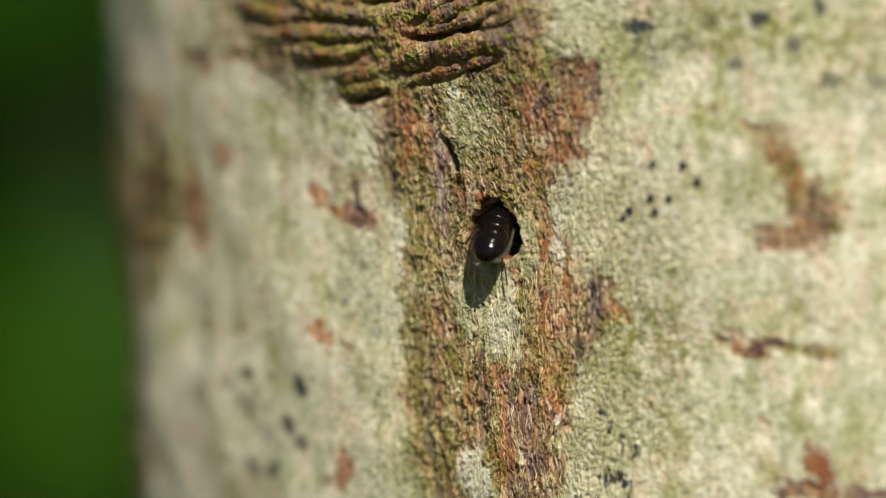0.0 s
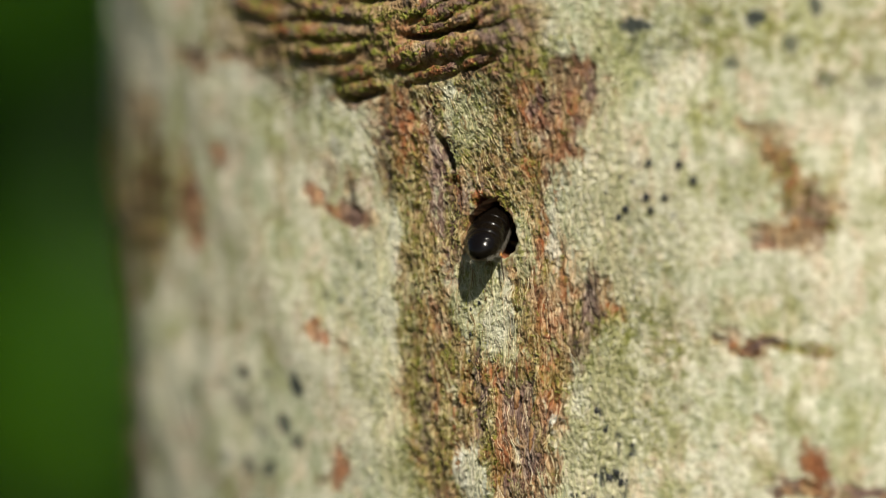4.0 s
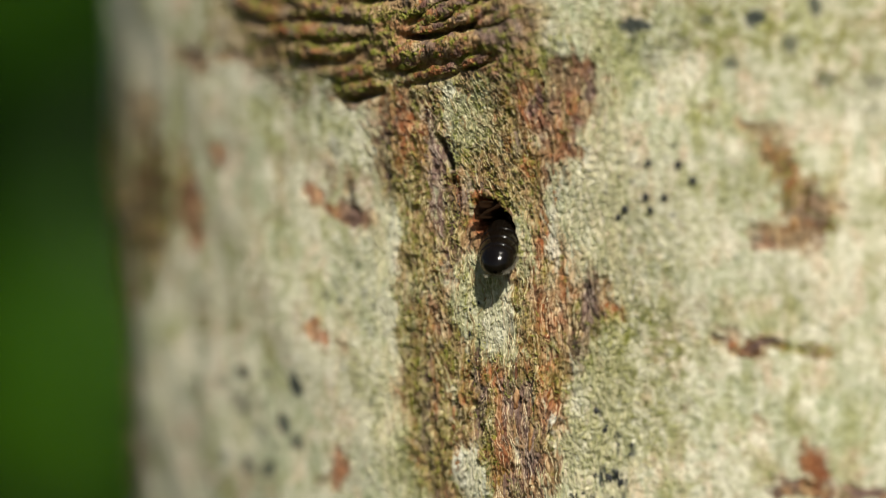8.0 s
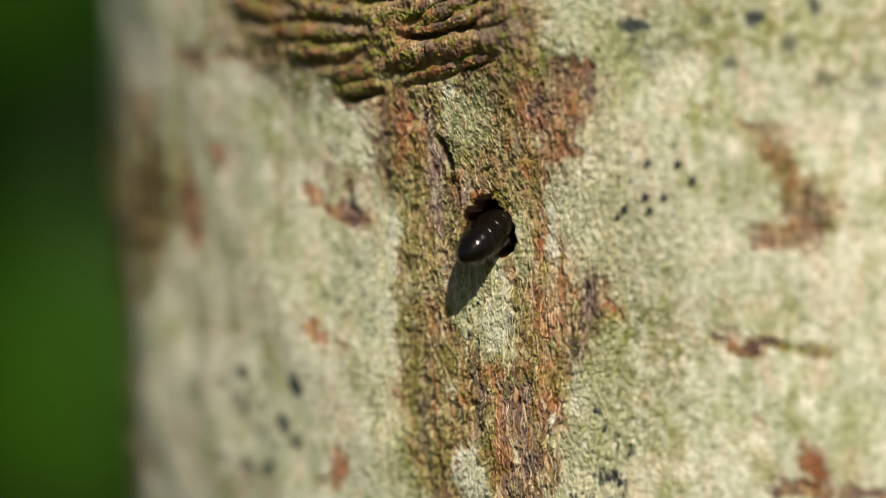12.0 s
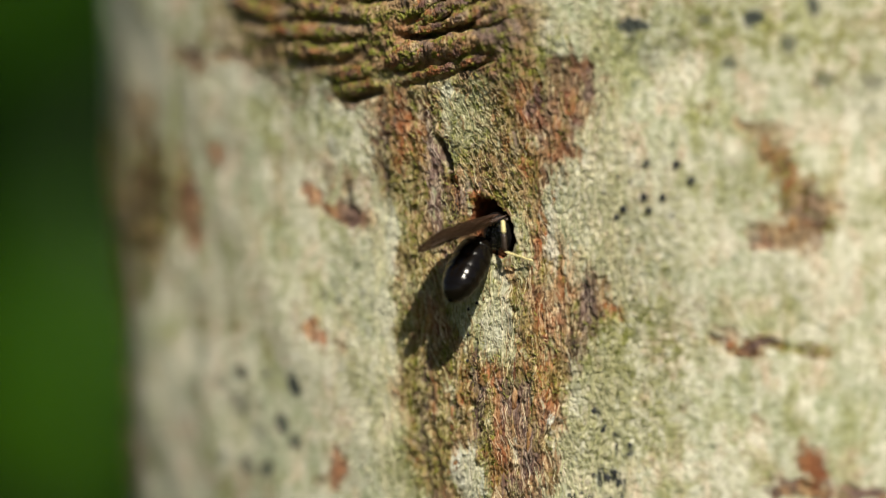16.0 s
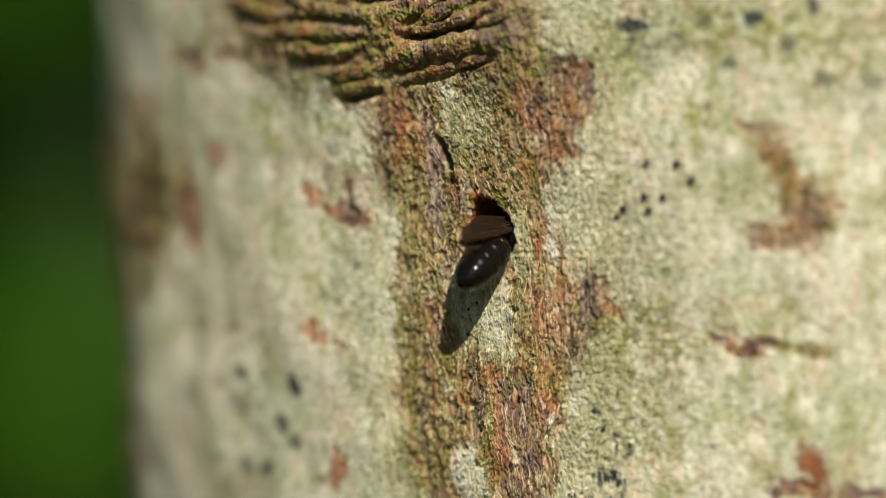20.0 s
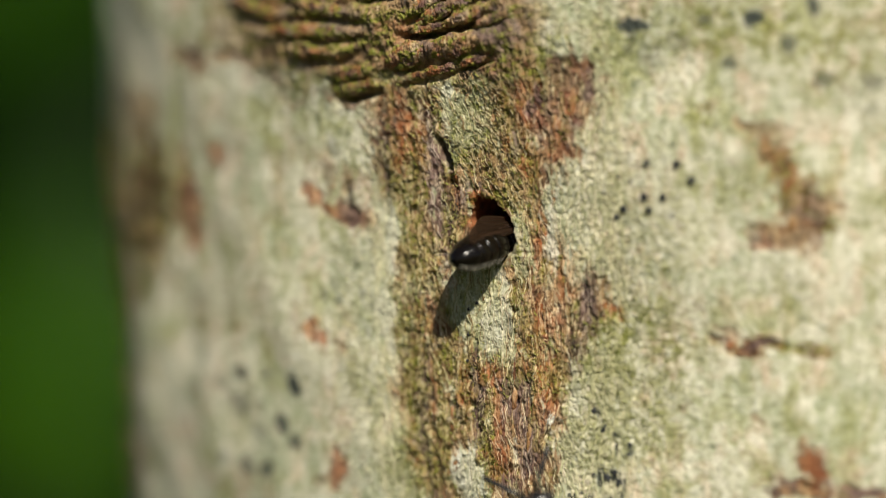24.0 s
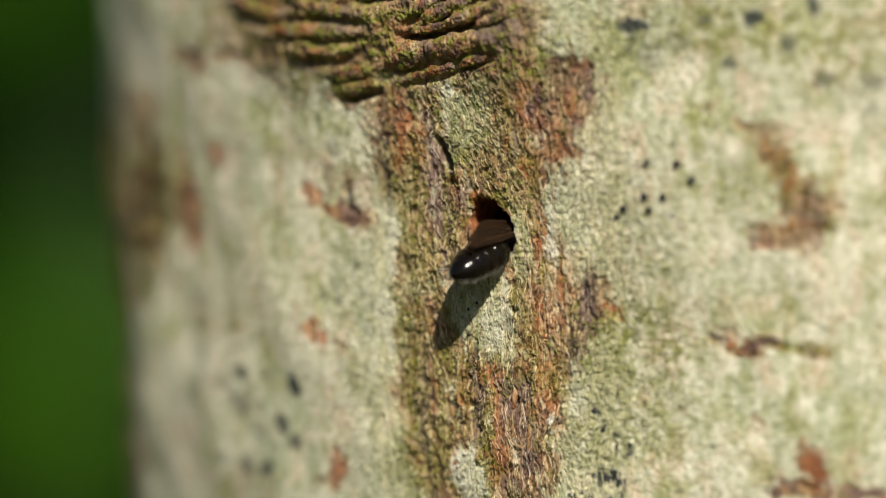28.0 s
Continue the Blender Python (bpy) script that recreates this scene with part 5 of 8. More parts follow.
def shrub(x, y, height, spreads, count, size, material, label, seed, clumps, sprigs=()):
    """A shrub of thin stems with leaves in uneven clumps."""
    rng = np.random.default_rng(seed)
    bush = thing("shrub", label, "shrub", pose(x, y, 0))
    tips = []
    for k in range(clumps):
        a = rng.uniform(0, 6.28)
        d = spreads * math.sqrt(rng.uniform(0.02, 1))
        tips.append((d * math.cos(a), d * math.sin(a) * 0.6, height * rng.uniform(0.25, 1.0)))
    tips = [(a - x, b - y, c) for a, b, c in sprigs] or tips
    for cx, cy, cz in tips[:14]:
        mid = (cx * 400 + rng.uniform(-40, 40), cy * 400, cz * 550)
        part("stem", tube("stem", [(0, 0, -20), mid, (cx * 1000, cy * 1000, cz * 1000)], [9, 6, 2.5], 6), TWIG, bush)
    places = []
    for k in range(count):
        cx, cy, cz = tips[rng.integers(len(tips))]
        q = rng.normal(0, 1, 3) * (spreads * 0.16, spreads * 0.14, spreads * 0.15)
        places.append((cx + q[0], cy + q[1], max(0.03, cz + q[2])))
    leaf_cloud("foliage", places, size, material, bush, "", seed + 1)
    return bush


ground()
shrub(-0.32, 1.35, 1.42, 0.17, 420, 0.05, LEAF, "leafy green shrub in the sun behind the trunk", 11, 46, ((-0.215, 1.35, 1.245), (-0.22, 1.38, 1.25), (-0.24, 1.33, 1.235), (-0.21, 1.36, 1.235), (-0.3, 1.4, 1.2), (-0.35, 1.3, 1.22), (-0.26, 1.36, 1.45), (-0.225, 1.36, 1.43)))
shrub(-0.9, 1.9, 2.3, 0.45, 2000, 0.09, LEAF, "tall leafy green shrub behind the trunk", 17, 70)
# stands in the sun; its shade is only the dark leaf colour
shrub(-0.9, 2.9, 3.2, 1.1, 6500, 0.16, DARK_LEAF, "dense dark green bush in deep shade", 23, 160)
# unseen bush, added on the right to carry the dark green into reflections
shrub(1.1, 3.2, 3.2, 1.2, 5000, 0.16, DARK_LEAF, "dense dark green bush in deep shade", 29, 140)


# ---- insects ----
def leg(insect, side, start, knee, ankle, toe, thick, femur_mat, tibia_mat, tarsus_mat, band=None):
    """femur, tibia and a thin jointed tarsus; side mirrors it."""
    f = np.array((side, 1, 1))
    a, b, c, d = (np.array(p) * f for p in (start, knee, ankle, toe))
    femur = part("leg", tube("leg", [a, (a + b) / 2, b], [thick * 0.8, thick * 1.1, thick * 0.7], 10), femur_mat, insect)
    if band is None:
        part("tibia", tube("tibia", [b, b + (c - b) * 0.6, c], [thick * 0.55, thick * 0.8, thick * 0.6], 10), tibia_mat, femur)
    else:
        e = b + (c - b) * 0.42
        part("tibia_base", tube("tibia_base", [b, (b + e) / 2, e], [thick * 0.6, thick * 0.75, thick * 0.8], 10), band, femur, "ivory-yellow base of the tibia")
        part("tibia", tube("tibia", [e, (e + c) / 2, c], [thick * 0.8, thick * 0.85, thick * 0.6], 10), tibia_mat, femur)
    joints = [c + (d - c) * k for k in (0, 0.45, 0.62, 0.76, 0.88, 1.0)]
    part("tarsus", tube("tarsus", joints, [thick * 0.42, thick * 0.34, thick * 0.3, thick * 0.28, thick * 0.26, thick * 0.2], 8), tarsus_mat, femur)
    return femur


def wing(name, insect, length, width, material, side, seed, veins):
    """A thin wing along -y from its root, with raised veins."""
    n, k = 26, 11
    u = np.linspace(0, 1, n)
    front = width * 0.30 * np.sin(np.clip(u, 0, 1) * math.pi) ** 0.7 * (1 - 0.2 * u)
    rear = width * 0.75 * np.clip(u * 1.4, 0, 1) ** 1.25 * np.sqrt(np.clip(1 - (np.clip(u - 0.55, 0, 1) / 0.45) ** 2.3, 0, 1))
    v = np.linspace(0, 1, k)
    x = (front[:, None] * (1 - v) - (rear[:, None]) * v) * side
    y = -u[:, None] * length + 0 * v[None]
    zz = 0.05 * width * np.sin(v * 3 * math.pi)[None] * np.sin(u * math.pi)[:, None] + 0.06 * np.sin(u * 3)[:, None]
    top = np.stack([x, y, zz], -1)
    bottom = top[:, ::-1] - np.array([0, 0, 0.012])
    ob = part(name, quads(name, np.concatenate([top, bottom], 1) * MM, wrap=True), material, insect)
    for a, b, c, d, r in veins:
        pts = [((np.interp(q, u, front) * (1 - w) - np.interp(q, u, rear) * w) * side, -q * length, 0.06 * math.sin(q * 3) + 0.01) for q, w in ((a, b), ((a + c) / 2, (b + d) / 2), (c, d))]
        part("vein", tube("vein", pts, [r, r * 0.9, r * 0.6], 6), VEIN, ob)
    return ob


VEINS = ((0.02, 0.1, 0.62, 0.02, 0.035), (0.02, 0.25, 0.5, 0.3, 0.028), (0.5, 0.3, 0.85, 0.32, 0.022), (0.03, 0.5, 0.62, 0.75, 0.024), (0.38, 0.28, 0.4, 0.66, 0.02), (0.6, 0.05, 0.62, 0.32, 0.02))


def bee_outline(u):
    if u < 0.42:
        return 1.30 * max(0.0, 1 - ((0.42 - u) / 0.435) ** 3.2) ** 0.6
    return 1.30 * max(0.0, 1 - ((u - 0.42) / 0.585) ** 2.8) ** 0.57


def build_bee():
    """A small black solitary bee; its root lies at the narrow waist, head along +y."""
    bee = thing("bee", "small glossy black solitary bee half inside the nest hole", "bee", pose(0.00344, 0.00057, 1.30226))
    parts = {}
    parts["thorax"] = part("thorax", egg("thorax", (1.0, 1.3, 1.45), 0.05, 1.3, 26, 36, lambda d: 1 - 0.12 * np.clip(-d[..., 1], 0, 1), (0.3, 1.35, -0.2)), PITTED_BLACK, bee, "coarsely pitted black thorax")
    part("scutellum", egg("scutellum", (0.5, 0.34, 0.28), 0.05, 2.0, 14, 20, None, (0.3, 0.65, 0.85)), PITTED_BLACK, parts["thorax"])
    part("tegula", egg("tegula", (0.2, 0.24, 0.14), 0, 1, 10, 14, None, (1.1, 1.55, 0.75)), DARK_LEG, parts["thorax"])
    part("tegula", egg("tegula", (0.2, 0.24, 0.14), 0, 1, 10, 14, None, (-0.5, 1.55, 0.75)), DARK_LEG, parts["thorax"])
    head = part("head", egg("head", (0.98, 0.5, 0.85), 0.03, 0.4, 22, 30, None, (0, 2.75, -0.1)), PITTED_BLACK, bee)
    for k in (-1, 1):
        part("eye", egg("eye", (0.26, 0.34, 0.6), 0, 1, 14, 18, None, (0.78 * k, 2.85, -0.08)), EYE, head)
        part("antenna", tube("antenna", [(0.2 * k, 3.15, 0.1), (0.55 * k, 3.5, 0.5), (0.9 * k, 3.6, -0.4), (1.0 * k, 3.4, -1.1)], [0.09, 0.09, 0.11, 0.08]), DULL_BLACK, head)
    abdomen = part("abdomen", lathe("abdomen", 4.95, lambda u: bee_outline(u) * 0.95, 30, 32, 0.86, 0.25), SHINY_BLACK, bee, "egg-shaped glossy black abdomen")
    parts["abdomen"] = abdomen
    edges = (0.0, 0.2, 0.39, 0.56, 0.71, 0.84, 1.0)
    for k in range(6):
        a, b = edges[k], edges[k + 1]

        def shell(u, a=a, b=b):
            bulge = 0.012 * math.sin(math.pi * min(1.0, max(0.0, (u - a) / (b - a))))
            return bee_outline(u) * (0.97 + 0.025 * ease(a - 0.03, b, u) + bulge) * (1.0 if u < b else 0.95)

        end = min(1.0, b + 0.004)
        part("tergite", lathe("tergite", 4.95, shell, 16, 40, 0.86, 0.25, max(0.0, a - 0.01), end), SHINY_BLACK, abdomen)
        if k:
            b = min(b, 0.965)
            rng = np.random.default_rng(50 + k)
            hv, hf = [], []
            for q in range(56):
                ang = rng.uniform(-0.9, -0.5) if q % 4 else rng.uniform(-2.9, -2.5)
                u = a + (b - a) * rng.uniform(0.25, 1.0)
                r = shell(u)
                p = np.array([r * math.cos(ang), -u * 4.95, r * 0.86 * math.sin(ang) - 0.25 * u * u])
                o = np.array([math.cos(ang) * 0.2, -0.2 * rng.uniform(0.4, 1.2), math.sin(ang) * 0.2])
                w = np.array([-math.sin(ang), 0, math.cos(ang)]) * 0.011
                hv += [p - w, p + w, p + o + w * 0.3, p + o - w * 0.3]
                hf.append((4 * q, 4 * q + 1, 4 * q + 2, 4 * q + 3))
            part("hair_fringe", sheet("hair_fringe", np.array(hv) * MM, np.array(hf)), HAIR, abdomen, "pale hair fringe on the segment edge")
    for k, name in ((1, "wing_right"), (-1, "wing_left")):
        w = wing("forewing", bee, 6.5, 1.55, BEE_WING, k, 3, VEINS)
        w["label"] = "smoky brown folded wing with dark veins"
        h = wing("hindwing", bee, 4.9, 1.3, BEE_WING, k, 4, VEINS[:3])
        h.parent = w
        h.location = (-0.5 * k * MM, -0.4 * MM, -0.06 * MM)
        parts[name] = w
    parts["hind_leg"] = leg(bee, 1, (0.79, 0.32, 0.39), (1.88, 0.13, 0.81), (2.12, -0.51, -1.07), (3.27, 0.70, -2.02), 0.2, PITTED_BLACK, DARK_LEG, PALE_LEG, PALE_LEG)
    parts["leg"] = leg(bee, 1, (0.51, -0.58, -0.82), (0.84, -1.67, -2.26), (1.22, -2.37, -2.69), (1.23, -2.72, -4.19), 0.16, PITTED_BLACK, AMBER_LEG, DARK_LEG)
    parts["left_leg"] = leg(bee, 1, (-0.29, -0.99, 0.16), (-0.52, -2.56, -0.08), (-1.11, -3.76, -0.21), (-2.00, -4.66, -0.20), 0.15, PITTED_BLACK, DARK_LEG, DARK_LEG)
    leg(bee, -1, (0.45, 1.1, -0.6), (1.1, 1.3, -0.9), (1.1, 0.4, -1.3), (1.1, -0.3, -1.5), 0.16, PITTED_BLACK, DARK_LEG, AMBER_LEG, PALE_LEG)
    for k in (-1, 1):
        leg(bee, k, (0.4, 1.8, -0.6), (0.9, 2.5, -0.8), (0.8, 2.9, -1.1), (0.7, 3.4, -1.1), 0.15, PITTED_BLACK, AMBER_LEG, AMBER_LEG)
    return bee, parts


def build_wasp():
    """A slender black hunting wasp; its root lies at the head, body along -y."""
    wasp = thing("wasp", "slender black thread-waisted wasp with clubbed abdomen", "wasp", pose(-0.03, -0.014, 1.3))
    parts = {}
    head = part("head", egg("head", (1.28, 0.72, 0.95), 0.03, 0.4, 24, 34, None, (0, 0, 0)), DULL_BLACK, wasp, "broad shiny black head")
    for k in (-1, 1):
        part("eye", egg("eye", (0.34, 0.45, 0.66), 0, 1, 16, 20, None, (0.92 * k, 0.12, 0.02)), EYE, head)
        part("antenna", tube("antenna", [(0.25 * k, 0.45, 0.25), (0.75 * k, 1.15, 0.65), (1.5 * k, 2.0, 0.55), (2.3 * k, 2.95, 0.3)], [0.15, 0.13, 0.19, 0.16], 10), DULL_BLACK, head)
    parts["head"] = head
    for x in (-0.22, 0.0, 0.22):
        part("ocellus", egg("ocellus", (0.09, 0.09, 0.07), 0, 1, 8, 12, None, (x, -0.05 + abs(x) * -0.6, 0.86)), EYE, head)
    part("mandible", egg("mandible", (0.4, 0.35, 0.2), 0, 1, 10, 14, None, (0, 0.5, -0.5)), DARK_LEG, head)
    part("neck", tube("neck", [(0, -0.45, -0.05), (0, -0.75, -0.05), (0, -1.1, -0.05)], [0.35, 0.3, 0.4], 12), DULL_BLACK, wasp)
    thorax = part("thorax", egg("thorax", (1.0, 1.65, 0.98), 0.05, 1.1, 28, 36, lambda d: 1 - 0.2 * np.clip(-d[..., 1], 0, 1), (0, -2.35, -0.05)), MATTE_BLACK, wasp, "black thorax with short grey hair")
    part("collar", egg("collar", (0.75, 0.28, 0.5), 0.04, 2, 12, 20, None, (0, -1.1, 0.25)), DULL_BLACK, thorax)
    part("scutellum", egg("scutellum", (0.6, 0.35, 0.3), 0.04, 3, 12, 20, None, (0, -3.2, 0.68)), DULL_BLACK, thorax)
    gaster = part("abdomen", lathe("abdomen", 7.4, lambda u: 0.26 + 0.16 * u + 0.80 * float(ease(0.35, 0.72, u)) - 1.15 * float(ease(0.78, 1.0, u)), 40, 24, 1.0, -1.5), DULL_BLACK, wasp, "long thread-waisted clubbed black abdomen")
    gaster.location = (0, -3.8 * MM, -0.1 * MM)
    parts["abdomen"] = gaster
    for k, u in enumerate((0.32, 0.5, 0.64, 0.77, 0.88)):
        part("segment_edge", lathe("segment_edge", 7.4, lambda q: 0.275 + 0.16 * q + 0.81 * float(ease(0.35, 0.72, q)) - 1.15 * float(ease(0.78, 1.0, q)), 4, 24, 1.0, -1.5, u - 0.02, u), SHINY_BLACK, gaster)
    for k, name in ((1, "wing_right"), (-1, "wing_left")):
        w = wing("forewing", wasp, 6.6, 2.0, WASP_WING, k, 3, VEINS)
        w["label"] = "clear greyish wing with dark veins"
        w.location = (0.75 * k * MM, -1.9 * MM, 0.65 * MM)
        h = wing("hindwing", wasp, 4.6, 1.4, WASP_WING, k, 4, VEINS[:3])
        h.parent = w
        h.location = (-0.3 * k * MM, -0.7 * MM, -0.08 * MM)
        parts[name] = w
    for k in (-1, 1):
        leg(wasp, k, (0.5, -1.5, -0.7), (1.5, -0.9, -0.5), (2.3, -1.4, -1.4), (3.3, -1.2, -1.8), 0.2, DULL_BLACK, DULL_BLACK, DARK_LEG)
        leg(wasp, k, (0.55, -2.3, -0.8), (1.8, -2.2, -0.3), (2.7, -3.2, -1.4), (3.5, -4.0, -1.8), 0.2, DULL_BLACK, DULL_BLACK, DARK_LEG)
        leg(wasp, k, (0.55, -3.1, -0.7), (1.9, -3.9, 0.2), (2.5, -5.6, -1.2), (2.9, -7.2, -1.8), 0.22, DULL_BLACK, DULL_BLACK, DARK_LEG)
    return wasp, parts


bee, bee_parts = build_bee()
wasp, wasp_parts = build_wasp()


def motions():
    walk(bee, [
        (0, pose(0.00305, 0.00130, 1.30237, 17.8, -6.8, -30.9)), (0.2, pose(0.00306, 0.00133, 1.30237, 17.1, -5.6, -31.9)),
        (0.4, pose(0.00306, 0.00132, 1.30237, 16.3, -4.9, -32.6)), (0.6, pose(0.00307, 0.00124, 1.30236, 18.0, -6.0, -31.6)),
        (0.8, pose(0.00307, 0.00103, 1.30236, 19.0, -6.5, -31.1)), (1, pose(0.00307, 0.00119, 1.30236, 17.1, -6.5, -31.1)),
        (1.2, pose(0.00308, 0.00132, 1.30236, 17.5, -4.9, -32.5)), (1.4, pose(0.00308, 0.00142, 1.30236, 18.5, -5.7, -31.8)),
        (1.6, pose(0.00309, 0.00145, 1.30236, 19.1, -5.3, -32.2)), (1.8, pose(0.00309, 0.00143, 1.30235, 18.1, -5.2, -32.2)),
        (2, pose(0.00310, 0.00142, 1.30235, 17.4, -4.6, -32.8)), (2.2, pose(0.00310, 0.00154, 1.30235, 15.0, -4.7, -32.7)),
        (2.5, pose(0.00311, 0.00144, 1.30235, 14.3, -4.0, -33.3)), (2.8, pose(0.00311, 0.00147, 1.30234, 17.3, -4.4, -33.0)),
        (3.1, pose(0.00312, 0.00143, 1.30234, 16.3, -4.1, -33.2)), (3.5, pose(0.00313, 0.00155, 1.30234, 17.3, -5.2, -32.2)),
        (5.5, pose(0.00367, 0.00152, 1.30191, 11.7, -5.7, -31.9)), (5.8, pose(0.00367, 0.00154, 1.30191, 11.0, -4.9, -32.5)),
        (6, pose(0.00367, 0.00147, 1.30191, 10.9, -4.3, -33.0)), (6.2, pose(0.00367, 0.00145, 1.30191, 10.8, -4.6, -32.8)),
        (6.4, pose(0.00366, 0.00110, 1.30190, 9.3, -3.4, -33.9)), (6.6, pose(0.00366, 0.00106, 1.30190, 9.4, -2.6, -34.6)),
        (6.8, pose(0.00366, 0.00114, 1.30190, 10.2, -4.4, -33.0)), (7, pose(0.00366, 0.00129, 1.30190, 11.7, -5.4, -32.1)),
        (7.2, pose(0.00371, 0.00144, 1.30176, 12.6, -6.1, -31.5)), (7.4, pose(0.00376, 0.00156, 1.30162, 14.3, -6.0, -31.6)),
        (7.6, pose(0.00378, 0.00176, 1.30154, 14.7, -7.5, -30.2)), (7.8, pose(0.00378, 0.00176, 1.30152, 14.1, -7.1, -30.6)),
        (8, pose(0.00378, 0.00171, 1.30150, 17.8, -7.3, -30.4)), (8.2, pose(0.00378, 0.00171, 1.30148, 16.7, -7.1, -30.6)),
        (8.4, pose(0.00376, 0.00163, 1.30169, 15.5, -5.1, -32.4)), (8.6, pose(0.00374, 0.00130, 1.30190, 14.8, -3.8, -33.5)),
        (8.8, pose(0.00374, 0.00123, 1.30192, 14.9, -2.9, -34.3)), (9, pose(0.00374, 0.00122, 1.30194, 15.0, -2.2, -34.9)),
        (9.2, pose(0.00374, 0.00127, 1.30196, 14.5, -2.5, -34.7)), (9.4, pose(0.00374, 0.00127, 1.30198, 15.2, -3.0, -34.3)),
        (9.6, pose(0.00374, 0.00140, 1.30169, 19.6, -1.8, -35.3)), (9.9, pose(0.00374, 0.00140, 1.30169, 19.6, -1.8, -35.3)),
        (10.2, pose(0.00374, 0.00147, 1.30169, 19.0, -1.0, -36.0)), (10.5, pose(0.00374, 0.00148, 1.30169, 18.1, -1.8, -35.3)),
        (10.8, pose(0.00374, 0.00157, 1.30169, 18.9, -2.7, -34.5)), (11, pose(0.00374, 0.00167, 1.30169, 18.9, -3.2, -34.1)),
        (11.2, pose(0.00390, 0.00031, 1.30211, 12.8, 4.3, -40.7)), (11.4, pose(0.00390, 0.00026, 1.30210, 12.7, 4.3, -40.7)),
        (11.7, pose(0.00390, 0.00046, 1.30208, 16.4, 3.3, -39.8)), (12, pose(0.00390, 0.00066, 1.30207, 16.0, 2.4, -38.9)),
        (12.3, pose(0.00391, 0.00083, 1.30205, 19.0, 0.6, -37.4)), (12.5, pose(0.00390, 0.00020, 1.30204, 14.8, 2.8, -39.3)),
        (13, pose(0.00372, 0.00075, 1.30195, 16.5, 2.9, -39.3)), (13.5, pose(0.00345, 0.00080, 1.30175, 18.9, 3.0, -39.5)),
        (14, pose(0.00312, 0.00040, 1.30152, 21.2, 3.1, -39.6)), (14.5, pose(0.00280, -0.00025, 1.30120, 23.1, 2.6, -39.2)), (14.8, pose(0.00257, 0.00015, 1.30046, 23.5, -0.2, -36.7)),
        (15, pose(0.00256, -0.00006, 1.30044, 25.3, 0.3, -37.1)), (15.3, pose(0.00253, -0.00006, 1.30039, 24.9, -1.6, -35.5)),
        (15.6, pose(0.00251, 0.00005, 1.30048, 24.2, -1.2, -35.8)), (15.8, pose(0.00248, -0.00016, 1.30055, 23.3, 0.8, -37.6)),
        (16, pose(0.00246, -0.00022, 1.30061, 22.9, 1.2, -38.0)), (16.2, pose(0.00245, -0.00019, 1.30068, 22.5, -0.3, -36.6)),
        (16.4, pose(0.00243, -0.00065, 1.30075, 25.3, 1.9, -38.5)), (16.6, pose(0.00242, -0.00051, 1.30082, 21.8, 1.5, -38.2)),
        (16.8, pose(0.00237, -0.00040, 1.30091, 18.9, 0.3, -37.2)), (17, pose(0.00232, -0.00028, 1.30100, 16.6, 0.2, -37.0)),
        (17.2, pose(0.00234, -0.00004, 1.30101, 14.3, -0.1, -36.8)), (17.4, pose(0.00237, -0.00003, 1.30102, 15.2, 0.7, -37.4)),
        (17.6, pose(0.00239, 0.00013, 1.30104, 14.1, -0.6, -36.3)), (17.8, pose(0.00248, 0.00004, 1.30107, 19.7, 0.2, -37.1)),
        (18, pose(0.00256, -0.00055, 1.30110, 21.3, 3.3, -39.8)), (18.2, pose(0.00278, -0.00027, 1.30111, 14.4, 1.6, -38.3)),
        (18.4, pose(0.00300, 0.00007, 1.30111, 12.2, 1.9, -38.6)), (18.6, pose(0.00313, 0.00049, 1.30109, 12.9, 0.1, -37.0)),
        (18.8, pose(0.00324, 0.00028, 1.30106, 12.5, 0.7, -37.4)), (19, pose(0.00336, -0.00002, 1.30104, 14.6, 2.2, -38.9)),
        (19.2, pose(0.00348, 0.00028, 1.30098, 13.5, 0.4, -37.2)), (19.4, pose(0.00360, 0.00007, 1.30092, 12.7, 1.7, -38.3)),
        (19.6, pose(0.00372, 0.00012, 1.30086, 12.3, 2.5, -39.0)), (19.8, pose(0.00375, -0.00012, 1.30071, 18.3, 3.1, -39.6)),
        (20, pose(0.00379, 0.00012, 1.30057, 16.7, 2.3, -38.9)), (20.3, pose(0.00379, 0.00025, 1.30056, 15.3, 1.8, -38.4)),
        (20.6, pose(0.00379, 0.00043, 1.30056, 12.3, 0.5, -37.3)), (20.9, pose(0.00380, 0.00056, 1.30055, 12.3, 0.5, -37.3)),
        (21.2, pose(0.00379, 0.00051, 1.30054, 13.1, 1.0, -37.7)), (21.5, pose(0.00379, 0.00034, 1.30054, 14.3, 1.3, -38.0)),
        (23.5, pose(0.00379, 0.00008, 1.30046, 12.1, 3.2, -39.7)), (23.8, pose(0.00380, 0.00030, 1.30046, 9.2, 2.7, -39.2)),
        (24.1, pose(0.00381, 0.00057, 1.30045, 7.9, 1.9, -38.5)), (24.4, pose(0.00382, 0.00070, 1.30045, 7.7, 1.6, -38.3)),
        (24.7, pose(0.00382, 0.00027, 1.30044, 8.5, 2.0, -38.6)), (25, pose(0.00383, 0.00083, 1.30043, 7.0, -0.6, -36.3)),
        (25.3, pose(0.00384, 0.00096, 1.30043, 6.4, -0.9, -36.0)), (25.6, pose(0.00385, 0.00101, 1.30042, 6.9, 0.1, -36.9)),
        (25.9, pose(0.00385, 0.00050, 1.30041, 8.6, 1.5, -38.2)), (26.2, pose(0.00385, 0.00035, 1.30041, 8.5, 2.2, -38.8)),
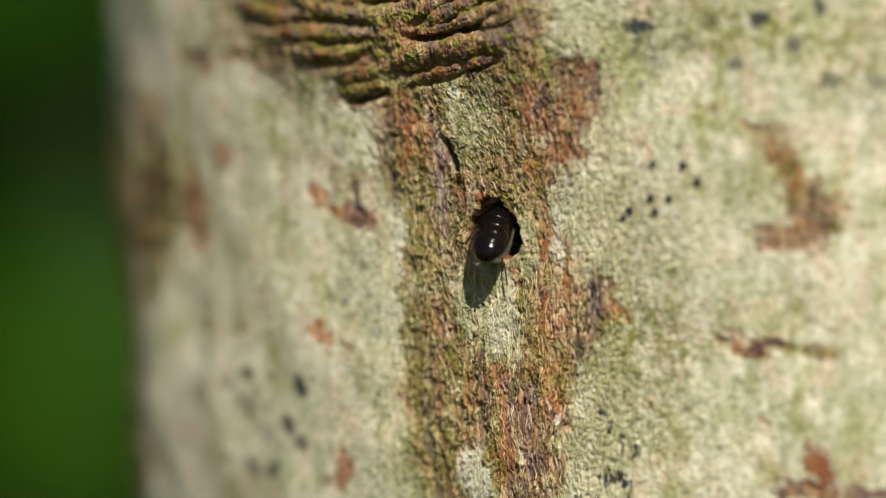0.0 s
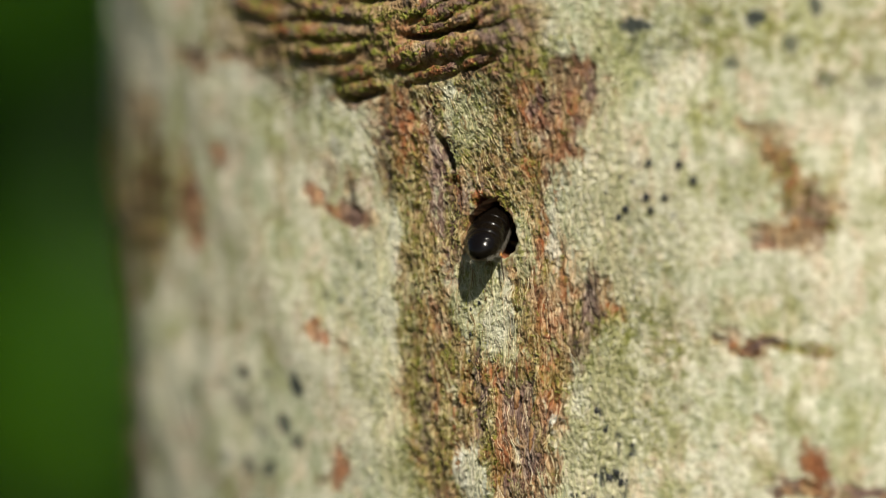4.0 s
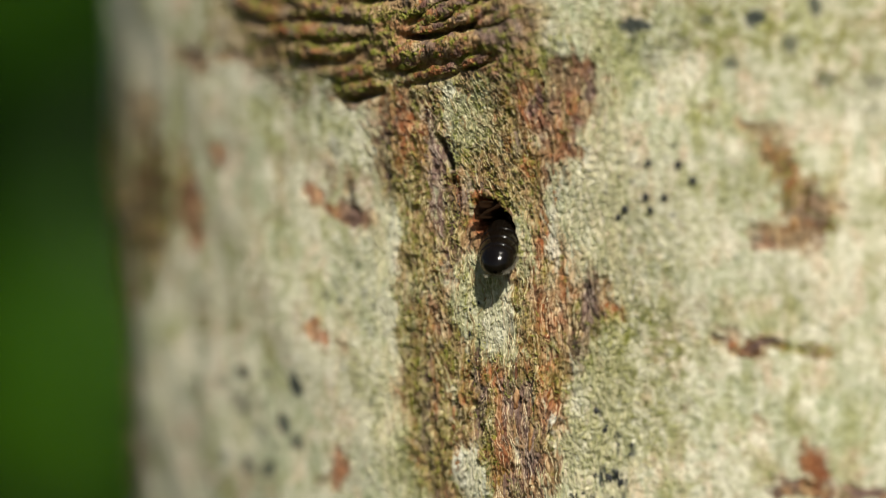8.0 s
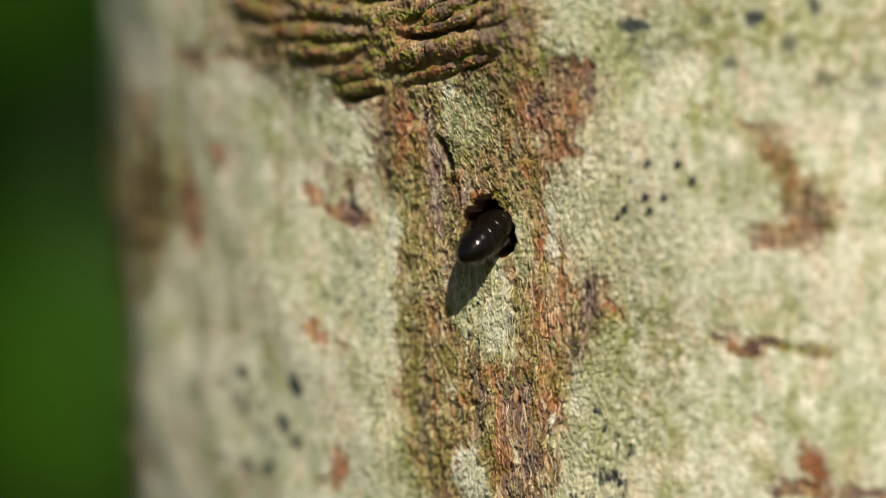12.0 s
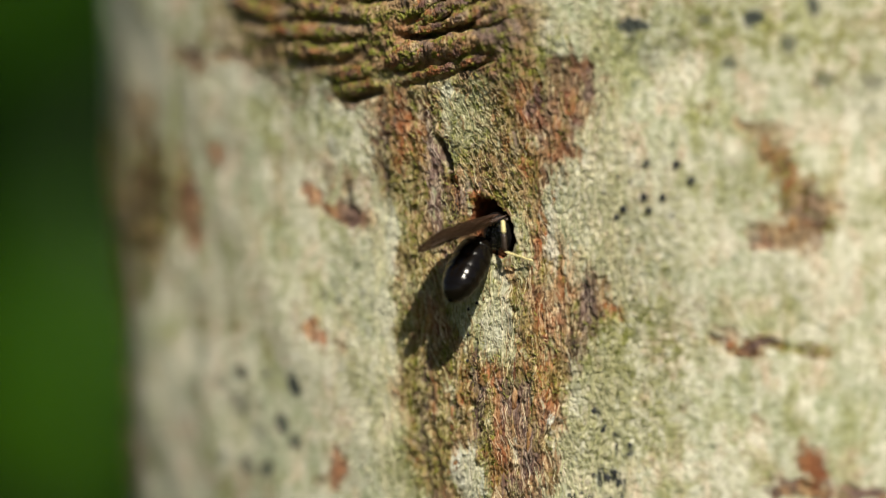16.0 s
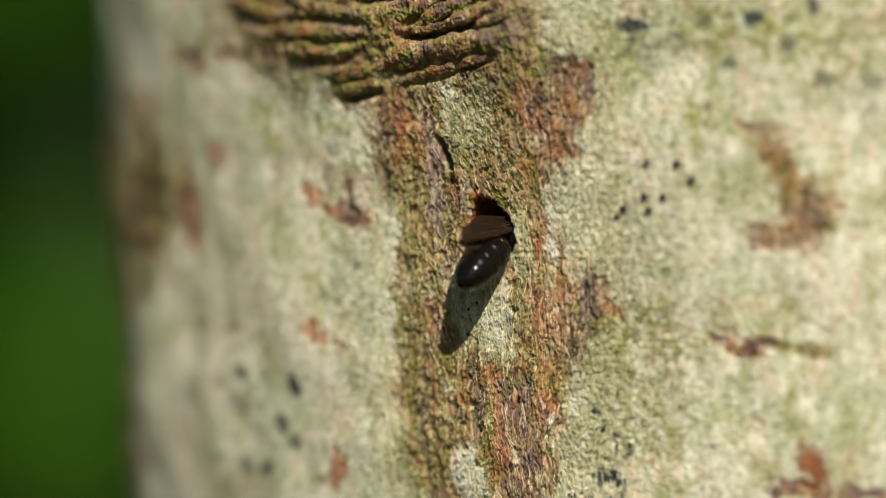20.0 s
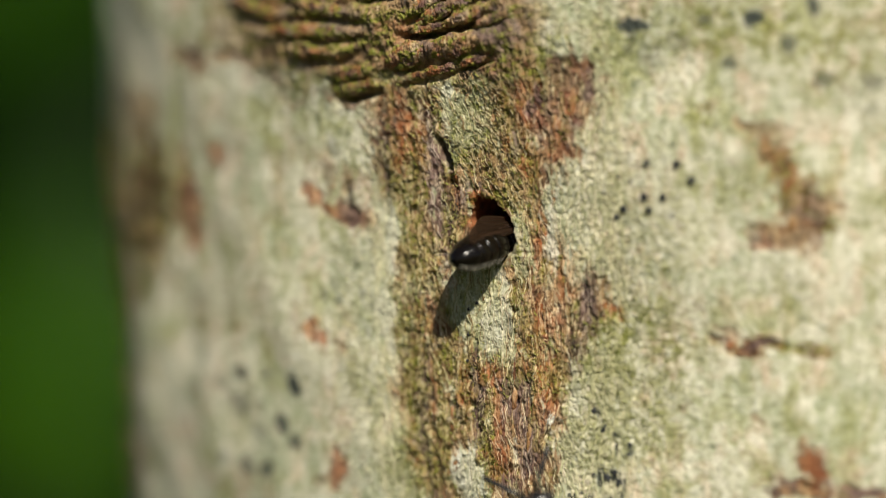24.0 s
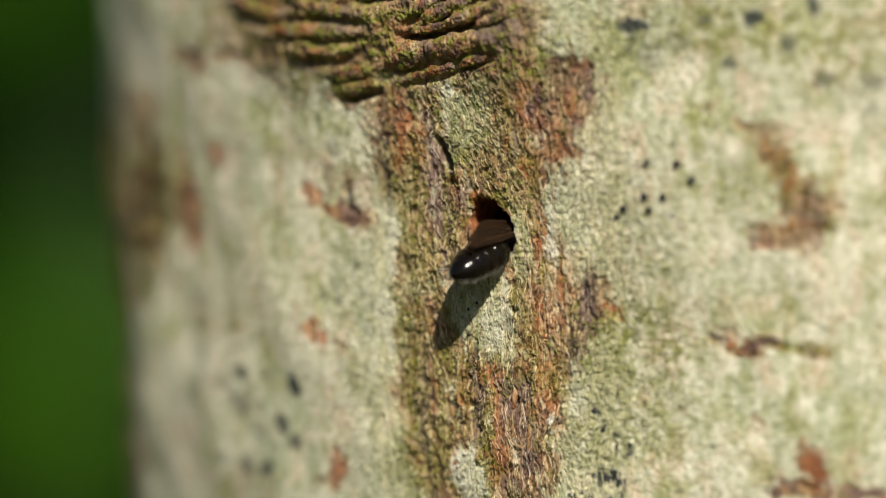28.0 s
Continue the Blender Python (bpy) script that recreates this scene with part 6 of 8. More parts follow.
        (26.5, pose(0.00386, 0.00069, 1.30040, 6.6, 0.1, -37.0)), (26.8, pose(0.00387, 0.00071, 1.30039, 5.3, 0.1, -36.9)),
        (27.1, pose(0.00387, 0.00088, 1.30034, 5.5, -0.2, -36.7)), (27.4, pose(0.00386, 0.00025, 1.30029, 11.3, 4.5, -40.9)),
        (27.7, pose(0.00385, -0.00042, 1.30023, 14.4, 7.7, -43.7)), (28, pose(0.00386, 0.00037, 1.30018, 11.4, 3.3, -39.8)),
    ])
    walk(bee_parts["abdomen"], [
        (0, pose(0.00000, 0.00000, 0.00000, 19.0, -5.8, 10.0)), (0.2, pose(0.00000, 0.00000, 0.00000, 17.4, -5.2, 8.5)),
        (0.4, pose(0.00000, 0.00000, 0.00000, 16.2, -4.7, 7.6)), (0.6, pose(0.00000, 0.00000, 0.00000, 19.0, -5.2, 9.0)),
        (0.8, pose(0.00000, 0.00000, 0.00000, 20.7, -5.4, 9.7)), (1, pose(0.00000, 0.00000, 0.00000, 17.7, -5.8, 9.6)),
        (1.2, pose(0.00000, 0.00000, 0.00000, 17.9, -4.5, 7.6)), (1.4, pose(0.00000, 0.00000, 0.00000, 19.7, -4.9, 8.6)),
        (1.6, pose(0.00000, 0.00000, 0.00000, 20.4, -4.5, 8.1)), (1.8, pose(0.00000, 0.00000, 0.00000, 18.9, -4.7, 8.0)),
        (2, pose(0.00000, 0.00000, 0.00000, 17.7, -4.3, 7.2)), (2.2, pose(0.00000, 0.00000, 0.00000, 14.1, -4.9, 7.4)),
        (2.5, pose(0.00000, 0.00000, 0.00000, 13.0, -4.4, 6.5)), (2.8, pose(0.00000, 0.00000, 0.00000, 17.5, -4.2, 7.0)),
        (3.1, pose(0.00000, 0.00000, 0.00000, 16.0, -4.2, 6.6)), (3.5, pose(0.00000, 0.00000, 0.00000, 17.7, -4.8, 8.0)),
        (5.5, pose(0.00000, 0.00000, 0.00000, 9.5, -6.5, 8.8)), (5.8, pose(0.00000, 0.00000, 0.00000, 8.2, -6.0, 7.9)),
        (6, pose(0.00000, 0.00000, 0.00000, 7.9, -5.5, 7.1)), (6.2, pose(0.00000, 0.00000, 0.00000, 7.9, -5.7, 7.4)),
        (6.4, pose(0.00000, 0.00000, 0.00000, 5.4, -4.9, 6.0)), (6.6, pose(0.00000, 0.00000, 0.00000, 5.5, -4.0, 5.0)),
        (6.8, pose(0.00000, 0.00000, 0.00000, 6.9, -5.7, 7.3)), (7, pose(0.00000, 0.00000, 0.00000, 9.5, -6.2, 8.4)),
        (7.2, pose(0.00000, 0.00000, 0.00000, 11.0, -6.6, 9.3)), (7.4, pose(0.00000, 0.00000, 0.00000, 13.4, -6.1, 9.1)),
        (7.6, pose(0.00000, 0.00000, 0.00000, 14.6, -7.2, 11.0)), (7.8, pose(0.00000, 0.00000, 0.00000, 13.5, -7.0, 10.4)),
        (8, pose(0.00000, 0.00000, 0.00000, 19.1, -6.2, 10.6)), (8.2, pose(0.00000, 0.00000, 0.00000, 17.4, -6.3, 10.4)),
        (8.4, pose(0.00000, 0.00000, 0.00000, 15.1, -5.1, 7.9)), (8.6, pose(0.00000, 0.00000, 0.00000, 13.6, -4.2, 6.3)),
        (8.8, pose(0.00000, 0.00000, 0.00000, 13.6, -3.4, 5.1)), (9, pose(0.00000, 0.00000, 0.00000, 13.6, -2.8, 4.2)),
        (9.2, pose(0.00000, 0.00000, 0.00000, 13.0, -3.1, 4.6)), (9.4, pose(0.00000, 0.00000, 0.00000, 14.2, -3.4, 5.2)),
        (9.6, pose(0.00000, 0.00000, 0.00000, 20.5, -2.0, 3.7)), (9.9, pose(0.00000, 0.00000, 0.00000, 20.6, -2.0, 3.6)),
        (10.2, pose(0.00000, 0.00000, 0.00000, 19.6, -1.5, 2.6)), (10.5, pose(0.00000, 0.00000, 0.00000, 18.3, -2.1, 3.6)),
        (10.8, pose(0.00000, 0.00000, 0.00000, 19.6, -2.8, 4.8)), (11, pose(0.00000, 0.00000, 0.00000, 19.7, -3.1, 5.4)),
        (11.2, pose(0.00000, 0.00000, 0.00000, 10.5, 3.0, -4.1)), (11.4, pose(0.00000, 0.00000, 0.00000, 10.5, 3.0, -4.2)),
        (11.7, pose(0.00000, 0.00000, 0.00000, 15.8, 1.8, -2.9)), (12, pose(0.00000, 0.00000, 0.00000, 15.1, 1.0, -1.6)),
        (12.3, pose(0.00000, 0.00000, 0.00000, 19.6, -0.4, 0.7)), (12.5, pose(0.00000, 0.00000, 0.00000, 13.3, 1.4, -2.1)),
        (14.5, pose(0.00000, 0.00000, 0.00000, 26.0, 1.3, -2.7)), (14.8, pose(0.00000, 0.00000, 0.00000, 26.5, -0.8, 1.7)),
        (15, pose(0.00000, 0.00000, 0.00000, 29.3, -0.5, 1.1)), (15.3, pose(0.00000, 0.00000, 0.00000, 28.8, -1.5, 3.5)),
        (15.6, pose(0.00000, 0.00000, 0.00000, 27.7, -1.4, 3.0)), (15.8, pose(0.00000, 0.00000, 0.00000, 26.2, -0.1, 0.3)),
        (16, pose(0.00000, 0.00000, 0.00000, 25.5, 0.1, -0.2)), (16.2, pose(0.00000, 0.00000, 0.00000, 25.0, -0.9, 1.7)),
        (16.4, pose(0.00000, 0.00000, 0.00000, 29.4, 0.5, -1.1)), (16.6, pose(0.00000, 0.00000, 0.00000, 23.9, 0.3, -0.6)),
        (16.8, pose(0.00000, 0.00000, 0.00000, 19.4, -0.5, 0.9)), (17, pose(0.00000, 0.00000, 0.00000, 15.9, -0.7, 1.2)),
        (17.2, pose(0.00000, 0.00000, 0.00000, 12.5, -1.0, 1.5)), (17.4, pose(0.00000, 0.00000, 0.00000, 13.8, -0.4, 0.5)),
        (17.6, pose(0.00000, 0.00000, 0.00000, 12.2, -1.5, 2.2)), (17.8, pose(0.00000, 0.00000, 0.00000, 20.6, -0.6, 1.1)),
        (18, pose(0.00000, 0.00000, 0.00000, 23.3, 1.5, -2.9)), (18.2, pose(0.00000, 0.00000, 0.00000, 12.7, 0.5, -0.7)),
        (18.4, pose(0.00000, 0.00000, 0.00000, 9.4, 0.8, -1.1)), (18.6, pose(0.00000, 0.00000, 0.00000, 10.4, -0.9, 1.3)),
        (18.8, pose(0.00000, 0.00000, 0.00000, 9.8, -0.4, 0.5)), (19, pose(0.00000, 0.00000, 0.00000, 13.0, 1.0, -1.5)),
        (19.2, pose(0.00000, 0.00000, 0.00000, 11.3, -0.6, 0.8)), (19.4, pose(0.00000, 0.00000, 0.00000, 10.2, 0.6, -0.8)),
        (19.6, pose(0.00000, 0.00000, 0.00000, 9.5, 1.3, -1.8)), (19.8, pose(0.00000, 0.00000, 0.00000, 18.7, 1.5, -2.6)),
        (20, pose(0.00000, 0.00000, 0.00000, 16.1, 1.0, -1.6)), (20.3, pose(0.00000, 0.00000, 0.00000, 14.0, 0.6, -0.9)),
        (20.6, pose(0.00000, 0.00000, 0.00000, 9.4, -0.5, 0.7)), (20.9, pose(0.00000, 0.00000, 0.00000, 9.6, -0.5, 0.7)),
        (21.2, pose(0.00000, 0.00000, 0.00000, 10.7, -0.1, 0.1)), (21.5, pose(0.00000, 0.00000, 0.00000, 12.5, 0.2, -0.3)),
        (23.5, pose(0.00000, 0.00000, 0.00000, 9.4, 2.0, -2.8)), (23.8, pose(0.00000, 0.00000, 0.00000, 5.0, 1.8, -2.1)),
        (24.1, pose(0.00000, 0.00000, 0.00000, 3.1, 1.0, -1.1)), (24.4, pose(0.00000, 0.00000, 0.00000, 2.8, 0.6, -0.7)),
        (24.7, pose(0.00000, 0.00000, 0.00000, 4.0, 1.1, -1.3)), (25, pose(0.00000, 0.00000, 0.00000, 1.7, -2.1, 2.4)),
        (25.3, pose(0.00000, 0.00000, 0.00000, 0.9, -2.6, 2.9)), (25.6, pose(0.00000, 0.00000, 0.00000, 1.5, -1.3, 1.4)),
        (25.9, pose(0.00000, 0.00000, 0.00000, 4.1, 0.5, -0.6)), (26.2, pose(0.00000, 0.00000, 0.00000, 4.0, 1.3, -1.5)),
        (26.5, pose(0.00000, 0.00000, 0.00000, 1.2, -1.2, 1.3)), (26.8, pose(0.00000, 0.00000, 0.00000, -0.8, -1.4, 1.5)),
        (27.1, pose(0.00000, 0.00000, 0.00000, -0.5, -1.8, 1.9)), (27.4, pose(0.00000, 0.00000, 0.00000, 8.5, 3.4, -4.5)),
        (27.7, pose(0.00000, 0.00000, 0.00000, 13.8, 5.6, -8.5)), (28, pose(0.00000, 0.00000, 0.00000, 8.3, 2.2, -2.9)),
    ])
    walk(bee_parts["wing_right"], [
        (0, pose(-0.00028, 0.00345, -0.00083, -158.4, 34.2, -160.6)), (0.2, pose(-0.00034, 0.00343, -0.00078, -158.9, 35.3, -159.6)),
        (0.4, pose(-0.00039, 0.00344, -0.00073, -159.7, 36.0, -159.2)), (0.6, pose(-0.00038, 0.00349, -0.00084, -158.0, 34.7, -159.4)),
        (0.8, pose(-0.00045, 0.00365, -0.00095, -156.9, 34.0, -159.5)), (1, pose(-0.00037, 0.00355, -0.00079, -159.1, 34.7, -160.7)),
        (1.2, pose(-0.00040, 0.00342, -0.00079, -158.3, 35.6, -158.4)), (1.4, pose(-0.00031, 0.00333, -0.00083, -157.4, 34.7, -158.8)),
        (1.6, pose(-0.00032, 0.00329, -0.00085, -156.6, 34.7, -157.8)), (1.8, pose(-0.00033, 0.00332, -0.00079, -157.8, 35.1, -158.2)),
        (2, pose(-0.00039, 0.00333, -0.00075, -159.3, 35.6, -158.3)), (2.2, pose(-0.00032, 0.00326, -0.00059, -162.2, 36.3, -159.9)),
        (2.5, pose(-0.00042, 0.00334, -0.00056, -162.9, 37.0, -159.3)), (2.8, pose(-0.00038, 0.00329, -0.00072, -159.6, 35.4, -157.5)),
        (3.1, pose(-0.00042, 0.00333, -0.00067, -160.7, 35.9, -157.6)), (3.5, pose(-0.00030, 0.00322, -0.00070, -160.0, 34.5, -158.0)),
        (5.5, pose(-0.00071, 0.00311, 0.00014, -160.8, 38.3, -163.2)), (5.8, pose(-0.00074, 0.00309, 0.00017, -161.5, 39.2, -163.0)),
        (6, pose(-0.00082, 0.00314, 0.00016, -161.4, 39.8, -162.5)), (6.2, pose(-0.00081, 0.00316, 0.00017, -161.6, 39.6, -162.9)),
        (6.4, pose(-0.00107, 0.00343, 0.00021, -163.2, 41.0, -162.7)), (6.6, pose(-0.00115, 0.00344, 0.00019, -162.9, 41.6, -161.6)),
        (6.8, pose(-0.00098, 0.00342, 0.00018, -162.3, 39.9, -163.1)), (7, pose(-0.00084, 0.00331, 0.00011, -160.7, 38.7, -163.2)),
        (7.2, pose(-0.00075, 0.00320, 0.00023, -172.4, 31.4, -167.9)), (7.4, pose(-0.00072, 0.00312, 0.00030, -170.5, 31.1, -166.8)),
        (7.6, pose(-0.00053, 0.00298, 0.00040, -170.1, 29.9, -168.3)), (7.8, pose(-0.00055, 0.00297, 0.00045, -170.8, 30.3, -168.1)),
        (8, pose(-0.00056, 0.00305, 0.00026, -166.6, 29.4, -166.3)), (8.2, pose(-0.00057, 0.00304, 0.00034, -167.8, 29.8, -166.7)),
        (8.4, pose(-0.00074, 0.00303, 0.00018, -169.0, 31.5, -165.0)), (8.6, pose(-0.00100, 0.00324, -0.00006, -156.3, 40.7, -161.8)),
        (8.8, pose(-0.00110, 0.00327, -0.00011, -155.9, 41.3, -160.6)), (9, pose(-0.00115, 0.00326, -0.00014, -155.6, 41.8, -159.6)),
        (9.2, pose(-0.00110, 0.00322, -0.00012, -156.4, 41.7, -160.3)), (9.4, pose(-0.00108, 0.00322, -0.00017, -155.6, 41.1, -160.4)),
        (9.6, pose(-0.00106, 0.00317, -0.00013, -166.0, 32.2, -167.6)), (9.9, pose(-0.00106, 0.00317, -0.00013, -166.0, 32.2, -167.6)),
        (10.2, pose(-0.00107, 0.00310, -0.00008, -166.6, 32.8, -167.0)), (10.5, pose(-0.00101, 0.00311, -0.00002, -167.8, 32.5, -168.6)),
        (10.8, pose(-0.00091, 0.00305, -0.00004, -166.9, 31.7, -169.2)), (11, pose(-0.00082, 0.00298, -0.00001, -167.0, 31.4, -169.7)),
        (11.2, pose(-0.00223, 0.00361, -0.00049, -157.1, 44.2, -148.3)), (11.4, pose(-0.00227, 0.00365, -0.00048, -157.2, 44.3, -148.4)),
        (11.7, pose(-0.00207, 0.00352, -0.00062, -153.5, 41.7, -147.0)), (12, pose(-0.00189, 0.00342, -0.00051, -154.5, 41.4, -148.8)),
        (12.3, pose(-0.00169, 0.00333, -0.00058, -152.1, 38.7, -149.0)), (12.5, pose(-0.00221, 0.00376, -0.00053, -155.7, 42.1, -148.7)),
        (13.5, pose(-0.00028, 0.00255, 0.00052, -36.0, 74.2, -39.7)), (14.5, pose(0.00166, 0.00134, 0.00156, 12.0, 23.1, -3.4)),
        (14.8, pose(0.00179, 0.00130, 0.00164, 14.2, 24.2, -10.9)), (15, pose(0.00183, 0.00138, 0.00171, 25.4, 24.7, -23.4)),
        (15.3, pose(0.00183, 0.00120, 0.00158, 14.2, 22.3, -24.2)), (15.6, pose(0.00179, 0.00109, 0.00148, 9.0, 19.1, -27.2)),
        (15.8, pose(0.00176, 0.00105, 0.00142, 6.8, 15.6, -27.6)), (16, pose(0.00174, 0.00098, 0.00135, 4.1, 12.7, -29.9)),
        (16.2, pose(0.00173, 0.00090, 0.00126, 0.3, 10.7, -30.4)), (16.4, pose(0.00170, 0.00094, 0.00123, -4.8, 5.5, -27.1)),
        (16.6, pose(0.00169, 0.00084, 0.00114, -5.3, 7.4, -27.5)), (16.8, pose(0.00167, 0.00076, 0.00104, -6.3, 9.7, -28.1)),
        (17, pose(0.00166, 0.00070, 0.00095, -7.4, 11.1, -28.3)), (17.2, pose(0.00162, 0.00068, 0.00095, -3.1, 11.8, -25.1)),
        (17.4, pose(0.00157, 0.00070, 0.00099, -0.9, 10.1, -21.7)), (17.6, pose(0.00153, 0.00066, 0.00098, 2.5, 10.3, -20.2)),
        (17.8, pose(0.00148, 0.00072, 0.00106, 1.1, 6.9, -18.5)), (18, pose(0.00145, 0.00079, 0.00112, 3.3, 4.7, -14.8)),
        (18.2, pose(0.00137, 0.00070, 0.00108, 6.8, 8.6, -15.1)), (18.4, pose(0.00130, 0.00068, 0.00109, 6.5, 9.1, -13.7)),
        (18.6, pose(0.00122, 0.00067, 0.00109, 3.3, 11.1, -13.1)), (18.8, pose(0.00115, 0.00067, 0.00111, 1.2, 11.6, -10.6)),
        (19, pose(0.00108, 0.00071, 0.00116, -2.9, 16.8, -7.9)), (19.2, pose(0.00081, 0.00243, 0.00074, -6.3, 25.1, -14.2)),
        (19.4, pose(0.00073, 0.00243, 0.00068, -8.3, 36.6, -13.5)), (19.6, pose(0.00067, 0.00242, 0.00063, -11.2, 47.0, -14.1)),
        (19.8, pose(0.00065, 0.00242, 0.00053, -14.3, 45.9, -15.3)), (20, pose(0.00067, 0.00242, 0.00062, -6.8, 47.6, -10.5)),
        (20.3, pose(0.00068, 0.00242, 0.00063, -6.1, 48.5, -10.5)), (20.6, pose(0.00071, 0.00241, 0.00067, -3.1, 50.1, -9.4)),
        (20.9, pose(0.00071, 0.00241, 0.00065, -4.5, 50.4, -10.4)), (21.2, pose(0.00069, 0.00241, 0.00062, -7.0, 50.1, -11.7)),
        (21.5, pose(0.00068, 0.00240, 0.00057, -10.1, 49.9, -13.6)), (23.5, pose(0.00068, 0.00247, 0.00107, 3.3, 49.9, 1.9)),
        (23.8, pose(0.00069, 0.00245, 0.00113, 7.4, 50.1, 4.8)), (24.1, pose(0.00071, 0.00243, 0.00115, 9.0, 50.7, 5.5)),
        (24.4, pose(0.00071, 0.00243, 0.00115, 8.8, 50.9, 5.4)), (24.7, pose(0.00069, 0.00244, 0.00112, 6.9, 50.6, 4.7)),
        (25, pose(0.00076, 0.00242, 0.00114, 9.1, 52.8, 4.1)), (25.3, pose(0.00078, 0.00241, 0.00116, 10.4, 53.0, 4.7)),
        (25.6, pose(0.00075, 0.00242, 0.00116, 9.9, 52.2, 5.1)), (25.9, pose(0.00071, 0.00244, 0.00112, 7.2, 51.0, 4.3)),
        (26.2, pose(0.00070, 0.00245, 0.00113, 7.5, 50.5, 5.1)), (26.5, pose(0.00076, 0.00242, 0.00117, 11.1, 52.1, 5.7)),
        (26.8, pose(0.00076, 0.00240, 0.00121, 13.5, 52.0, 7.4)), (27.1, pose(0.00077, 0.00240, 0.00121, 13.5, 52.3, 7.0)),
        (27.4, pose(0.00063, 0.00247, 0.00108, 3.8, 48.8, 4.2)), (27.7, pose(0.00053, 0.00250, 0.00100, -1.1, 46.5, 3.9)),
        (28, pose(0.00068, 0.00247, 0.00109, 4.6, 49.7, 3.2)),
    ])
    walk(bee_parts["wing_left"], [
        (0, pose(-0.00057, 0.00324, -0.00099, -157.9, 34.3, -160.4)), (0.2, pose(-0.00062, 0.00321, -0.00094, -158.5, 35.3, -159.4)),
        (0.4, pose(-0.00067, 0.00322, -0.00090, -159.3, 36.1, -159.0)), (0.6, pose(-0.00066, 0.00327, -0.00100, -157.5, 34.7, -159.3)),
        (0.8, pose(-0.00074, 0.00343, -0.00110, -156.5, 34.1, -159.3)), (1, pose(-0.00065, 0.00334, -0.00096, -158.6, 34.7, -160.5)),
        (1.2, pose(-0.00068, 0.00320, -0.00096, -157.9, 35.7, -158.3)), (1.4, pose(-0.00058, 0.00311, -0.00099, -156.9, 34.8, -158.6)),
        (1.6, pose(-0.00060, 0.00306, -0.00101, -156.2, 34.8, -157.6)), (1.8, pose(-0.00061, 0.00310, -0.00095, -157.3, 35.1, -158.1)),
        (2, pose(-0.00066, 0.00311, -0.00092, -158.8, 35.7, -158.1)), (2.2, pose(-0.00059, 0.00304, -0.00077, -161.7, 36.4, -159.8)),
        (2.5, pose(-0.00068, 0.00312, -0.00075, -162.4, 37.0, -159.1)), (2.8, pose(-0.00065, 0.00306, -0.00089, -159.2, 35.5, -157.3)),
        (3.1, pose(-0.00069, 0.00310, -0.00085, -160.3, 35.9, -157.4)), (3.5, pose(-0.00058, 0.00300, -0.00087, -159.6, 34.6, -157.8)),
        (5.5, pose(-0.00099, 0.00291, -0.00005, -160.4, 38.4, -163.0)), (5.8, pose(-0.00102, 0.00288, -0.00002, -161.0, 39.3, -162.9)),
        (6, pose(-0.00109, 0.00293, -0.00003, -160.9, 39.9, -162.4)), (6.2, pose(-0.00108, 0.00295, -0.00003, -161.1, 39.7, -162.8)),
        (6.4, pose(-0.00134, 0.00322, 0.00001, -162.7, 41.1, -162.5)), (6.6, pose(-0.00140, 0.00324, -0.00001, -162.4, 41.7, -161.4)),
        (6.8, pose(-0.00125, 0.00321, -0.00002, -161.8, 40.0, -163.0)), (7, pose(-0.00112, 0.00311, -0.00007, -160.2, 38.8, -163.0)),
        (7.2, pose(-0.00103, 0.00300, 0.00005, -160.6, 30.3, -156.0)), (7.4, pose(-0.00100, 0.00291, 0.00012, -158.7, 29.6, -154.9)),
        (7.6, pose(-0.00082, 0.00278, 0.00023, -158.7, 28.4, -156.6)), (7.8, pose(-0.00084, 0.00277, 0.00027, -159.2, 28.9, -156.4)),
        (8, pose(-0.00085, 0.00284, 0.00010, -155.4, 27.3, -154.9)), (8.2, pose(-0.00086, 0.00284, 0.00018, -156.5, 27.8, -155.1)),
        (8.4, pose(-0.00102, 0.00282, 0.00000, -157.2, 29.7, -153.2)), (8.6, pose(-0.00127, 0.00302, -0.00024, -155.8, 40.8, -161.6)),
        (8.8, pose(-0.00136, 0.00304, -0.00029, -155.4, 41.4, -160.4)), (9, pose(-0.00140, 0.00303, -0.00033, -155.1, 41.9, -159.4)),
        (9.2, pose(-0.00136, 0.00299, -0.00031, -155.8, 41.8, -160.1)), (9.4, pose(-0.00134, 0.00299, -0.00036, -155.1, 41.2, -160.2)),
        (9.6, pose(-0.00131, 0.00292, -0.00030, -149.6, 28.5, -152.8)), (9.9, pose(-0.00131, 0.00292, -0.00030, -149.6, 28.5, -152.8)),
        (10.2, pose(-0.00132, 0.00285, -0.00026, -150.0, 29.3, -152.1)), (10.5, pose(-0.00127, 0.00287, -0.00020, -151.1, 29.2, -153.6)),
        (10.8, pose(-0.00117, 0.00282, -0.00021, -150.6, 28.3, -154.4)), (11, pose(-0.00108, 0.00275, -0.00018, -150.7, 28.0, -155.0)),
        (11.2, pose(-0.00244, 0.00336, -0.00071, -156.6, 44.3, -148.1)), (11.4, pose(-0.00247, 0.00340, -0.00070, -156.7, 44.4, -148.2)),
        (11.7, pose(-0.00229, 0.00326, -0.00082, -153.0, 41.8, -146.8)), (12, pose(-0.00211, 0.00317, -0.00071, -154.0, 41.5, -148.6)),
        (12.3, pose(-0.00192, 0.00307, -0.00076, -151.6, 38.7, -148.8)), (12.5, pose(-0.00243, 0.00351, -0.00073, -155.2, 42.1, -148.6)),
        (13.5, pose(-0.00078, 0.00255, 0.00037, -36.2, 73.6, -33.4)), (14.5, pose(0.00087, 0.00158, 0.00147, 5.7, 21.2, 4.2)),
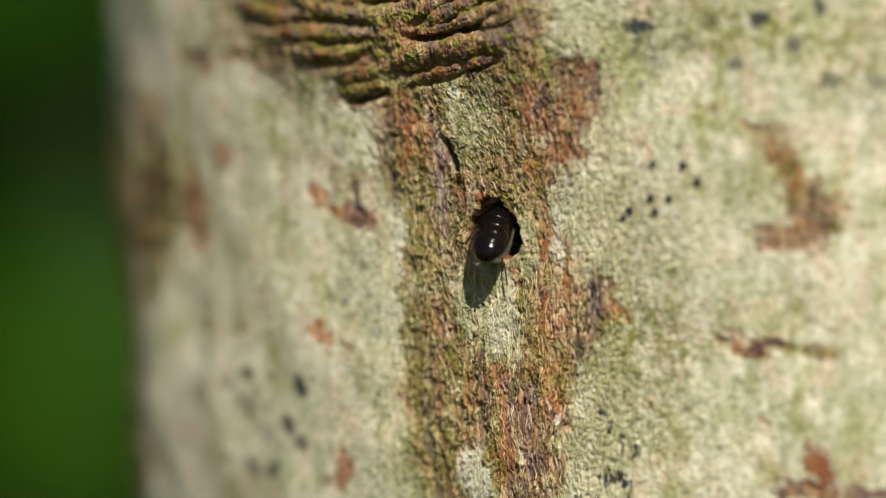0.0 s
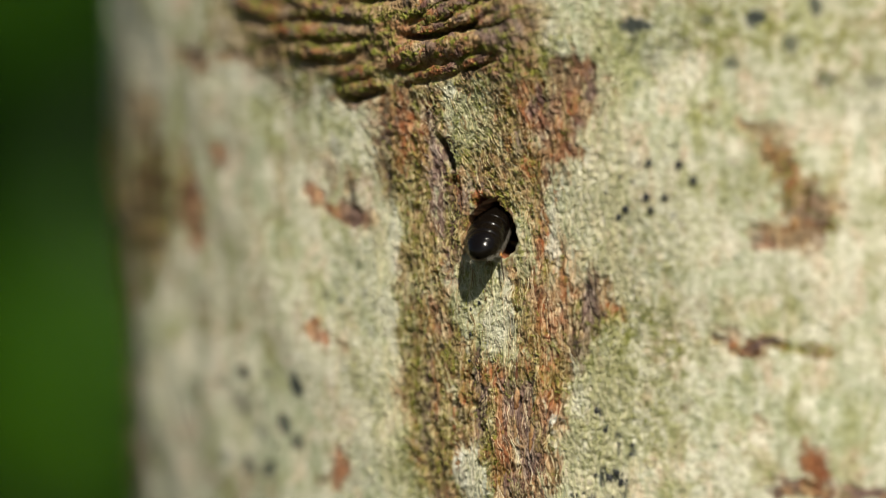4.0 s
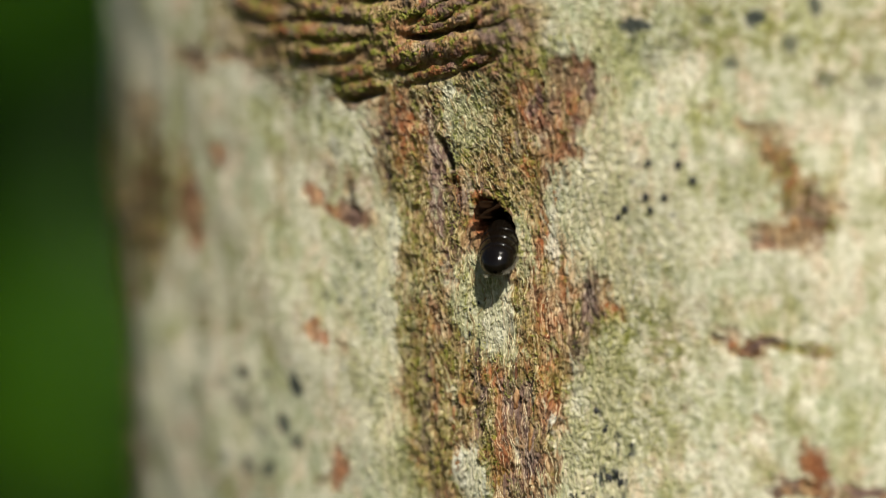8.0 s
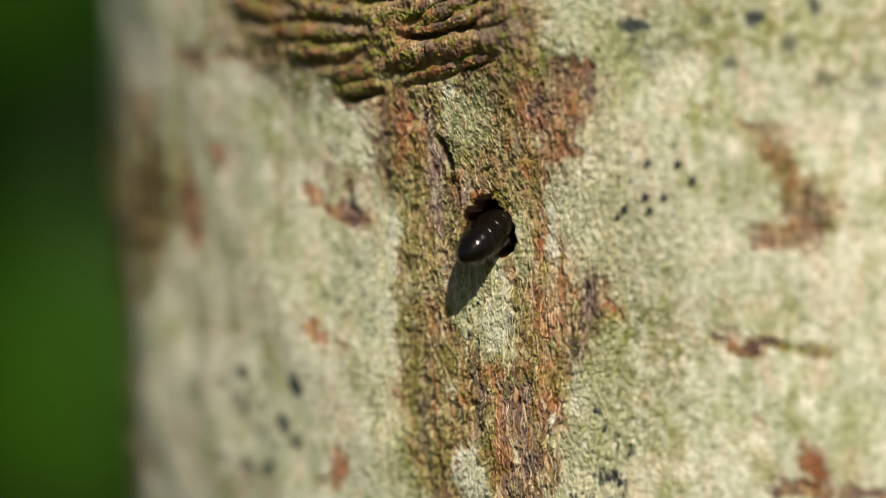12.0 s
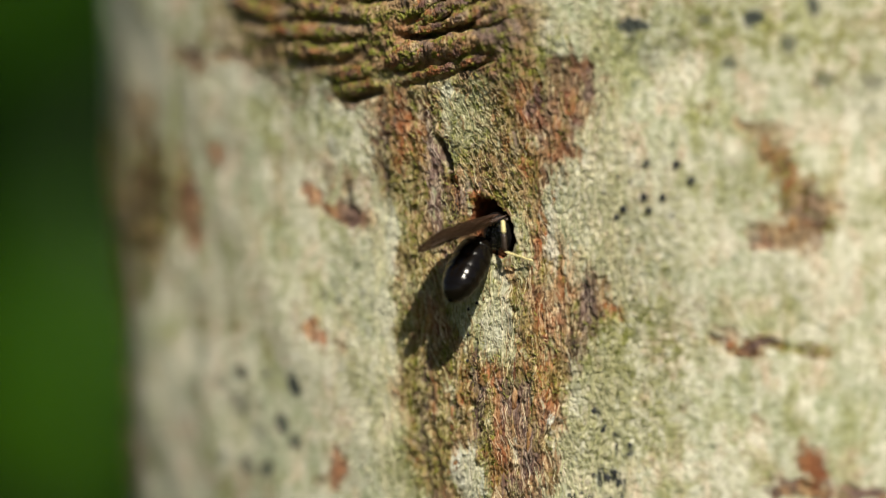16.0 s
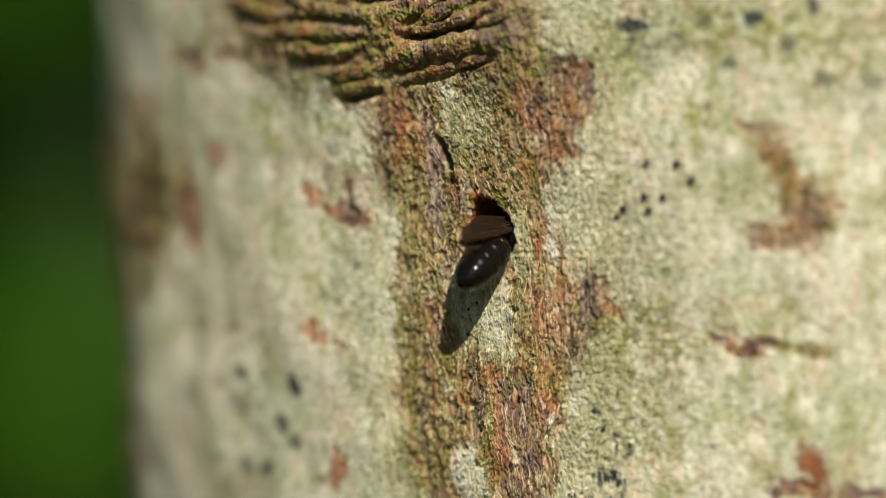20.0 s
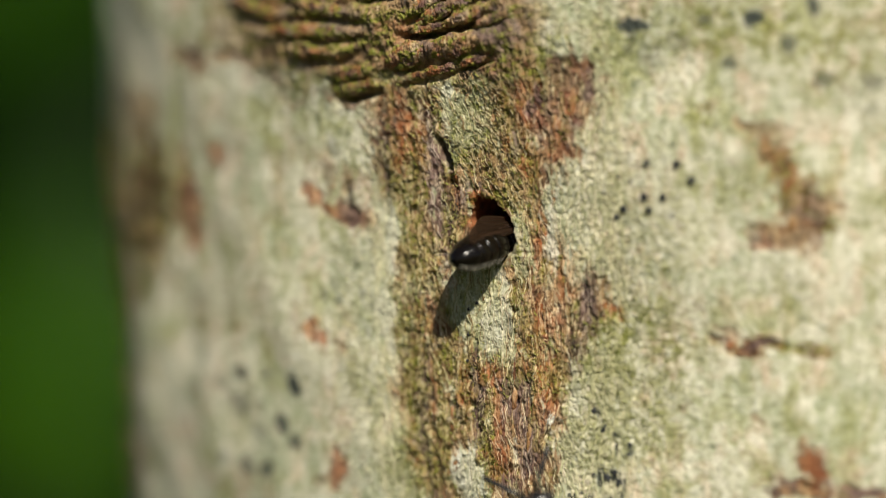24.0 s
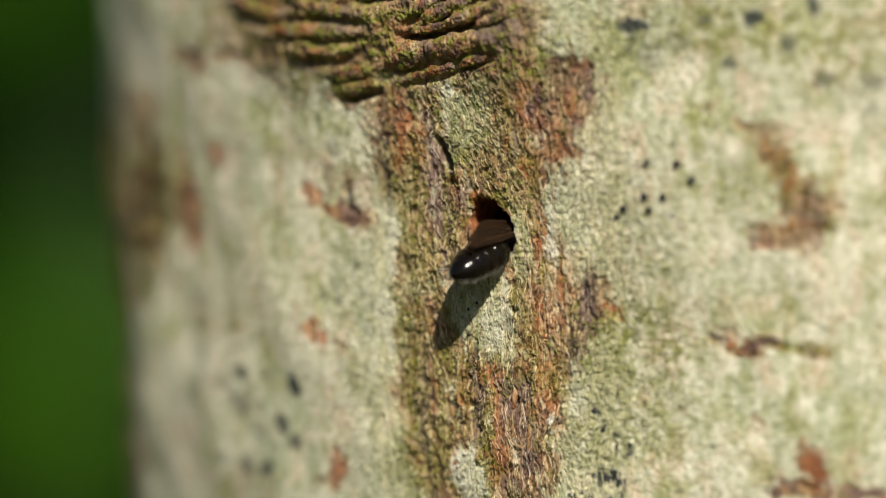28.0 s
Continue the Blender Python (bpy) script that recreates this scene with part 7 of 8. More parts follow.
        (14.8, pose(0.00101, 0.00152, 0.00154, 5.2, 22.1, -0.8)), (15, pose(0.00105, 0.00160, 0.00161, 9.1, 20.3, -4.6)),
        (15.3, pose(0.00106, 0.00141, 0.00147, 1.3, 20.8, -7.9)), (15.6, pose(0.00102, 0.00130, 0.00137, -3.6, 18.8, -9.7)),
        (15.8, pose(0.00097, 0.00128, 0.00133, -5.9, 16.0, -9.1)), (16, pose(0.00095, 0.00121, 0.00126, -9.0, 14.2, -10.1)),
        (16.2, pose(0.00095, 0.00112, 0.00116, -12.1, 13.7, -11.0)), (16.4, pose(0.00091, 0.00117, 0.00113, -17.1, 10.8, -8.6)),
        (16.6, pose(0.00090, 0.00108, 0.00106, -17.3, 13.0, -9.3)), (16.8, pose(0.00089, 0.00098, 0.00096, -18.1, 15.9, -10.4)),
        (17, pose(0.00088, 0.00093, 0.00088, -19.2, 18.0, -11.0)), (17.2, pose(0.00084, 0.00091, 0.00089, -13.5, 17.8, -8.5)),
        (17.4, pose(0.00079, 0.00094, 0.00093, -10.4, 16.0, -6.0)), (17.6, pose(0.00075, 0.00089, 0.00092, -6.0, 15.9, -5.1)),
        (17.8, pose(0.00070, 0.00095, 0.00098, -6.9, 11.4, -4.1)), (18, pose(0.00066, 0.00104, 0.00104, -4.1, 7.0, -1.3)),
        (18.2, pose(0.00058, 0.00094, 0.00103, 0.5, 10.1, -2.2)), (18.4, pose(0.00051, 0.00093, 0.00104, 1.0, 10.8, -1.8)),
        (18.6, pose(0.00044, 0.00090, 0.00104, -1.5, 12.7, -2.2)), (18.8, pose(0.00037, 0.00091, 0.00106, -2.8, 12.9, -0.7)),
        (19, pose(0.00030, 0.00095, 0.00111, -6.3, 18.2, 0.7)), (19.2, pose(-0.00059, 0.00245, 0.00070, -8.6, 26.5, -2.2)),
        (19.4, pose(-0.00063, 0.00244, 0.00069, -7.6, 38.0, -1.4)), (19.6, pose(-0.00066, 0.00243, 0.00068, -7.7, 48.5, -1.4)),
        (19.8, pose(-0.00065, 0.00242, 0.00057, -11.7, 47.6, -4.6)), (20, pose(-0.00060, 0.00243, 0.00066, -4.1, 48.2, -1.0)),
        (20.3, pose(-0.00058, 0.00243, 0.00067, -3.2, 49.0, -0.9)), (20.6, pose(-0.00056, 0.00242, 0.00072, 0.2, 50.3, 0.5)),
        (20.9, pose(-0.00056, 0.00242, 0.00070, -1.2, 50.7, -0.5)), (21.2, pose(-0.00057, 0.00242, 0.00067, -3.7, 50.7, -1.8)),
        (21.5, pose(-0.00058, 0.00242, 0.00062, -7.0, 50.8, -3.9)), (23.5, pose(-0.00057, 0.00246, 0.00111, 6.3, 49.4, 11.2)),
        (23.8, pose(-0.00057, 0.00243, 0.00117, 10.3, 49.2, 14.0)), (24.1, pose(-0.00055, 0.00242, 0.00119, 11.9, 49.6, 14.7)),
        (24.4, pose(-0.00054, 0.00242, 0.00119, 11.8, 49.9, 14.6)), (24.7, pose(-0.00056, 0.00242, 0.00116, 9.9, 49.8, 13.9)),
        (25, pose(-0.00049, 0.00242, 0.00120, 12.6, 51.7, 13.6)), (25.3, pose(-0.00047, 0.00240, 0.00121, 13.8, 51.8, 14.1)),
        (25.6, pose(-0.00050, 0.00241, 0.00121, 13.1, 51.0, 14.3)), (25.9, pose(-0.00054, 0.00243, 0.00117, 10.2, 50.1, 13.4)),
        (26.2, pose(-0.00056, 0.00243, 0.00117, 10.3, 49.6, 14.0)), (26.5, pose(-0.00049, 0.00241, 0.00122, 14.2, 50.8, 14.7)),
        (26.8, pose(-0.00049, 0.00240, 0.00125, 16.5, 50.5, 16.3)), (27.1, pose(-0.00047, 0.00240, 0.00125, 16.5, 50.8, 15.8)),
        (27.4, pose(-0.00062, 0.00245, 0.00111, 6.3, 48.3, 12.7)), (27.7, pose(-0.00072, 0.00247, 0.00104, 1.0, 46.5, 12.1)),
        (28, pose(-0.00057, 0.00246, 0.00113, 7.2, 49.2, 11.8)),
    ])
    walk(bee_parts["leg"], [
        (0, pose(-0.00010, -0.00018, 0.00006, -0.8, 0.2, -0.3)), (0.2, pose(-0.00008, -0.00021, 0.00006, 0.1, -0.6, 1.0)),
        (0.4, pose(-0.00009, -0.00020, 0.00006, 0.8, -1.2, 1.9)), (0.6, pose(-0.00013, -0.00014, 0.00006, -0.9, -0.4, 0.6)),
        (0.8, pose(-0.00024, 0.00004, 0.00002, -1.9, 0.0, -0.0)), (1, pose(-0.00017, -0.00009, 0.00005, 0.0, -0.0, 0.0)),
        (1.2, pose(-0.00010, -0.00021, 0.00008, -0.3, -1.1, 1.8)), (1.4, pose(-0.00006, -0.00029, 0.00011, -1.4, -0.5, 0.9)),
        (1.6, pose(-0.00004, -0.00032, 0.00012, -1.9, -0.8, 1.4)), (1.8, pose(-0.00006, -0.00030, 0.00011, -0.9, -0.9, 1.5)),
        (2, pose(-0.00006, -0.00030, 0.00011, -0.2, -1.3, 2.2)), (2.2, pose(-0.00000, -0.00040, 0.00012, 2.2, -1.3, 2.0)),
        (2.5, pose(-0.00005, -0.00033, 0.00010, 2.9, -1.9, 2.7)), (2.8, pose(-0.00005, -0.00035, 0.00013, -0.1, -1.4, 2.4)),
        (3.1, pose(-0.00007, -0.00032, 0.00012, 0.9, -1.7, 2.7)), (3.5, pose(-0.00002, -0.00042, 0.00016, -0.1, -0.9, 1.5)),
        (5.5, pose(-0.00049, 0.00050, 0.00175, 5.4, -0.7, 0.9)), (5.8, pose(-0.00049, 0.00041, 0.00169, 6.2, -1.3, 1.7)),
        (6, pose(-0.00054, 0.00043, 0.00164, 6.4, -1.8, 2.3)), (6.2, pose(-0.00053, 0.00042, 0.00160, 6.4, -1.6, 2.1)),
        (6.4, pose(-0.00075, 0.00064, 0.00152, 7.9, -2.6, 3.2)), (6.6, pose(-0.00056, 0.00032, 0.00100, 7.8, -3.3, 4.0)),
        (6.8, pose(-0.00027, -0.00006, 0.00050, 7.0, -1.7, 2.2)), (7, pose(-0.00020, -0.00017, 0.00052, 5.4, -0.9, 1.2)),
        (7.2, pose(-0.00015, -0.00028, 0.00069, 4.5, -0.3, 0.5)), (7.4, pose(-0.00011, -0.00036, 0.00087, 2.8, -0.4, 0.6)),
        (7.6, pose(-0.00002, -0.00050, 0.00099, 2.2, 0.8, -1.1)), (7.8, pose(-0.00003, -0.00051, 0.00101, 2.9, 0.4, -0.6)),
        (8, pose(-0.00005, -0.00041, 0.00105, -0.8, 0.5, -0.9)), (8.2, pose(-0.00006, -0.00042, 0.00106, 0.3, 0.4, -0.7)),
        (8.4, pose(-0.00023, -0.00048, 0.00096, 1.6, -1.0, 1.6)), (8.6, pose(-0.00053, -0.00032, 0.00080, 2.4, -2.0, 3.0)),
        (8.8, pose(-0.00057, -0.00028, 0.00077, 2.4, -2.7, 4.0)), (9, pose(-0.00058, -0.00028, 0.00074, 2.3, -3.2, 4.8)),
        (9.2, pose(-0.00055, -0.00033, 0.00073, 2.7, -3.0, 4.4)), (9.4, pose(-0.00161, 0.00142, 0.00072, 2.0, -2.6, 3.9)),
        (9.6, pose(-0.00268, 0.00314, 0.00075, -2.3, -3.0, 5.5)), (9.9, pose(-0.00268, 0.00314, 0.00074, -2.4, -3.1, 5.5)),
        (10.2, pose(-0.00269, 0.00303, 0.00077, -1.8, -3.6, 6.4)), (10.5, pose(-0.00263, 0.00306, 0.00085, -0.9, -3.2, 5.4)),
        (10.8, pose(-0.00252, 0.00305, 0.00085, -1.6, -2.5, 4.4)), (11, pose(-0.00243, 0.00298, 0.00089, -1.7, -2.2, 3.9)),
        (11.2, pose(-0.00389, 0.00330, 0.00024, 3.6, -8.4, 11.8)), (11.4, pose(-0.00392, 0.00333, 0.00024, 3.6, -8.4, 11.8)),
        (11.7, pose(-0.00373, 0.00327, 0.00014, 0.2, -7.0, 11.2)), (12, pose(-0.00354, 0.00320, 0.00027, 0.8, -6.3, 10.0)),
        (12.3, pose(-0.00332, 0.00321, 0.00024, -2.0, -4.6, 8.2)), (12.5, pose(-0.00385, 0.00352, 0.00025, 1.9, -6.8, 10.3)),
        (14.5, pose(-0.00392, 0.00515, -0.00028, -6.3, -5.5, 11.7)), (14.8, pose(-0.00260, 0.00514, 0.00094, -6.3, -3.6, 7.6)),
        (15, pose(-0.00276, 0.00531, 0.00072, -8.1, -3.6, 8.3)), (15.3, pose(-0.00253, 0.00544, 0.00082, -7.7, -2.6, 6.0)),
        (15.6, pose(-0.00248, 0.00530, 0.00083, -7.0, -2.9, 6.4)), (15.8, pose(-0.00284, 0.00532, 0.00073, -6.3, -4.2, 8.9)),
        (16, pose(-0.00290, 0.00532, 0.00067, -5.9, -4.5, 9.3)), (16.2, pose(-0.00269, 0.00536, 0.00070, -5.4, -3.7, 7.5)),
        (16.4, pose(-0.00322, 0.00556, 0.00015, -8.3, -4.4, 10.3)), (16.6, pose(-0.00308, 0.00545, 0.00047, -4.8, -4.8, 9.6)),
        (16.8, pose(-0.00283, 0.00540, 0.00073, -1.8, -4.5, 8.0)), (17, pose(-0.00269, 0.00529, 0.00088, 0.5, -4.7, 7.6)),
        (17.2, pose(-0.00254, 0.00506, 0.00114, 2.8, -4.8, 7.1)), (17.4, pose(-0.00264, 0.00501, 0.00103, 1.8, -5.2, 8.0)),
        (17.6, pose(-0.00242, 0.00491, 0.00119, 3.0, -4.4, 6.5)), (17.8, pose(-0.00264, 0.00497, 0.00064, -2.6, -4.3, 7.9)),
        (18, pose(-0.00340, 0.00516, 0.00020, -4.6, -6.0, 11.7)), (18.2, pose(-0.00321, 0.00486, 0.00099, 2.5, -6.1, 9.0)),
        (18.4, pose(-0.00321, 0.00441, 0.00124, 4.6, -6.6, 9.1)), (18.6, pose(-0.00287, 0.00413, 0.00138, 4.2, -5.1, 7.2)),
        (18.8, pose(-0.00314, 0.00419, 0.00139, 4.5, -5.6, 7.7)), (19, pose(-0.00358, 0.00430, 0.00114, 2.2, -6.5, 9.7)),
        (19.2, pose(-0.00331, 0.00411, 0.00144, 3.5, -5.3, 7.6)), (19.4, pose(-0.00365, 0.00411, 0.00147, 4.1, -6.4, 8.9)),
        (19.6, pose(-0.00379, 0.00394, 0.00154, 4.5, -7.1, 9.7)), (19.8, pose(-0.00404, 0.00423, 0.00116, -1.6, -6.4, 11.2)),
        (20, pose(-0.00385, 0.00410, 0.00152, 0.1, -6.2, 10.0)), (20.3, pose(-0.00371, 0.00401, 0.00169, 1.6, -6.0, 9.3)),
        (20.6, pose(-0.00348, 0.00385, 0.00200, 4.8, -5.6, 7.6)), (20.9, pose(-0.00341, 0.00376, 0.00202, 4.7, -5.5, 7.6)),
        (21.2, pose(-0.00348, 0.00380, 0.00195, 3.9, -5.8, 8.2)), (21.5, pose(-0.00362, 0.00394, 0.00182, 2.6, -5.9, 8.7)),
        (23.5, pose(-0.00397, 0.00396, 0.00189, 4.5, -7.7, 10.5)), (23.8, pose(-0.00378, 0.00372, 0.00216, 7.5, -7.7, 9.5)),
        (24.1, pose(-0.00355, 0.00351, 0.00233, 8.9, -7.3, 8.5)), (24.4, pose(-0.00344, 0.00341, 0.00238, 9.2, -7.0, 8.2)),
        (24.7, pose(-0.00375, 0.00375, 0.00226, 8.3, -7.3, 8.7)), (25, pose(-0.00316, 0.00340, 0.00256, 10.1, -5.2, 5.9)),
        (25.3, pose(-0.00306, 0.00328, 0.00263, 10.7, -5.0, 5.5)), (25.6, pose(-0.00313, 0.00320, 0.00257, 10.2, -5.8, 6.6)),
        (25.9, pose(-0.00359, 0.00359, 0.00234, 8.3, -6.9, 8.3)), (26.2, pose(-0.00375, 0.00366, 0.00229, 8.2, -7.5, 8.9)),
        (26.5, pose(-0.00334, 0.00344, 0.00257, 10.4, -5.9, 6.6)), (26.8, pose(-0.00333, 0.00336, 0.00266, 11.8, -6.0, 6.4)),
        (27.1, pose(-0.00320, 0.00326, 0.00273, 11.5, -5.7, 6.1)), (27.4, pose(-0.00406, 0.00370, 0.00207, 5.0, -8.8, 11.8)),
        (27.7, pose(-0.00482, 0.00403, 0.00155, 1.1, -10.4, 16.0)), (28, pose(-0.00387, 0.00372, 0.00227, 5.2, -7.9, 10.5)),
    ])
    walk(bee_parts["hind_leg"], [
        (0, pose(-0.00229, 0.00237, -0.00130, -2.0, 4.7, -8.0)), (0.2, pose(-0.00231, 0.00232, -0.00128, -1.0, 4.0, -6.6)),
        (0.4, pose(-0.00235, 0.00231, -0.00127, -0.1, 3.6, -5.7)), (0.6, pose(-0.00235, 0.00238, -0.00132, -2.0, 4.1, -7.1)),
        (0.8, pose(-0.00245, 0.00256, -0.00140, -3.1, 4.4, -7.8)), (1, pose(-0.00237, 0.00247, -0.00128, -1.1, 4.6, -7.6)),
        (1.2, pose(-0.00236, 0.00228, -0.00131, -1.3, 3.5, -5.8)), (1.4, pose(-0.00228, 0.00220, -0.00130, -2.4, 3.9, -6.8)),
        (1.6, pose(-0.00229, 0.00215, -0.00133, -2.9, 3.6, -6.3)), (1.8, pose(-0.00230, 0.00218, -0.00129, -1.9, 3.6, -6.2)),
        (2, pose(-0.00233, 0.00218, -0.00128, -1.1, 3.3, -5.4)), (2.2, pose(-0.00226, 0.00213, -0.00116, 1.2, 3.6, -5.4)),
        (2.5, pose(-0.00234, 0.00219, -0.00116, 2.0, 3.1, -4.6)), (2.8, pose(-0.00232, 0.00212, -0.00126, -1.0, 3.2, -5.2)),
        (3.1, pose(-0.00235, 0.00217, -0.00123, -0.0, 3.1, -4.9)), (3.5, pose(-0.00226, 0.00209, -0.00121, -1.1, 3.7, -6.2)),
        (5.5, pose(-0.00268, 0.00206, -0.00047, 4.3, 4.6, -6.2)), (5.8, pose(-0.00270, 0.00201, -0.00047, 5.2, 4.1, -5.4)),
        (6, pose(-0.00275, 0.00204, -0.00049, 5.4, 3.7, -4.7)), (6.2, pose(-0.00275, 0.00207, -0.00048, 5.5, 3.9, -5.0)),
        (6.4, pose(-0.00298, 0.00232, -0.00051, 7.1, 3.0, -3.7)), (6.6, pose(-0.00303, 0.00230, -0.00055, 7.0, 2.3, -2.9)),
        (6.8, pose(-0.00292, 0.00233, -0.00050, 6.1, 3.8, -4.8)), (7, pose(-0.00281, 0.00224, -0.00051, 4.4, 4.4, -6.0)),
        (7.2, pose(-0.00273, 0.00215, -0.00035, 3.4, 4.9, -6.8)), (7.4, pose(-0.00269, 0.00204, -0.00025, 1.7, 4.6, -6.8)),
        (7.6, pose(-0.00255, 0.00196, -0.00010, 1.0, 5.6, -8.6)), (7.8, pose(-0.00256, 0.00194, -0.00008, 1.7, 5.4, -8.0)),
        (8, pose(-0.00258, 0.00199, -0.00018, -2.0, 5.0, -8.6)), (8.2, pose(-0.00258, 0.00200, -0.00013, -0.9, 5.1, -8.3)),
        (8.4, pose(-0.00270, 0.00191, -0.00038, 0.6, 3.8, -5.9)), (8.6, pose(-0.00292, 0.00208, -0.00066, 1.5, 3.0, -4.4)),
        (8.8, pose(-0.00298, 0.00207, -0.00073, 1.6, 2.3, -3.4)), (9, pose(-0.00301, 0.00204, -0.00078, 1.5, 1.8, -2.6)),
        (9.2, pose(-0.00297, 0.00201, -0.00076, 1.9, 2.0, -3.0)), (9.4, pose(-0.00296, 0.00203, -0.00079, 1.2, 2.3, -3.5)),
        (9.6, pose(-0.00291, 0.00189, -0.00067, -3.0, 1.3, -2.3)), (9.9, pose(-0.00291, 0.00189, -0.00067, -3.1, 1.3, -2.3)),
        (10.2, pose(-0.00290, 0.00179, -0.00066, -2.4, 0.8, -1.3)), (10.5, pose(-0.00287, 0.00184, -0.00060, -1.6, 1.3, -2.2)),
        (10.8, pose(-0.00279, 0.00182, -0.00058, -2.4, 1.9, -3.4)), (11, pose(-0.00272, 0.00175, -0.00054, -2.5, 2.2, -3.9)),
        (11.2, pose(-0.00387, 0.00221, -0.00132, 3.5, -3.2, 4.5)), (11.4, pose(-0.00390, 0.00224, -0.00133, 3.5, -3.3, 4.5)),
        (11.7, pose(-0.00375, 0.00209, -0.00135, 0.0, -2.3, 3.6)), (12, pose(-0.00361, 0.00203, -0.00123, 0.5, -1.6, 2.5)),
        (12.3, pose(-0.00346, 0.00196, -0.00120, -2.5, -0.3, 0.5)), (12.5, pose(-0.00390, 0.00238, -0.00128, 1.7, -1.9, 2.9)),
        (14.5, pose(-0.00088, -0.00002, -0.00047, -6.6, -1.7, 3.6)), (14.8, pose(0.00005, -0.00024, 0.00069, -6.9, 0.2, -0.4)),
        (15, pose(-0.00006, -0.00005, 0.00065, -8.7, -0.1, 0.1)), (15.3, pose(-0.00003, -0.00002, 0.00068, -8.4, 0.9, -2.1)),
        (15.6, pose(0.00005, -0.00013, 0.00062, -7.7, 0.8, -1.7)), (15.8, pose(-0.00006, 0.00000, 0.00049, -6.8, -0.4, 0.8)),
        (16, pose(-0.00009, 0.00003, 0.00041, -6.3, -0.6, 1.3)), (16.2, pose(-0.00005, -0.00002, 0.00036, -6.0, 0.3, -0.5)),
        (16.4, pose(-0.00033, 0.00030, 0.00013, -8.8, -0.9, 2.1)), (16.6, pose(-0.00023, 0.00017, 0.00012, -5.3, -0.8, 1.6)),
        (16.8, pose(-0.00011, 0.00009, 0.00006, -2.3, -0.1, 0.2)), (17, pose(0.00000, 0.00000, 0.00000, 0.0, -0.0, 0.0)),
        (17.2, pose(0.00013, -0.00021, 0.00004, 2.3, 0.2, -0.3)), (17.4, pose(0.00012, -0.00023, 0.00004, 1.4, -0.4, 0.5)),
        (17.6, pose(0.00018, -0.00038, 0.00005, 2.4, 0.6, -0.9)), (17.8, pose(0.00006, -0.00036, 0.00005, -3.1, -0.1, 0.1)),
        (18, pose(-0.00035, -0.00000, -0.00014, -4.9, -1.9, 3.7)), (18.2, pose(-0.00035, -0.00032, -0.00004, 2.1, -1.1, 1.6)),
        (18.4, pose(-0.00031, -0.00071, 0.00003, 4.3, -1.4, 1.9)), (18.6, pose(-0.00018, -0.00110, 0.00016, 3.7, 0.0, -0.1)),
        (18.8, pose(-0.00630, 0.00595, -0.00114, 3.8, -1.2, 1.6)), (19, pose(-0.00630, 0.00595, -0.00114, 3.8, -1.2, 1.6)),
        (19.2, pose(-0.00630, 0.00595, -0.00114, 3.8, -1.2, 1.6)), (19.4, pose(-0.00630, 0.00595, -0.00114, 3.8, -1.2, 1.6)),
        (19.6, pose(-0.00644, 0.00576, -0.00108, 4.2, -1.8, 2.5)), (19.8, pose(-0.00668, 0.00572, -0.00166, -1.9, -2.0, 3.4)),
        (20, pose(-0.00649, 0.00571, -0.00123, -0.2, -1.5, 2.4)), (20.3, pose(-0.00636, 0.00572, -0.00100, 1.2, -1.2, 1.8)),
        (20.6, pose(-0.00613, 0.00577, -0.00055, 4.3, -0.3, 0.4)), (20.9, pose(-0.00605, 0.00567, -0.00053, 4.2, -0.3, 0.4)),
        (21.2, pose(-0.00613, 0.00565, -0.00065, 3.5, -0.6, 0.9)), (21.5, pose(-0.00626, 0.00572, -0.00082, 2.2, -0.9, 1.3)),
        (23.5, pose(-0.00661, 0.00575, -0.00075, 4.3, -2.4, 3.3)), (23.8, pose(-0.00642, 0.00566, -0.00037, 7.3, -2.1, 2.6)),
        (24.1, pose(-0.00619, 0.00555, -0.00012, 8.6, -1.5, 1.7)), (24.4, pose(-0.00609, 0.00547, -0.00005, 8.8, -1.2, 1.4)),
        (24.7, pose(-0.00639, 0.00576, -0.00022, 8.0, -1.6, 1.9)), (25, pose(-0.00580, 0.00559, 0.00025, 9.5, 0.7, -0.8)),
        (25.3, pose(-0.00570, 0.00551, 0.00035, 10.1, 1.0, -1.1)), (25.6, pose(-0.00578, 0.00537, 0.00023, 9.7, 0.1, -0.1)),
        (25.9, pose(-0.00623, 0.00562, -0.00012, 7.9, -1.2, 1.4)), (26.2, pose(-0.00639, 0.00566, -0.00019, 8.0, -1.8, 2.1)),
        (26.5, pose(-0.00599, 0.00561, 0.00024, 9.9, 0.0, -0.0)), (26.8, pose(-0.00598, 0.00559, 0.00038, 11.3, 0.1, -0.1)),
        (27.1, pose(-0.00584, 0.00549, 0.00045, 11.0, 0.4, -0.4)), (27.4, pose(-0.00670, 0.00545, -0.00060, 4.9, -3.5, 4.7)),
        (27.7, pose(-0.00743, 0.00546, -0.00133, 1.3, -5.6, 8.4)), (28, pose(-0.00651, 0.00553, -0.00035, 5.0, -2.5, 3.4)),
    ])
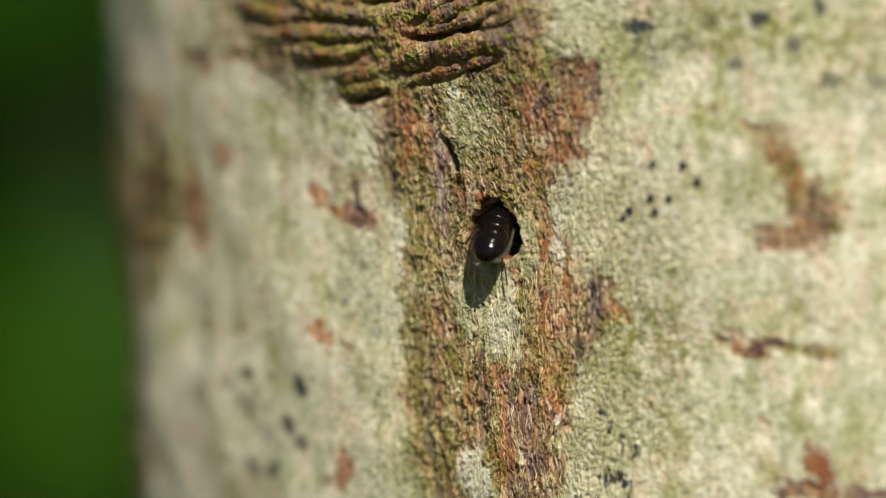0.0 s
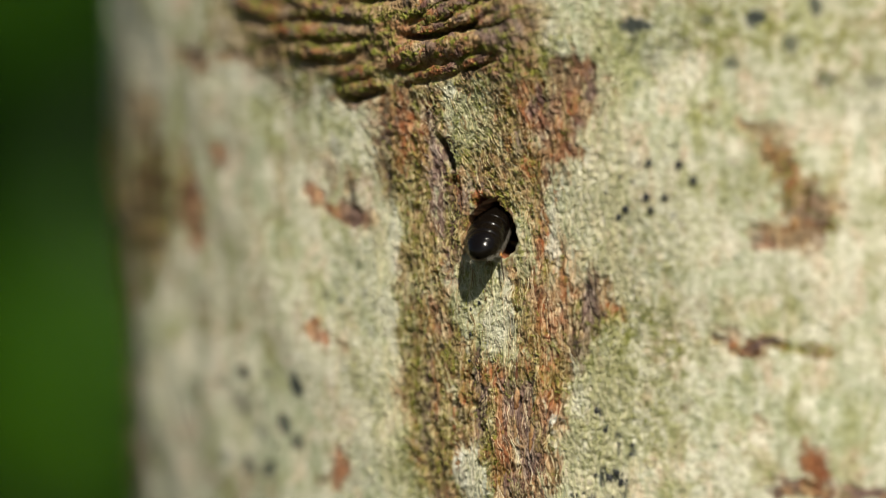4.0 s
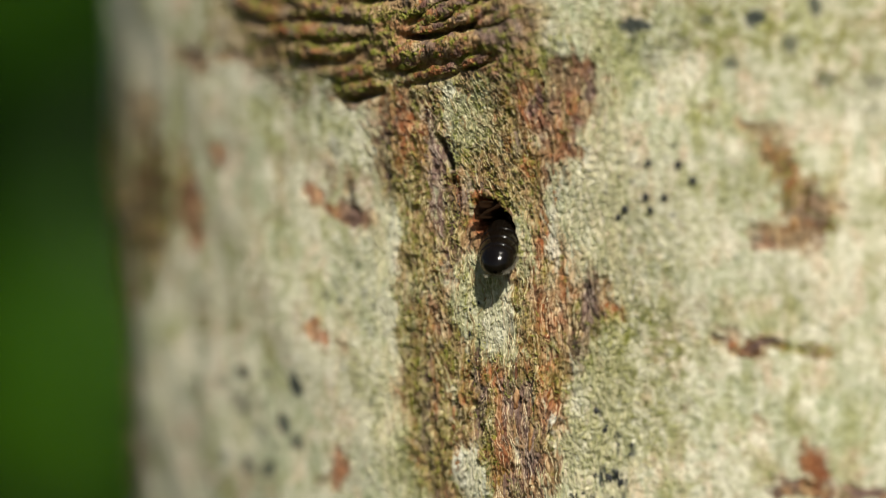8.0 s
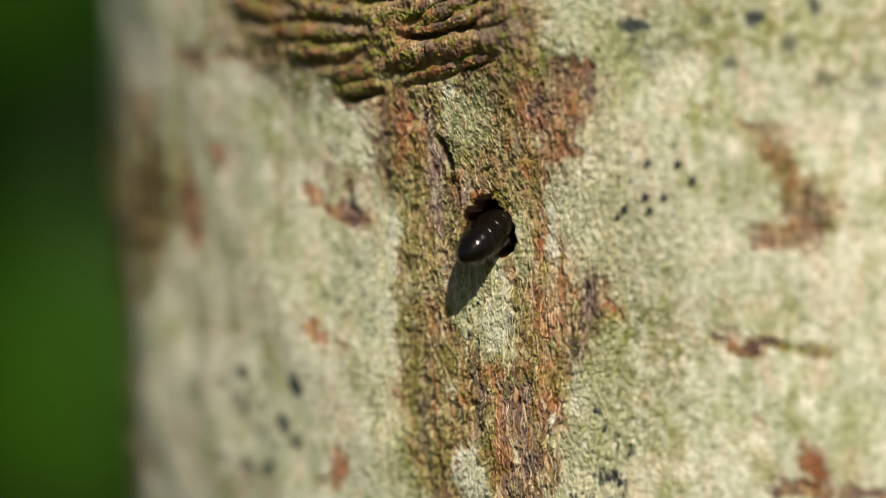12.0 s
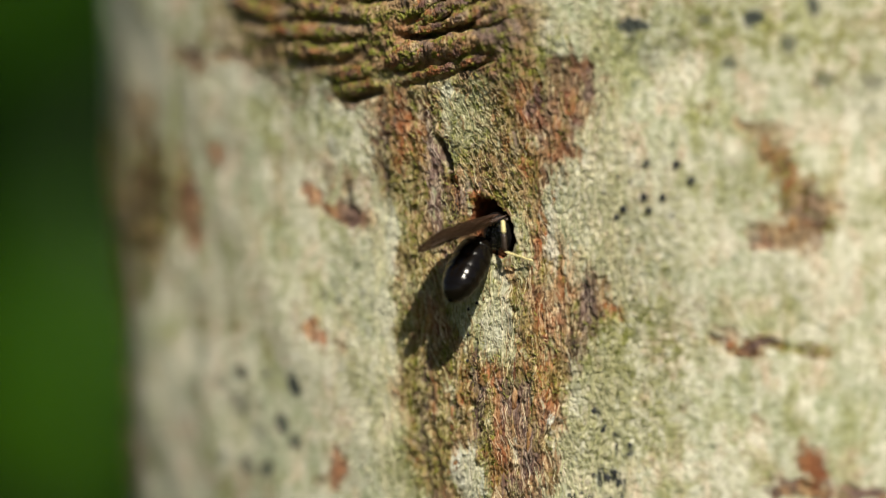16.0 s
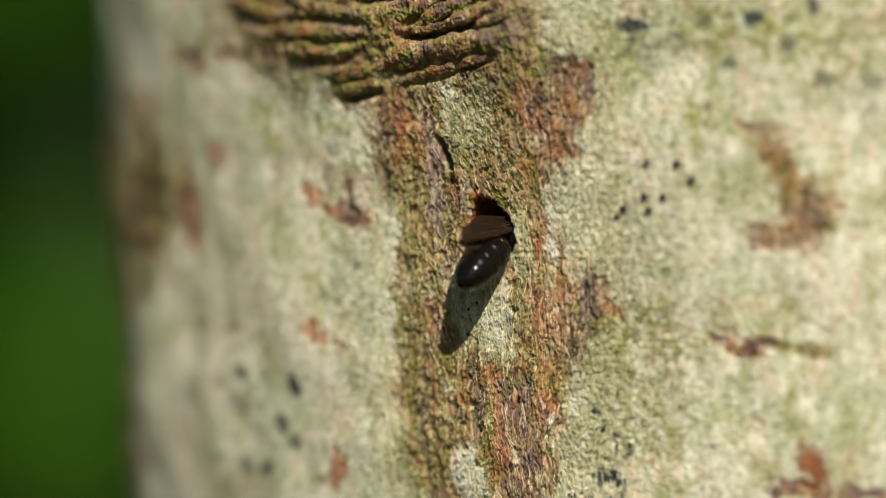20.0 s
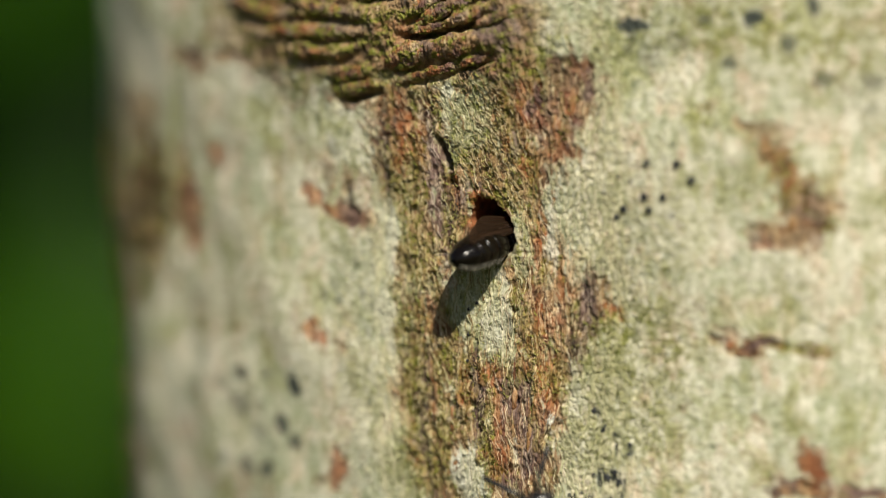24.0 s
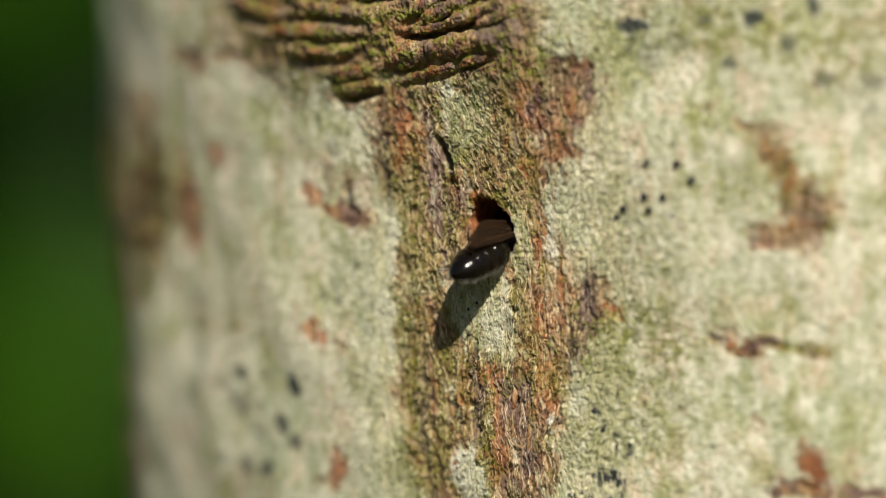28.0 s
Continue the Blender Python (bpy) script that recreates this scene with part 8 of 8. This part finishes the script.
    walk(bee_parts["left_leg"], [
        (0, pose(-0.00102, 0.00401, -0.00321, -11.4, 4.2, -7.1)), (0.2, pose(-0.00106, 0.00401, -0.00316, -10.4, 3.5, -5.7)),
        (0.4, pose(-0.00110, 0.00405, -0.00311, -9.6, 3.0, -4.8)), (0.6, pose(-0.00109, 0.00403, -0.00323, -11.4, 3.6, -6.2)),
        (0.8, pose(-0.00118, 0.00416, -0.00334, -12.5, 3.9, -6.9)), (1, pose(-0.00111, 0.00414, -0.00317, -10.6, 4.1, -6.7)),
        (1.2, pose(-0.00111, 0.00398, -0.00318, -10.8, 2.9, -4.9)), (1.4, pose(-0.00103, 0.00385, -0.00322, -11.9, 3.4, -5.9)),
        (1.6, pose(-0.00103, 0.00378, -0.00325, -12.4, 3.0, -5.4)), (1.8, pose(-0.00105, 0.00385, -0.00319, -11.4, 3.1, -5.3)),
        (2, pose(-0.00108, 0.00389, -0.00314, -10.6, 2.7, -4.5)), (2.2, pose(-0.00102, 0.00392, -0.00295, -8.2, 3.0, -4.6)),
        (2.5, pose(-0.00110, 0.00402, -0.00292, -7.5, 2.6, -3.8)), (2.8, pose(-0.00108, 0.00384, -0.00312, -10.5, 2.6, -4.3)),
        (3.1, pose(-0.00111, 0.00392, -0.00306, -9.5, 2.5, -4.0)), (3.5, pose(-0.00101, 0.00378, -0.00308, -10.6, 3.2, -5.3)),
        (5.5, pose(-0.00143, 0.00392, -0.00218, -5.1, 4.0, -5.4)), (5.8, pose(-0.00145, 0.00391, -0.00214, -4.3, 3.5, -4.6)),
        (6, pose(-0.00151, 0.00396, -0.00215, -4.1, 3.0, -3.9)), (6.2, pose(-0.00151, 0.00398, -0.00214, -4.0, 3.2, -4.2)),
        (6.4, pose(-0.00175, 0.00430, -0.00209, -2.4, 2.3, -2.9)), (6.6, pose(-0.00180, 0.00430, -0.00212, -2.5, 1.7, -2.1)),
        (6.8, pose(-0.00168, 0.00426, -0.00213, -3.4, 3.2, -4.0)), (7, pose(-0.00156, 0.00410, -0.00221, -5.1, 3.8, -5.1)),
        (7.2, pose(-0.00147, 0.00397, -0.00210, -6.1, 4.3, -5.9)), (7.4, pose(-0.00143, 0.00381, -0.00204, -7.7, 4.0, -6.0)),
        (7.6, pose(-0.00127, 0.00368, -0.00194, -8.5, 5.1, -7.7)), (7.8, pose(-0.00129, 0.00369, -0.00189, -7.7, 4.8, -7.1)),
        (8, pose(-0.00130, 0.00361, -0.00211, -11.5, 4.5, -7.7)), (8.2, pose(-0.00131, 0.00366, -0.00203, -10.4, 4.5, -7.4)),
        (8.4, pose(-0.00145, 0.00367, -0.00220, -8.9, 3.3, -5.0)), (8.6, pose(-0.00032, 0.00079, -0.00213, -8.0, 2.4, -3.6)),
        (8.8, pose(0.00035, -0.00071, -0.00199, -7.9, 1.7, -2.5)), (9, pose(0.00033, -0.00072, -0.00200, -8.0, 1.2, -1.8)),
        (9.2, pose(0.00032, -0.00078, -0.00201, -7.6, 1.4, -2.1)), (9.4, pose(-0.00072, 0.00152, -0.00229, -8.3, 1.7, -2.6)),
        (9.6, pose(-0.00170, 0.00360, -0.00256, -12.6, 0.8, -1.4)), (9.9, pose(-0.00171, 0.00360, -0.00256, -12.6, 0.8, -1.4)),
        (10.2, pose(-0.00170, 0.00354, -0.00252, -12.0, 0.2, -0.4)), (10.5, pose(-0.00166, 0.00360, -0.00245, -11.1, 0.8, -1.4)),
        (10.8, pose(-0.00157, 0.00353, -0.00246, -11.9, 1.4, -2.5)), (11, pose(-0.00149, 0.00345, -0.00243, -12.0, 1.7, -3.0)),
        (11.2, pose(-0.00276, 0.00426, -0.00290, -6.1, -3.8, 5.3)), (11.4, pose(-0.00279, 0.00430, -0.00290, -6.0, -3.9, 5.4)),
        (11.7, pose(-0.00262, 0.00402, -0.00306, -9.6, -2.8, 4.5)), (12, pose(-0.00246, 0.00395, -0.00294, -9.1, -2.1, 3.3)),
        (12.3, pose(-0.00228, 0.00375, -0.00303, -12.0, -0.8, 1.4)), (12.5, pose(-0.00276, 0.00434, -0.00294, -7.9, -2.5, 3.7)),
        (14.5, pose(-0.00282, 0.00552, -0.00356, -16.2, -2.2, 4.6)), (14.8, pose(-0.00158, 0.00541, -0.00238, -16.4, -0.2, 0.5)),
        (15, pose(-0.00174, 0.00548, -0.00260, -18.2, -0.5, 1.1)), (15.3, pose(-0.00155, 0.00560, -0.00251, -17.9, 0.5, -1.2)),
        (15.6, pose(-0.00150, 0.00551, -0.00250, -17.2, 0.3, -0.7)), (15.8, pose(-0.00179, 0.00562, -0.00257, -16.3, -0.8, 1.8)),
        (16, pose(-0.00185, 0.00566, -0.00262, -15.9, -1.1, 2.2)), (16.2, pose(-0.00168, 0.00568, -0.00261, -15.5, -0.2, 0.4)),
        (16.4, pose(-0.00215, 0.00577, -0.00315, -18.3, -1.3, 3.1)), (16.6, pose(-0.00202, 0.00585, -0.00282, -14.8, -1.3, 2.5)),
        (16.8, pose(-0.00180, 0.00594, -0.00255, -11.9, -0.6, 1.1)), (17, pose(-0.00167, 0.00597, -0.00237, -9.5, -0.5, 0.9)),
        (17.2, pose(-0.00152, 0.00586, -0.00209, -7.3, -0.4, 0.6)), (17.4, pose(-0.00160, 0.00577, -0.00220, -8.2, -0.9, 1.4)),
        (17.6, pose(-0.00141, 0.00571, -0.00204, -7.1, 0.0, -0.0)), (17.8, pose(-0.00161, 0.00547, -0.00264, -12.7, -0.6, 1.0)),
        (18, pose(-0.00230, 0.00563, -0.00306, -14.5, -2.4, 4.6)), (18.2, pose(-0.00215, 0.00569, -0.00222, -7.4, -1.7, 2.5)),
        (18.4, pose(-0.00213, 0.00536, -0.00192, -5.2, -2.0, 2.7)), (18.6, pose(-0.00185, 0.00501, -0.00182, -5.9, -0.6, 0.8)),
        (18.8, pose(-0.00210, 0.00511, -0.00180, -5.5, -1.0, 1.4)), (19, pose(-0.00250, 0.00513, -0.00206, -7.6, -2.1, 3.2)),
        (19.2, pose(-0.00228, 0.00496, -0.00177, -6.5, -0.8, 1.1)), (19.4, pose(-0.00259, 0.00503, -0.00171, -5.8, -1.8, 2.5)),
        (19.6, pose(-0.00271, 0.00491, -0.00162, -5.4, -2.4, 3.3)), (19.8, pose(-0.00294, 0.00487, -0.00208, -11.5, -2.5, 4.3)),
        (20, pose(-0.00276, 0.00481, -0.00170, -9.8, -2.1, 3.3)), (20.3, pose(-0.00018, 0.00052, -0.00122, -8.3, -1.7, 2.7)),
        (20.6, pose(-0.00245, 0.00478, -0.00119, -5.2, -0.9, 1.2)), (20.9, pose(-0.00225, 0.00452, -0.00113, -5.3, -0.9, 1.2)),
        (21.2, pose(-0.00218, 0.00437, -0.00117, -6.1, -1.2, 1.7)), (21.5, pose(-0.00218, 0.00430, -0.00126, -7.3, -1.5, 2.1)),
        (23.5, pose(-0.00159, 0.00345, -0.00086, -5.2, -3.0, 4.1)), (23.8, pose(-0.00029, 0.00037, -0.00040, -2.3, -2.8, 3.4)),
        (24.1, pose(-0.00014, 0.00022, -0.00005, -1.0, -2.2, 2.5)), (24.4, pose(0.00017, 0.00029, -0.00012, -0.7, -1.9, 2.2)),
        (24.7, pose(-0.00015, 0.00058, -0.00016, -1.6, -2.3, 2.7)), (25, pose(0.00000, 0.00000, 0.00000, 0.0, 0.0, -0.0)),
        (25.3, pose(0.00007, -0.00012, -0.00012, 0.6, 0.3, -0.3)), (25.6, pose(0.00009, -0.00018, -0.00023, 0.1, -0.6, 0.7)),
        (25.9, pose(-0.00021, 0.00019, -0.00042, -1.6, -1.9, 2.2)), (26.2, pose(-0.00030, 0.00029, -0.00053, -1.6, -2.4, 2.9)),
        (26.5, pose(-0.00011, 0.00003, -0.00057, 0.4, -0.7, 0.7)), (26.8, pose(0.00009, 0.00019, -0.00038, 1.7, -0.6, 0.7)),
        (27.1, pose(0.00040, 0.00023, -0.00013, 1.5, -0.3, 0.4)), (27.4, pose(-0.00044, 0.00026, -0.00055, -4.7, -4.1, 5.5)),
        (27.7, pose(-0.00059, 0.00073, -0.00131, -8.3, -6.2, 9.3)), (28, pose(-0.00020, 0.00024, -0.00082, -4.5, -3.2, 4.2)),
    ])
    walk(wasp, [
        (0, pose(-0.04054, -0.01400, 1.30037, 18.5, 36.3, -78.8)), (0.4, pose(-0.02853, -0.01400, 1.30204, 21.7, 36.1, -76.8)),
        (0.5, pose(-0.02012, -0.01200, 1.30600, 43.9, 28.5, -46.5)), (0.6, pose(-0.01304, -0.01200, 1.31213, 7.2, 36.8, -85.7)),
        (0.7, pose(-0.01179, -0.01200, 1.30805, -1.8, 36.9, -91.1)), (0.8, pose(-0.01372, -0.01000, 1.29547, 5.1, 36.2, -77.0)),
        (0.9, pose(-0.01259, -0.01000, 1.29459, -6.2, 36.7, -84.4)), (1, pose(-0.00483, -0.01300, 1.29893, 0.0, 36.8, -95.1)),
        (1.1, pose(-0.00023, -0.01400, 1.29893, -4.6, 36.0, -104.0)), (1.2, pose(0.00647, -0.01000, 1.29323, 31.6, 50.3, -64.6)),
        (1.3, pose(0.00898, -0.00630, 1.28728, 87.2, -4.1, -10.9)), (1.7, pose(0.00900, -0.00630, 1.28714, 87.2, -4.1, -10.9)),
        (1.9, pose(0.00847, -0.00610, 1.28609, 86.9, -7.8, -10.5)), (2.1, pose(0.00802, -0.00580, 1.28600, 85.8, -10.4, -10.3)),
        (2.3, pose(0.00777, -0.00560, 1.28592, 86.4, -8.3, -10.5)), (2.6, pose(0.00794, -0.00560, 1.28564, 86.3, -7.7, -10.6)),
        (2.9, pose(0.00776, -0.00560, 1.28536, 87.2, -6.8, -10.6)), (3.05, pose(0.00764, -0.00560, 1.28386, 87.1, -6.7, -10.7)),
        (3.5, pose(0.00735, -0.00560, 1.28195, 87.0, -5.7, -10.7)), (8, pose(0.00706, -0.00560, 1.28056, 87.3, -7.4, -10.6)),
        (22, pose(0.00633, -0.00440, 1.28115, 85.6, -9.6, -10.4)), (23.5, pose(0.00563, -0.00440, 1.28346, 85.6, -9.6, -10.4)),
        (24, pose(0.00574, -0.00440, 1.28416, 85.6, -9.6, -10.4)), (24.45, pose(0.00581, -0.00440, 1.28430, 85.6, -9.6, -10.4)),
        (24.6, pose(0.00595, -0.00440, 1.28611, 85.6, -9.6, -10.4)), (25.2, pose(0.00591, -0.00440, 1.28632, 85.6, -9.6, -10.4)),
        (25.3, pose(0.00581, -0.00440, 1.28646, 85.6, -9.6, -10.4)), (25.9, pose(0.00595, -0.00440, 1.28667, 85.6, -9.6, -10.4)),
        (26.5, pose(0.00598, -0.00440, 1.28674, 85.6, -9.6, -10.4)), (26.6, pose(0.00054, -0.01200, 1.28655, 82.5, -10.9, -28.5)),
        (26.7, pose(-0.01484, -0.01800, 1.28859, 69.1, -52.1, 40.9)), (26.8, pose(-0.01646, -0.02200, 1.30387, 79.0, 28.5, -48.5)),
        (26.9, pose(-0.02959, -0.02400, 1.31207, 79.0, -45.4, 29.9)), (27.3, pose(-0.05336, -0.02400, 1.32982, 91.8, -38.7, 16.0)),
        (28, pose(-0.07870, -0.02400, 1.34249, 93.1, -38.0, 14.7)),
    ])
    fold = ((1, "wing_right"), (-1, "wing_left"))
    for k, name in fold:
        rest = pose(0.00075 * k, -0.0019, 0.00065, -4, 0, 6 * k)
        spread_out = pose(0.00075 * k, -0.0019, 0.00065, 20, 0, 68 * k)
        walk(wasp_parts[name], [(0, spread_out), (1.15, spread_out), (1.4, rest), (26.5, rest), (26.6, spread_out), (28, spread_out)])
    straight, aside = pose(0, 0, 0), pose(0, 0, 0, 0, 0, 16)
    walk(wasp_parts["head"], [(0, straight), (8, straight), (22, aside), (26.5, aside), (26.7, straight), (28, straight)])
    walk(wasp_parts["abdomen"], [(0, pose(0, -0.0038, -0.0001, -8, 0, 0)), (1.2, pose(0, -0.0038, -0.0001, -8, 0, 0)), (1.4, pose(0, -0.0038, -0.0001, 6, 0, 0)), (28, pose(0, -0.0038, -0.0001, 6, 0, 0))])


motions()
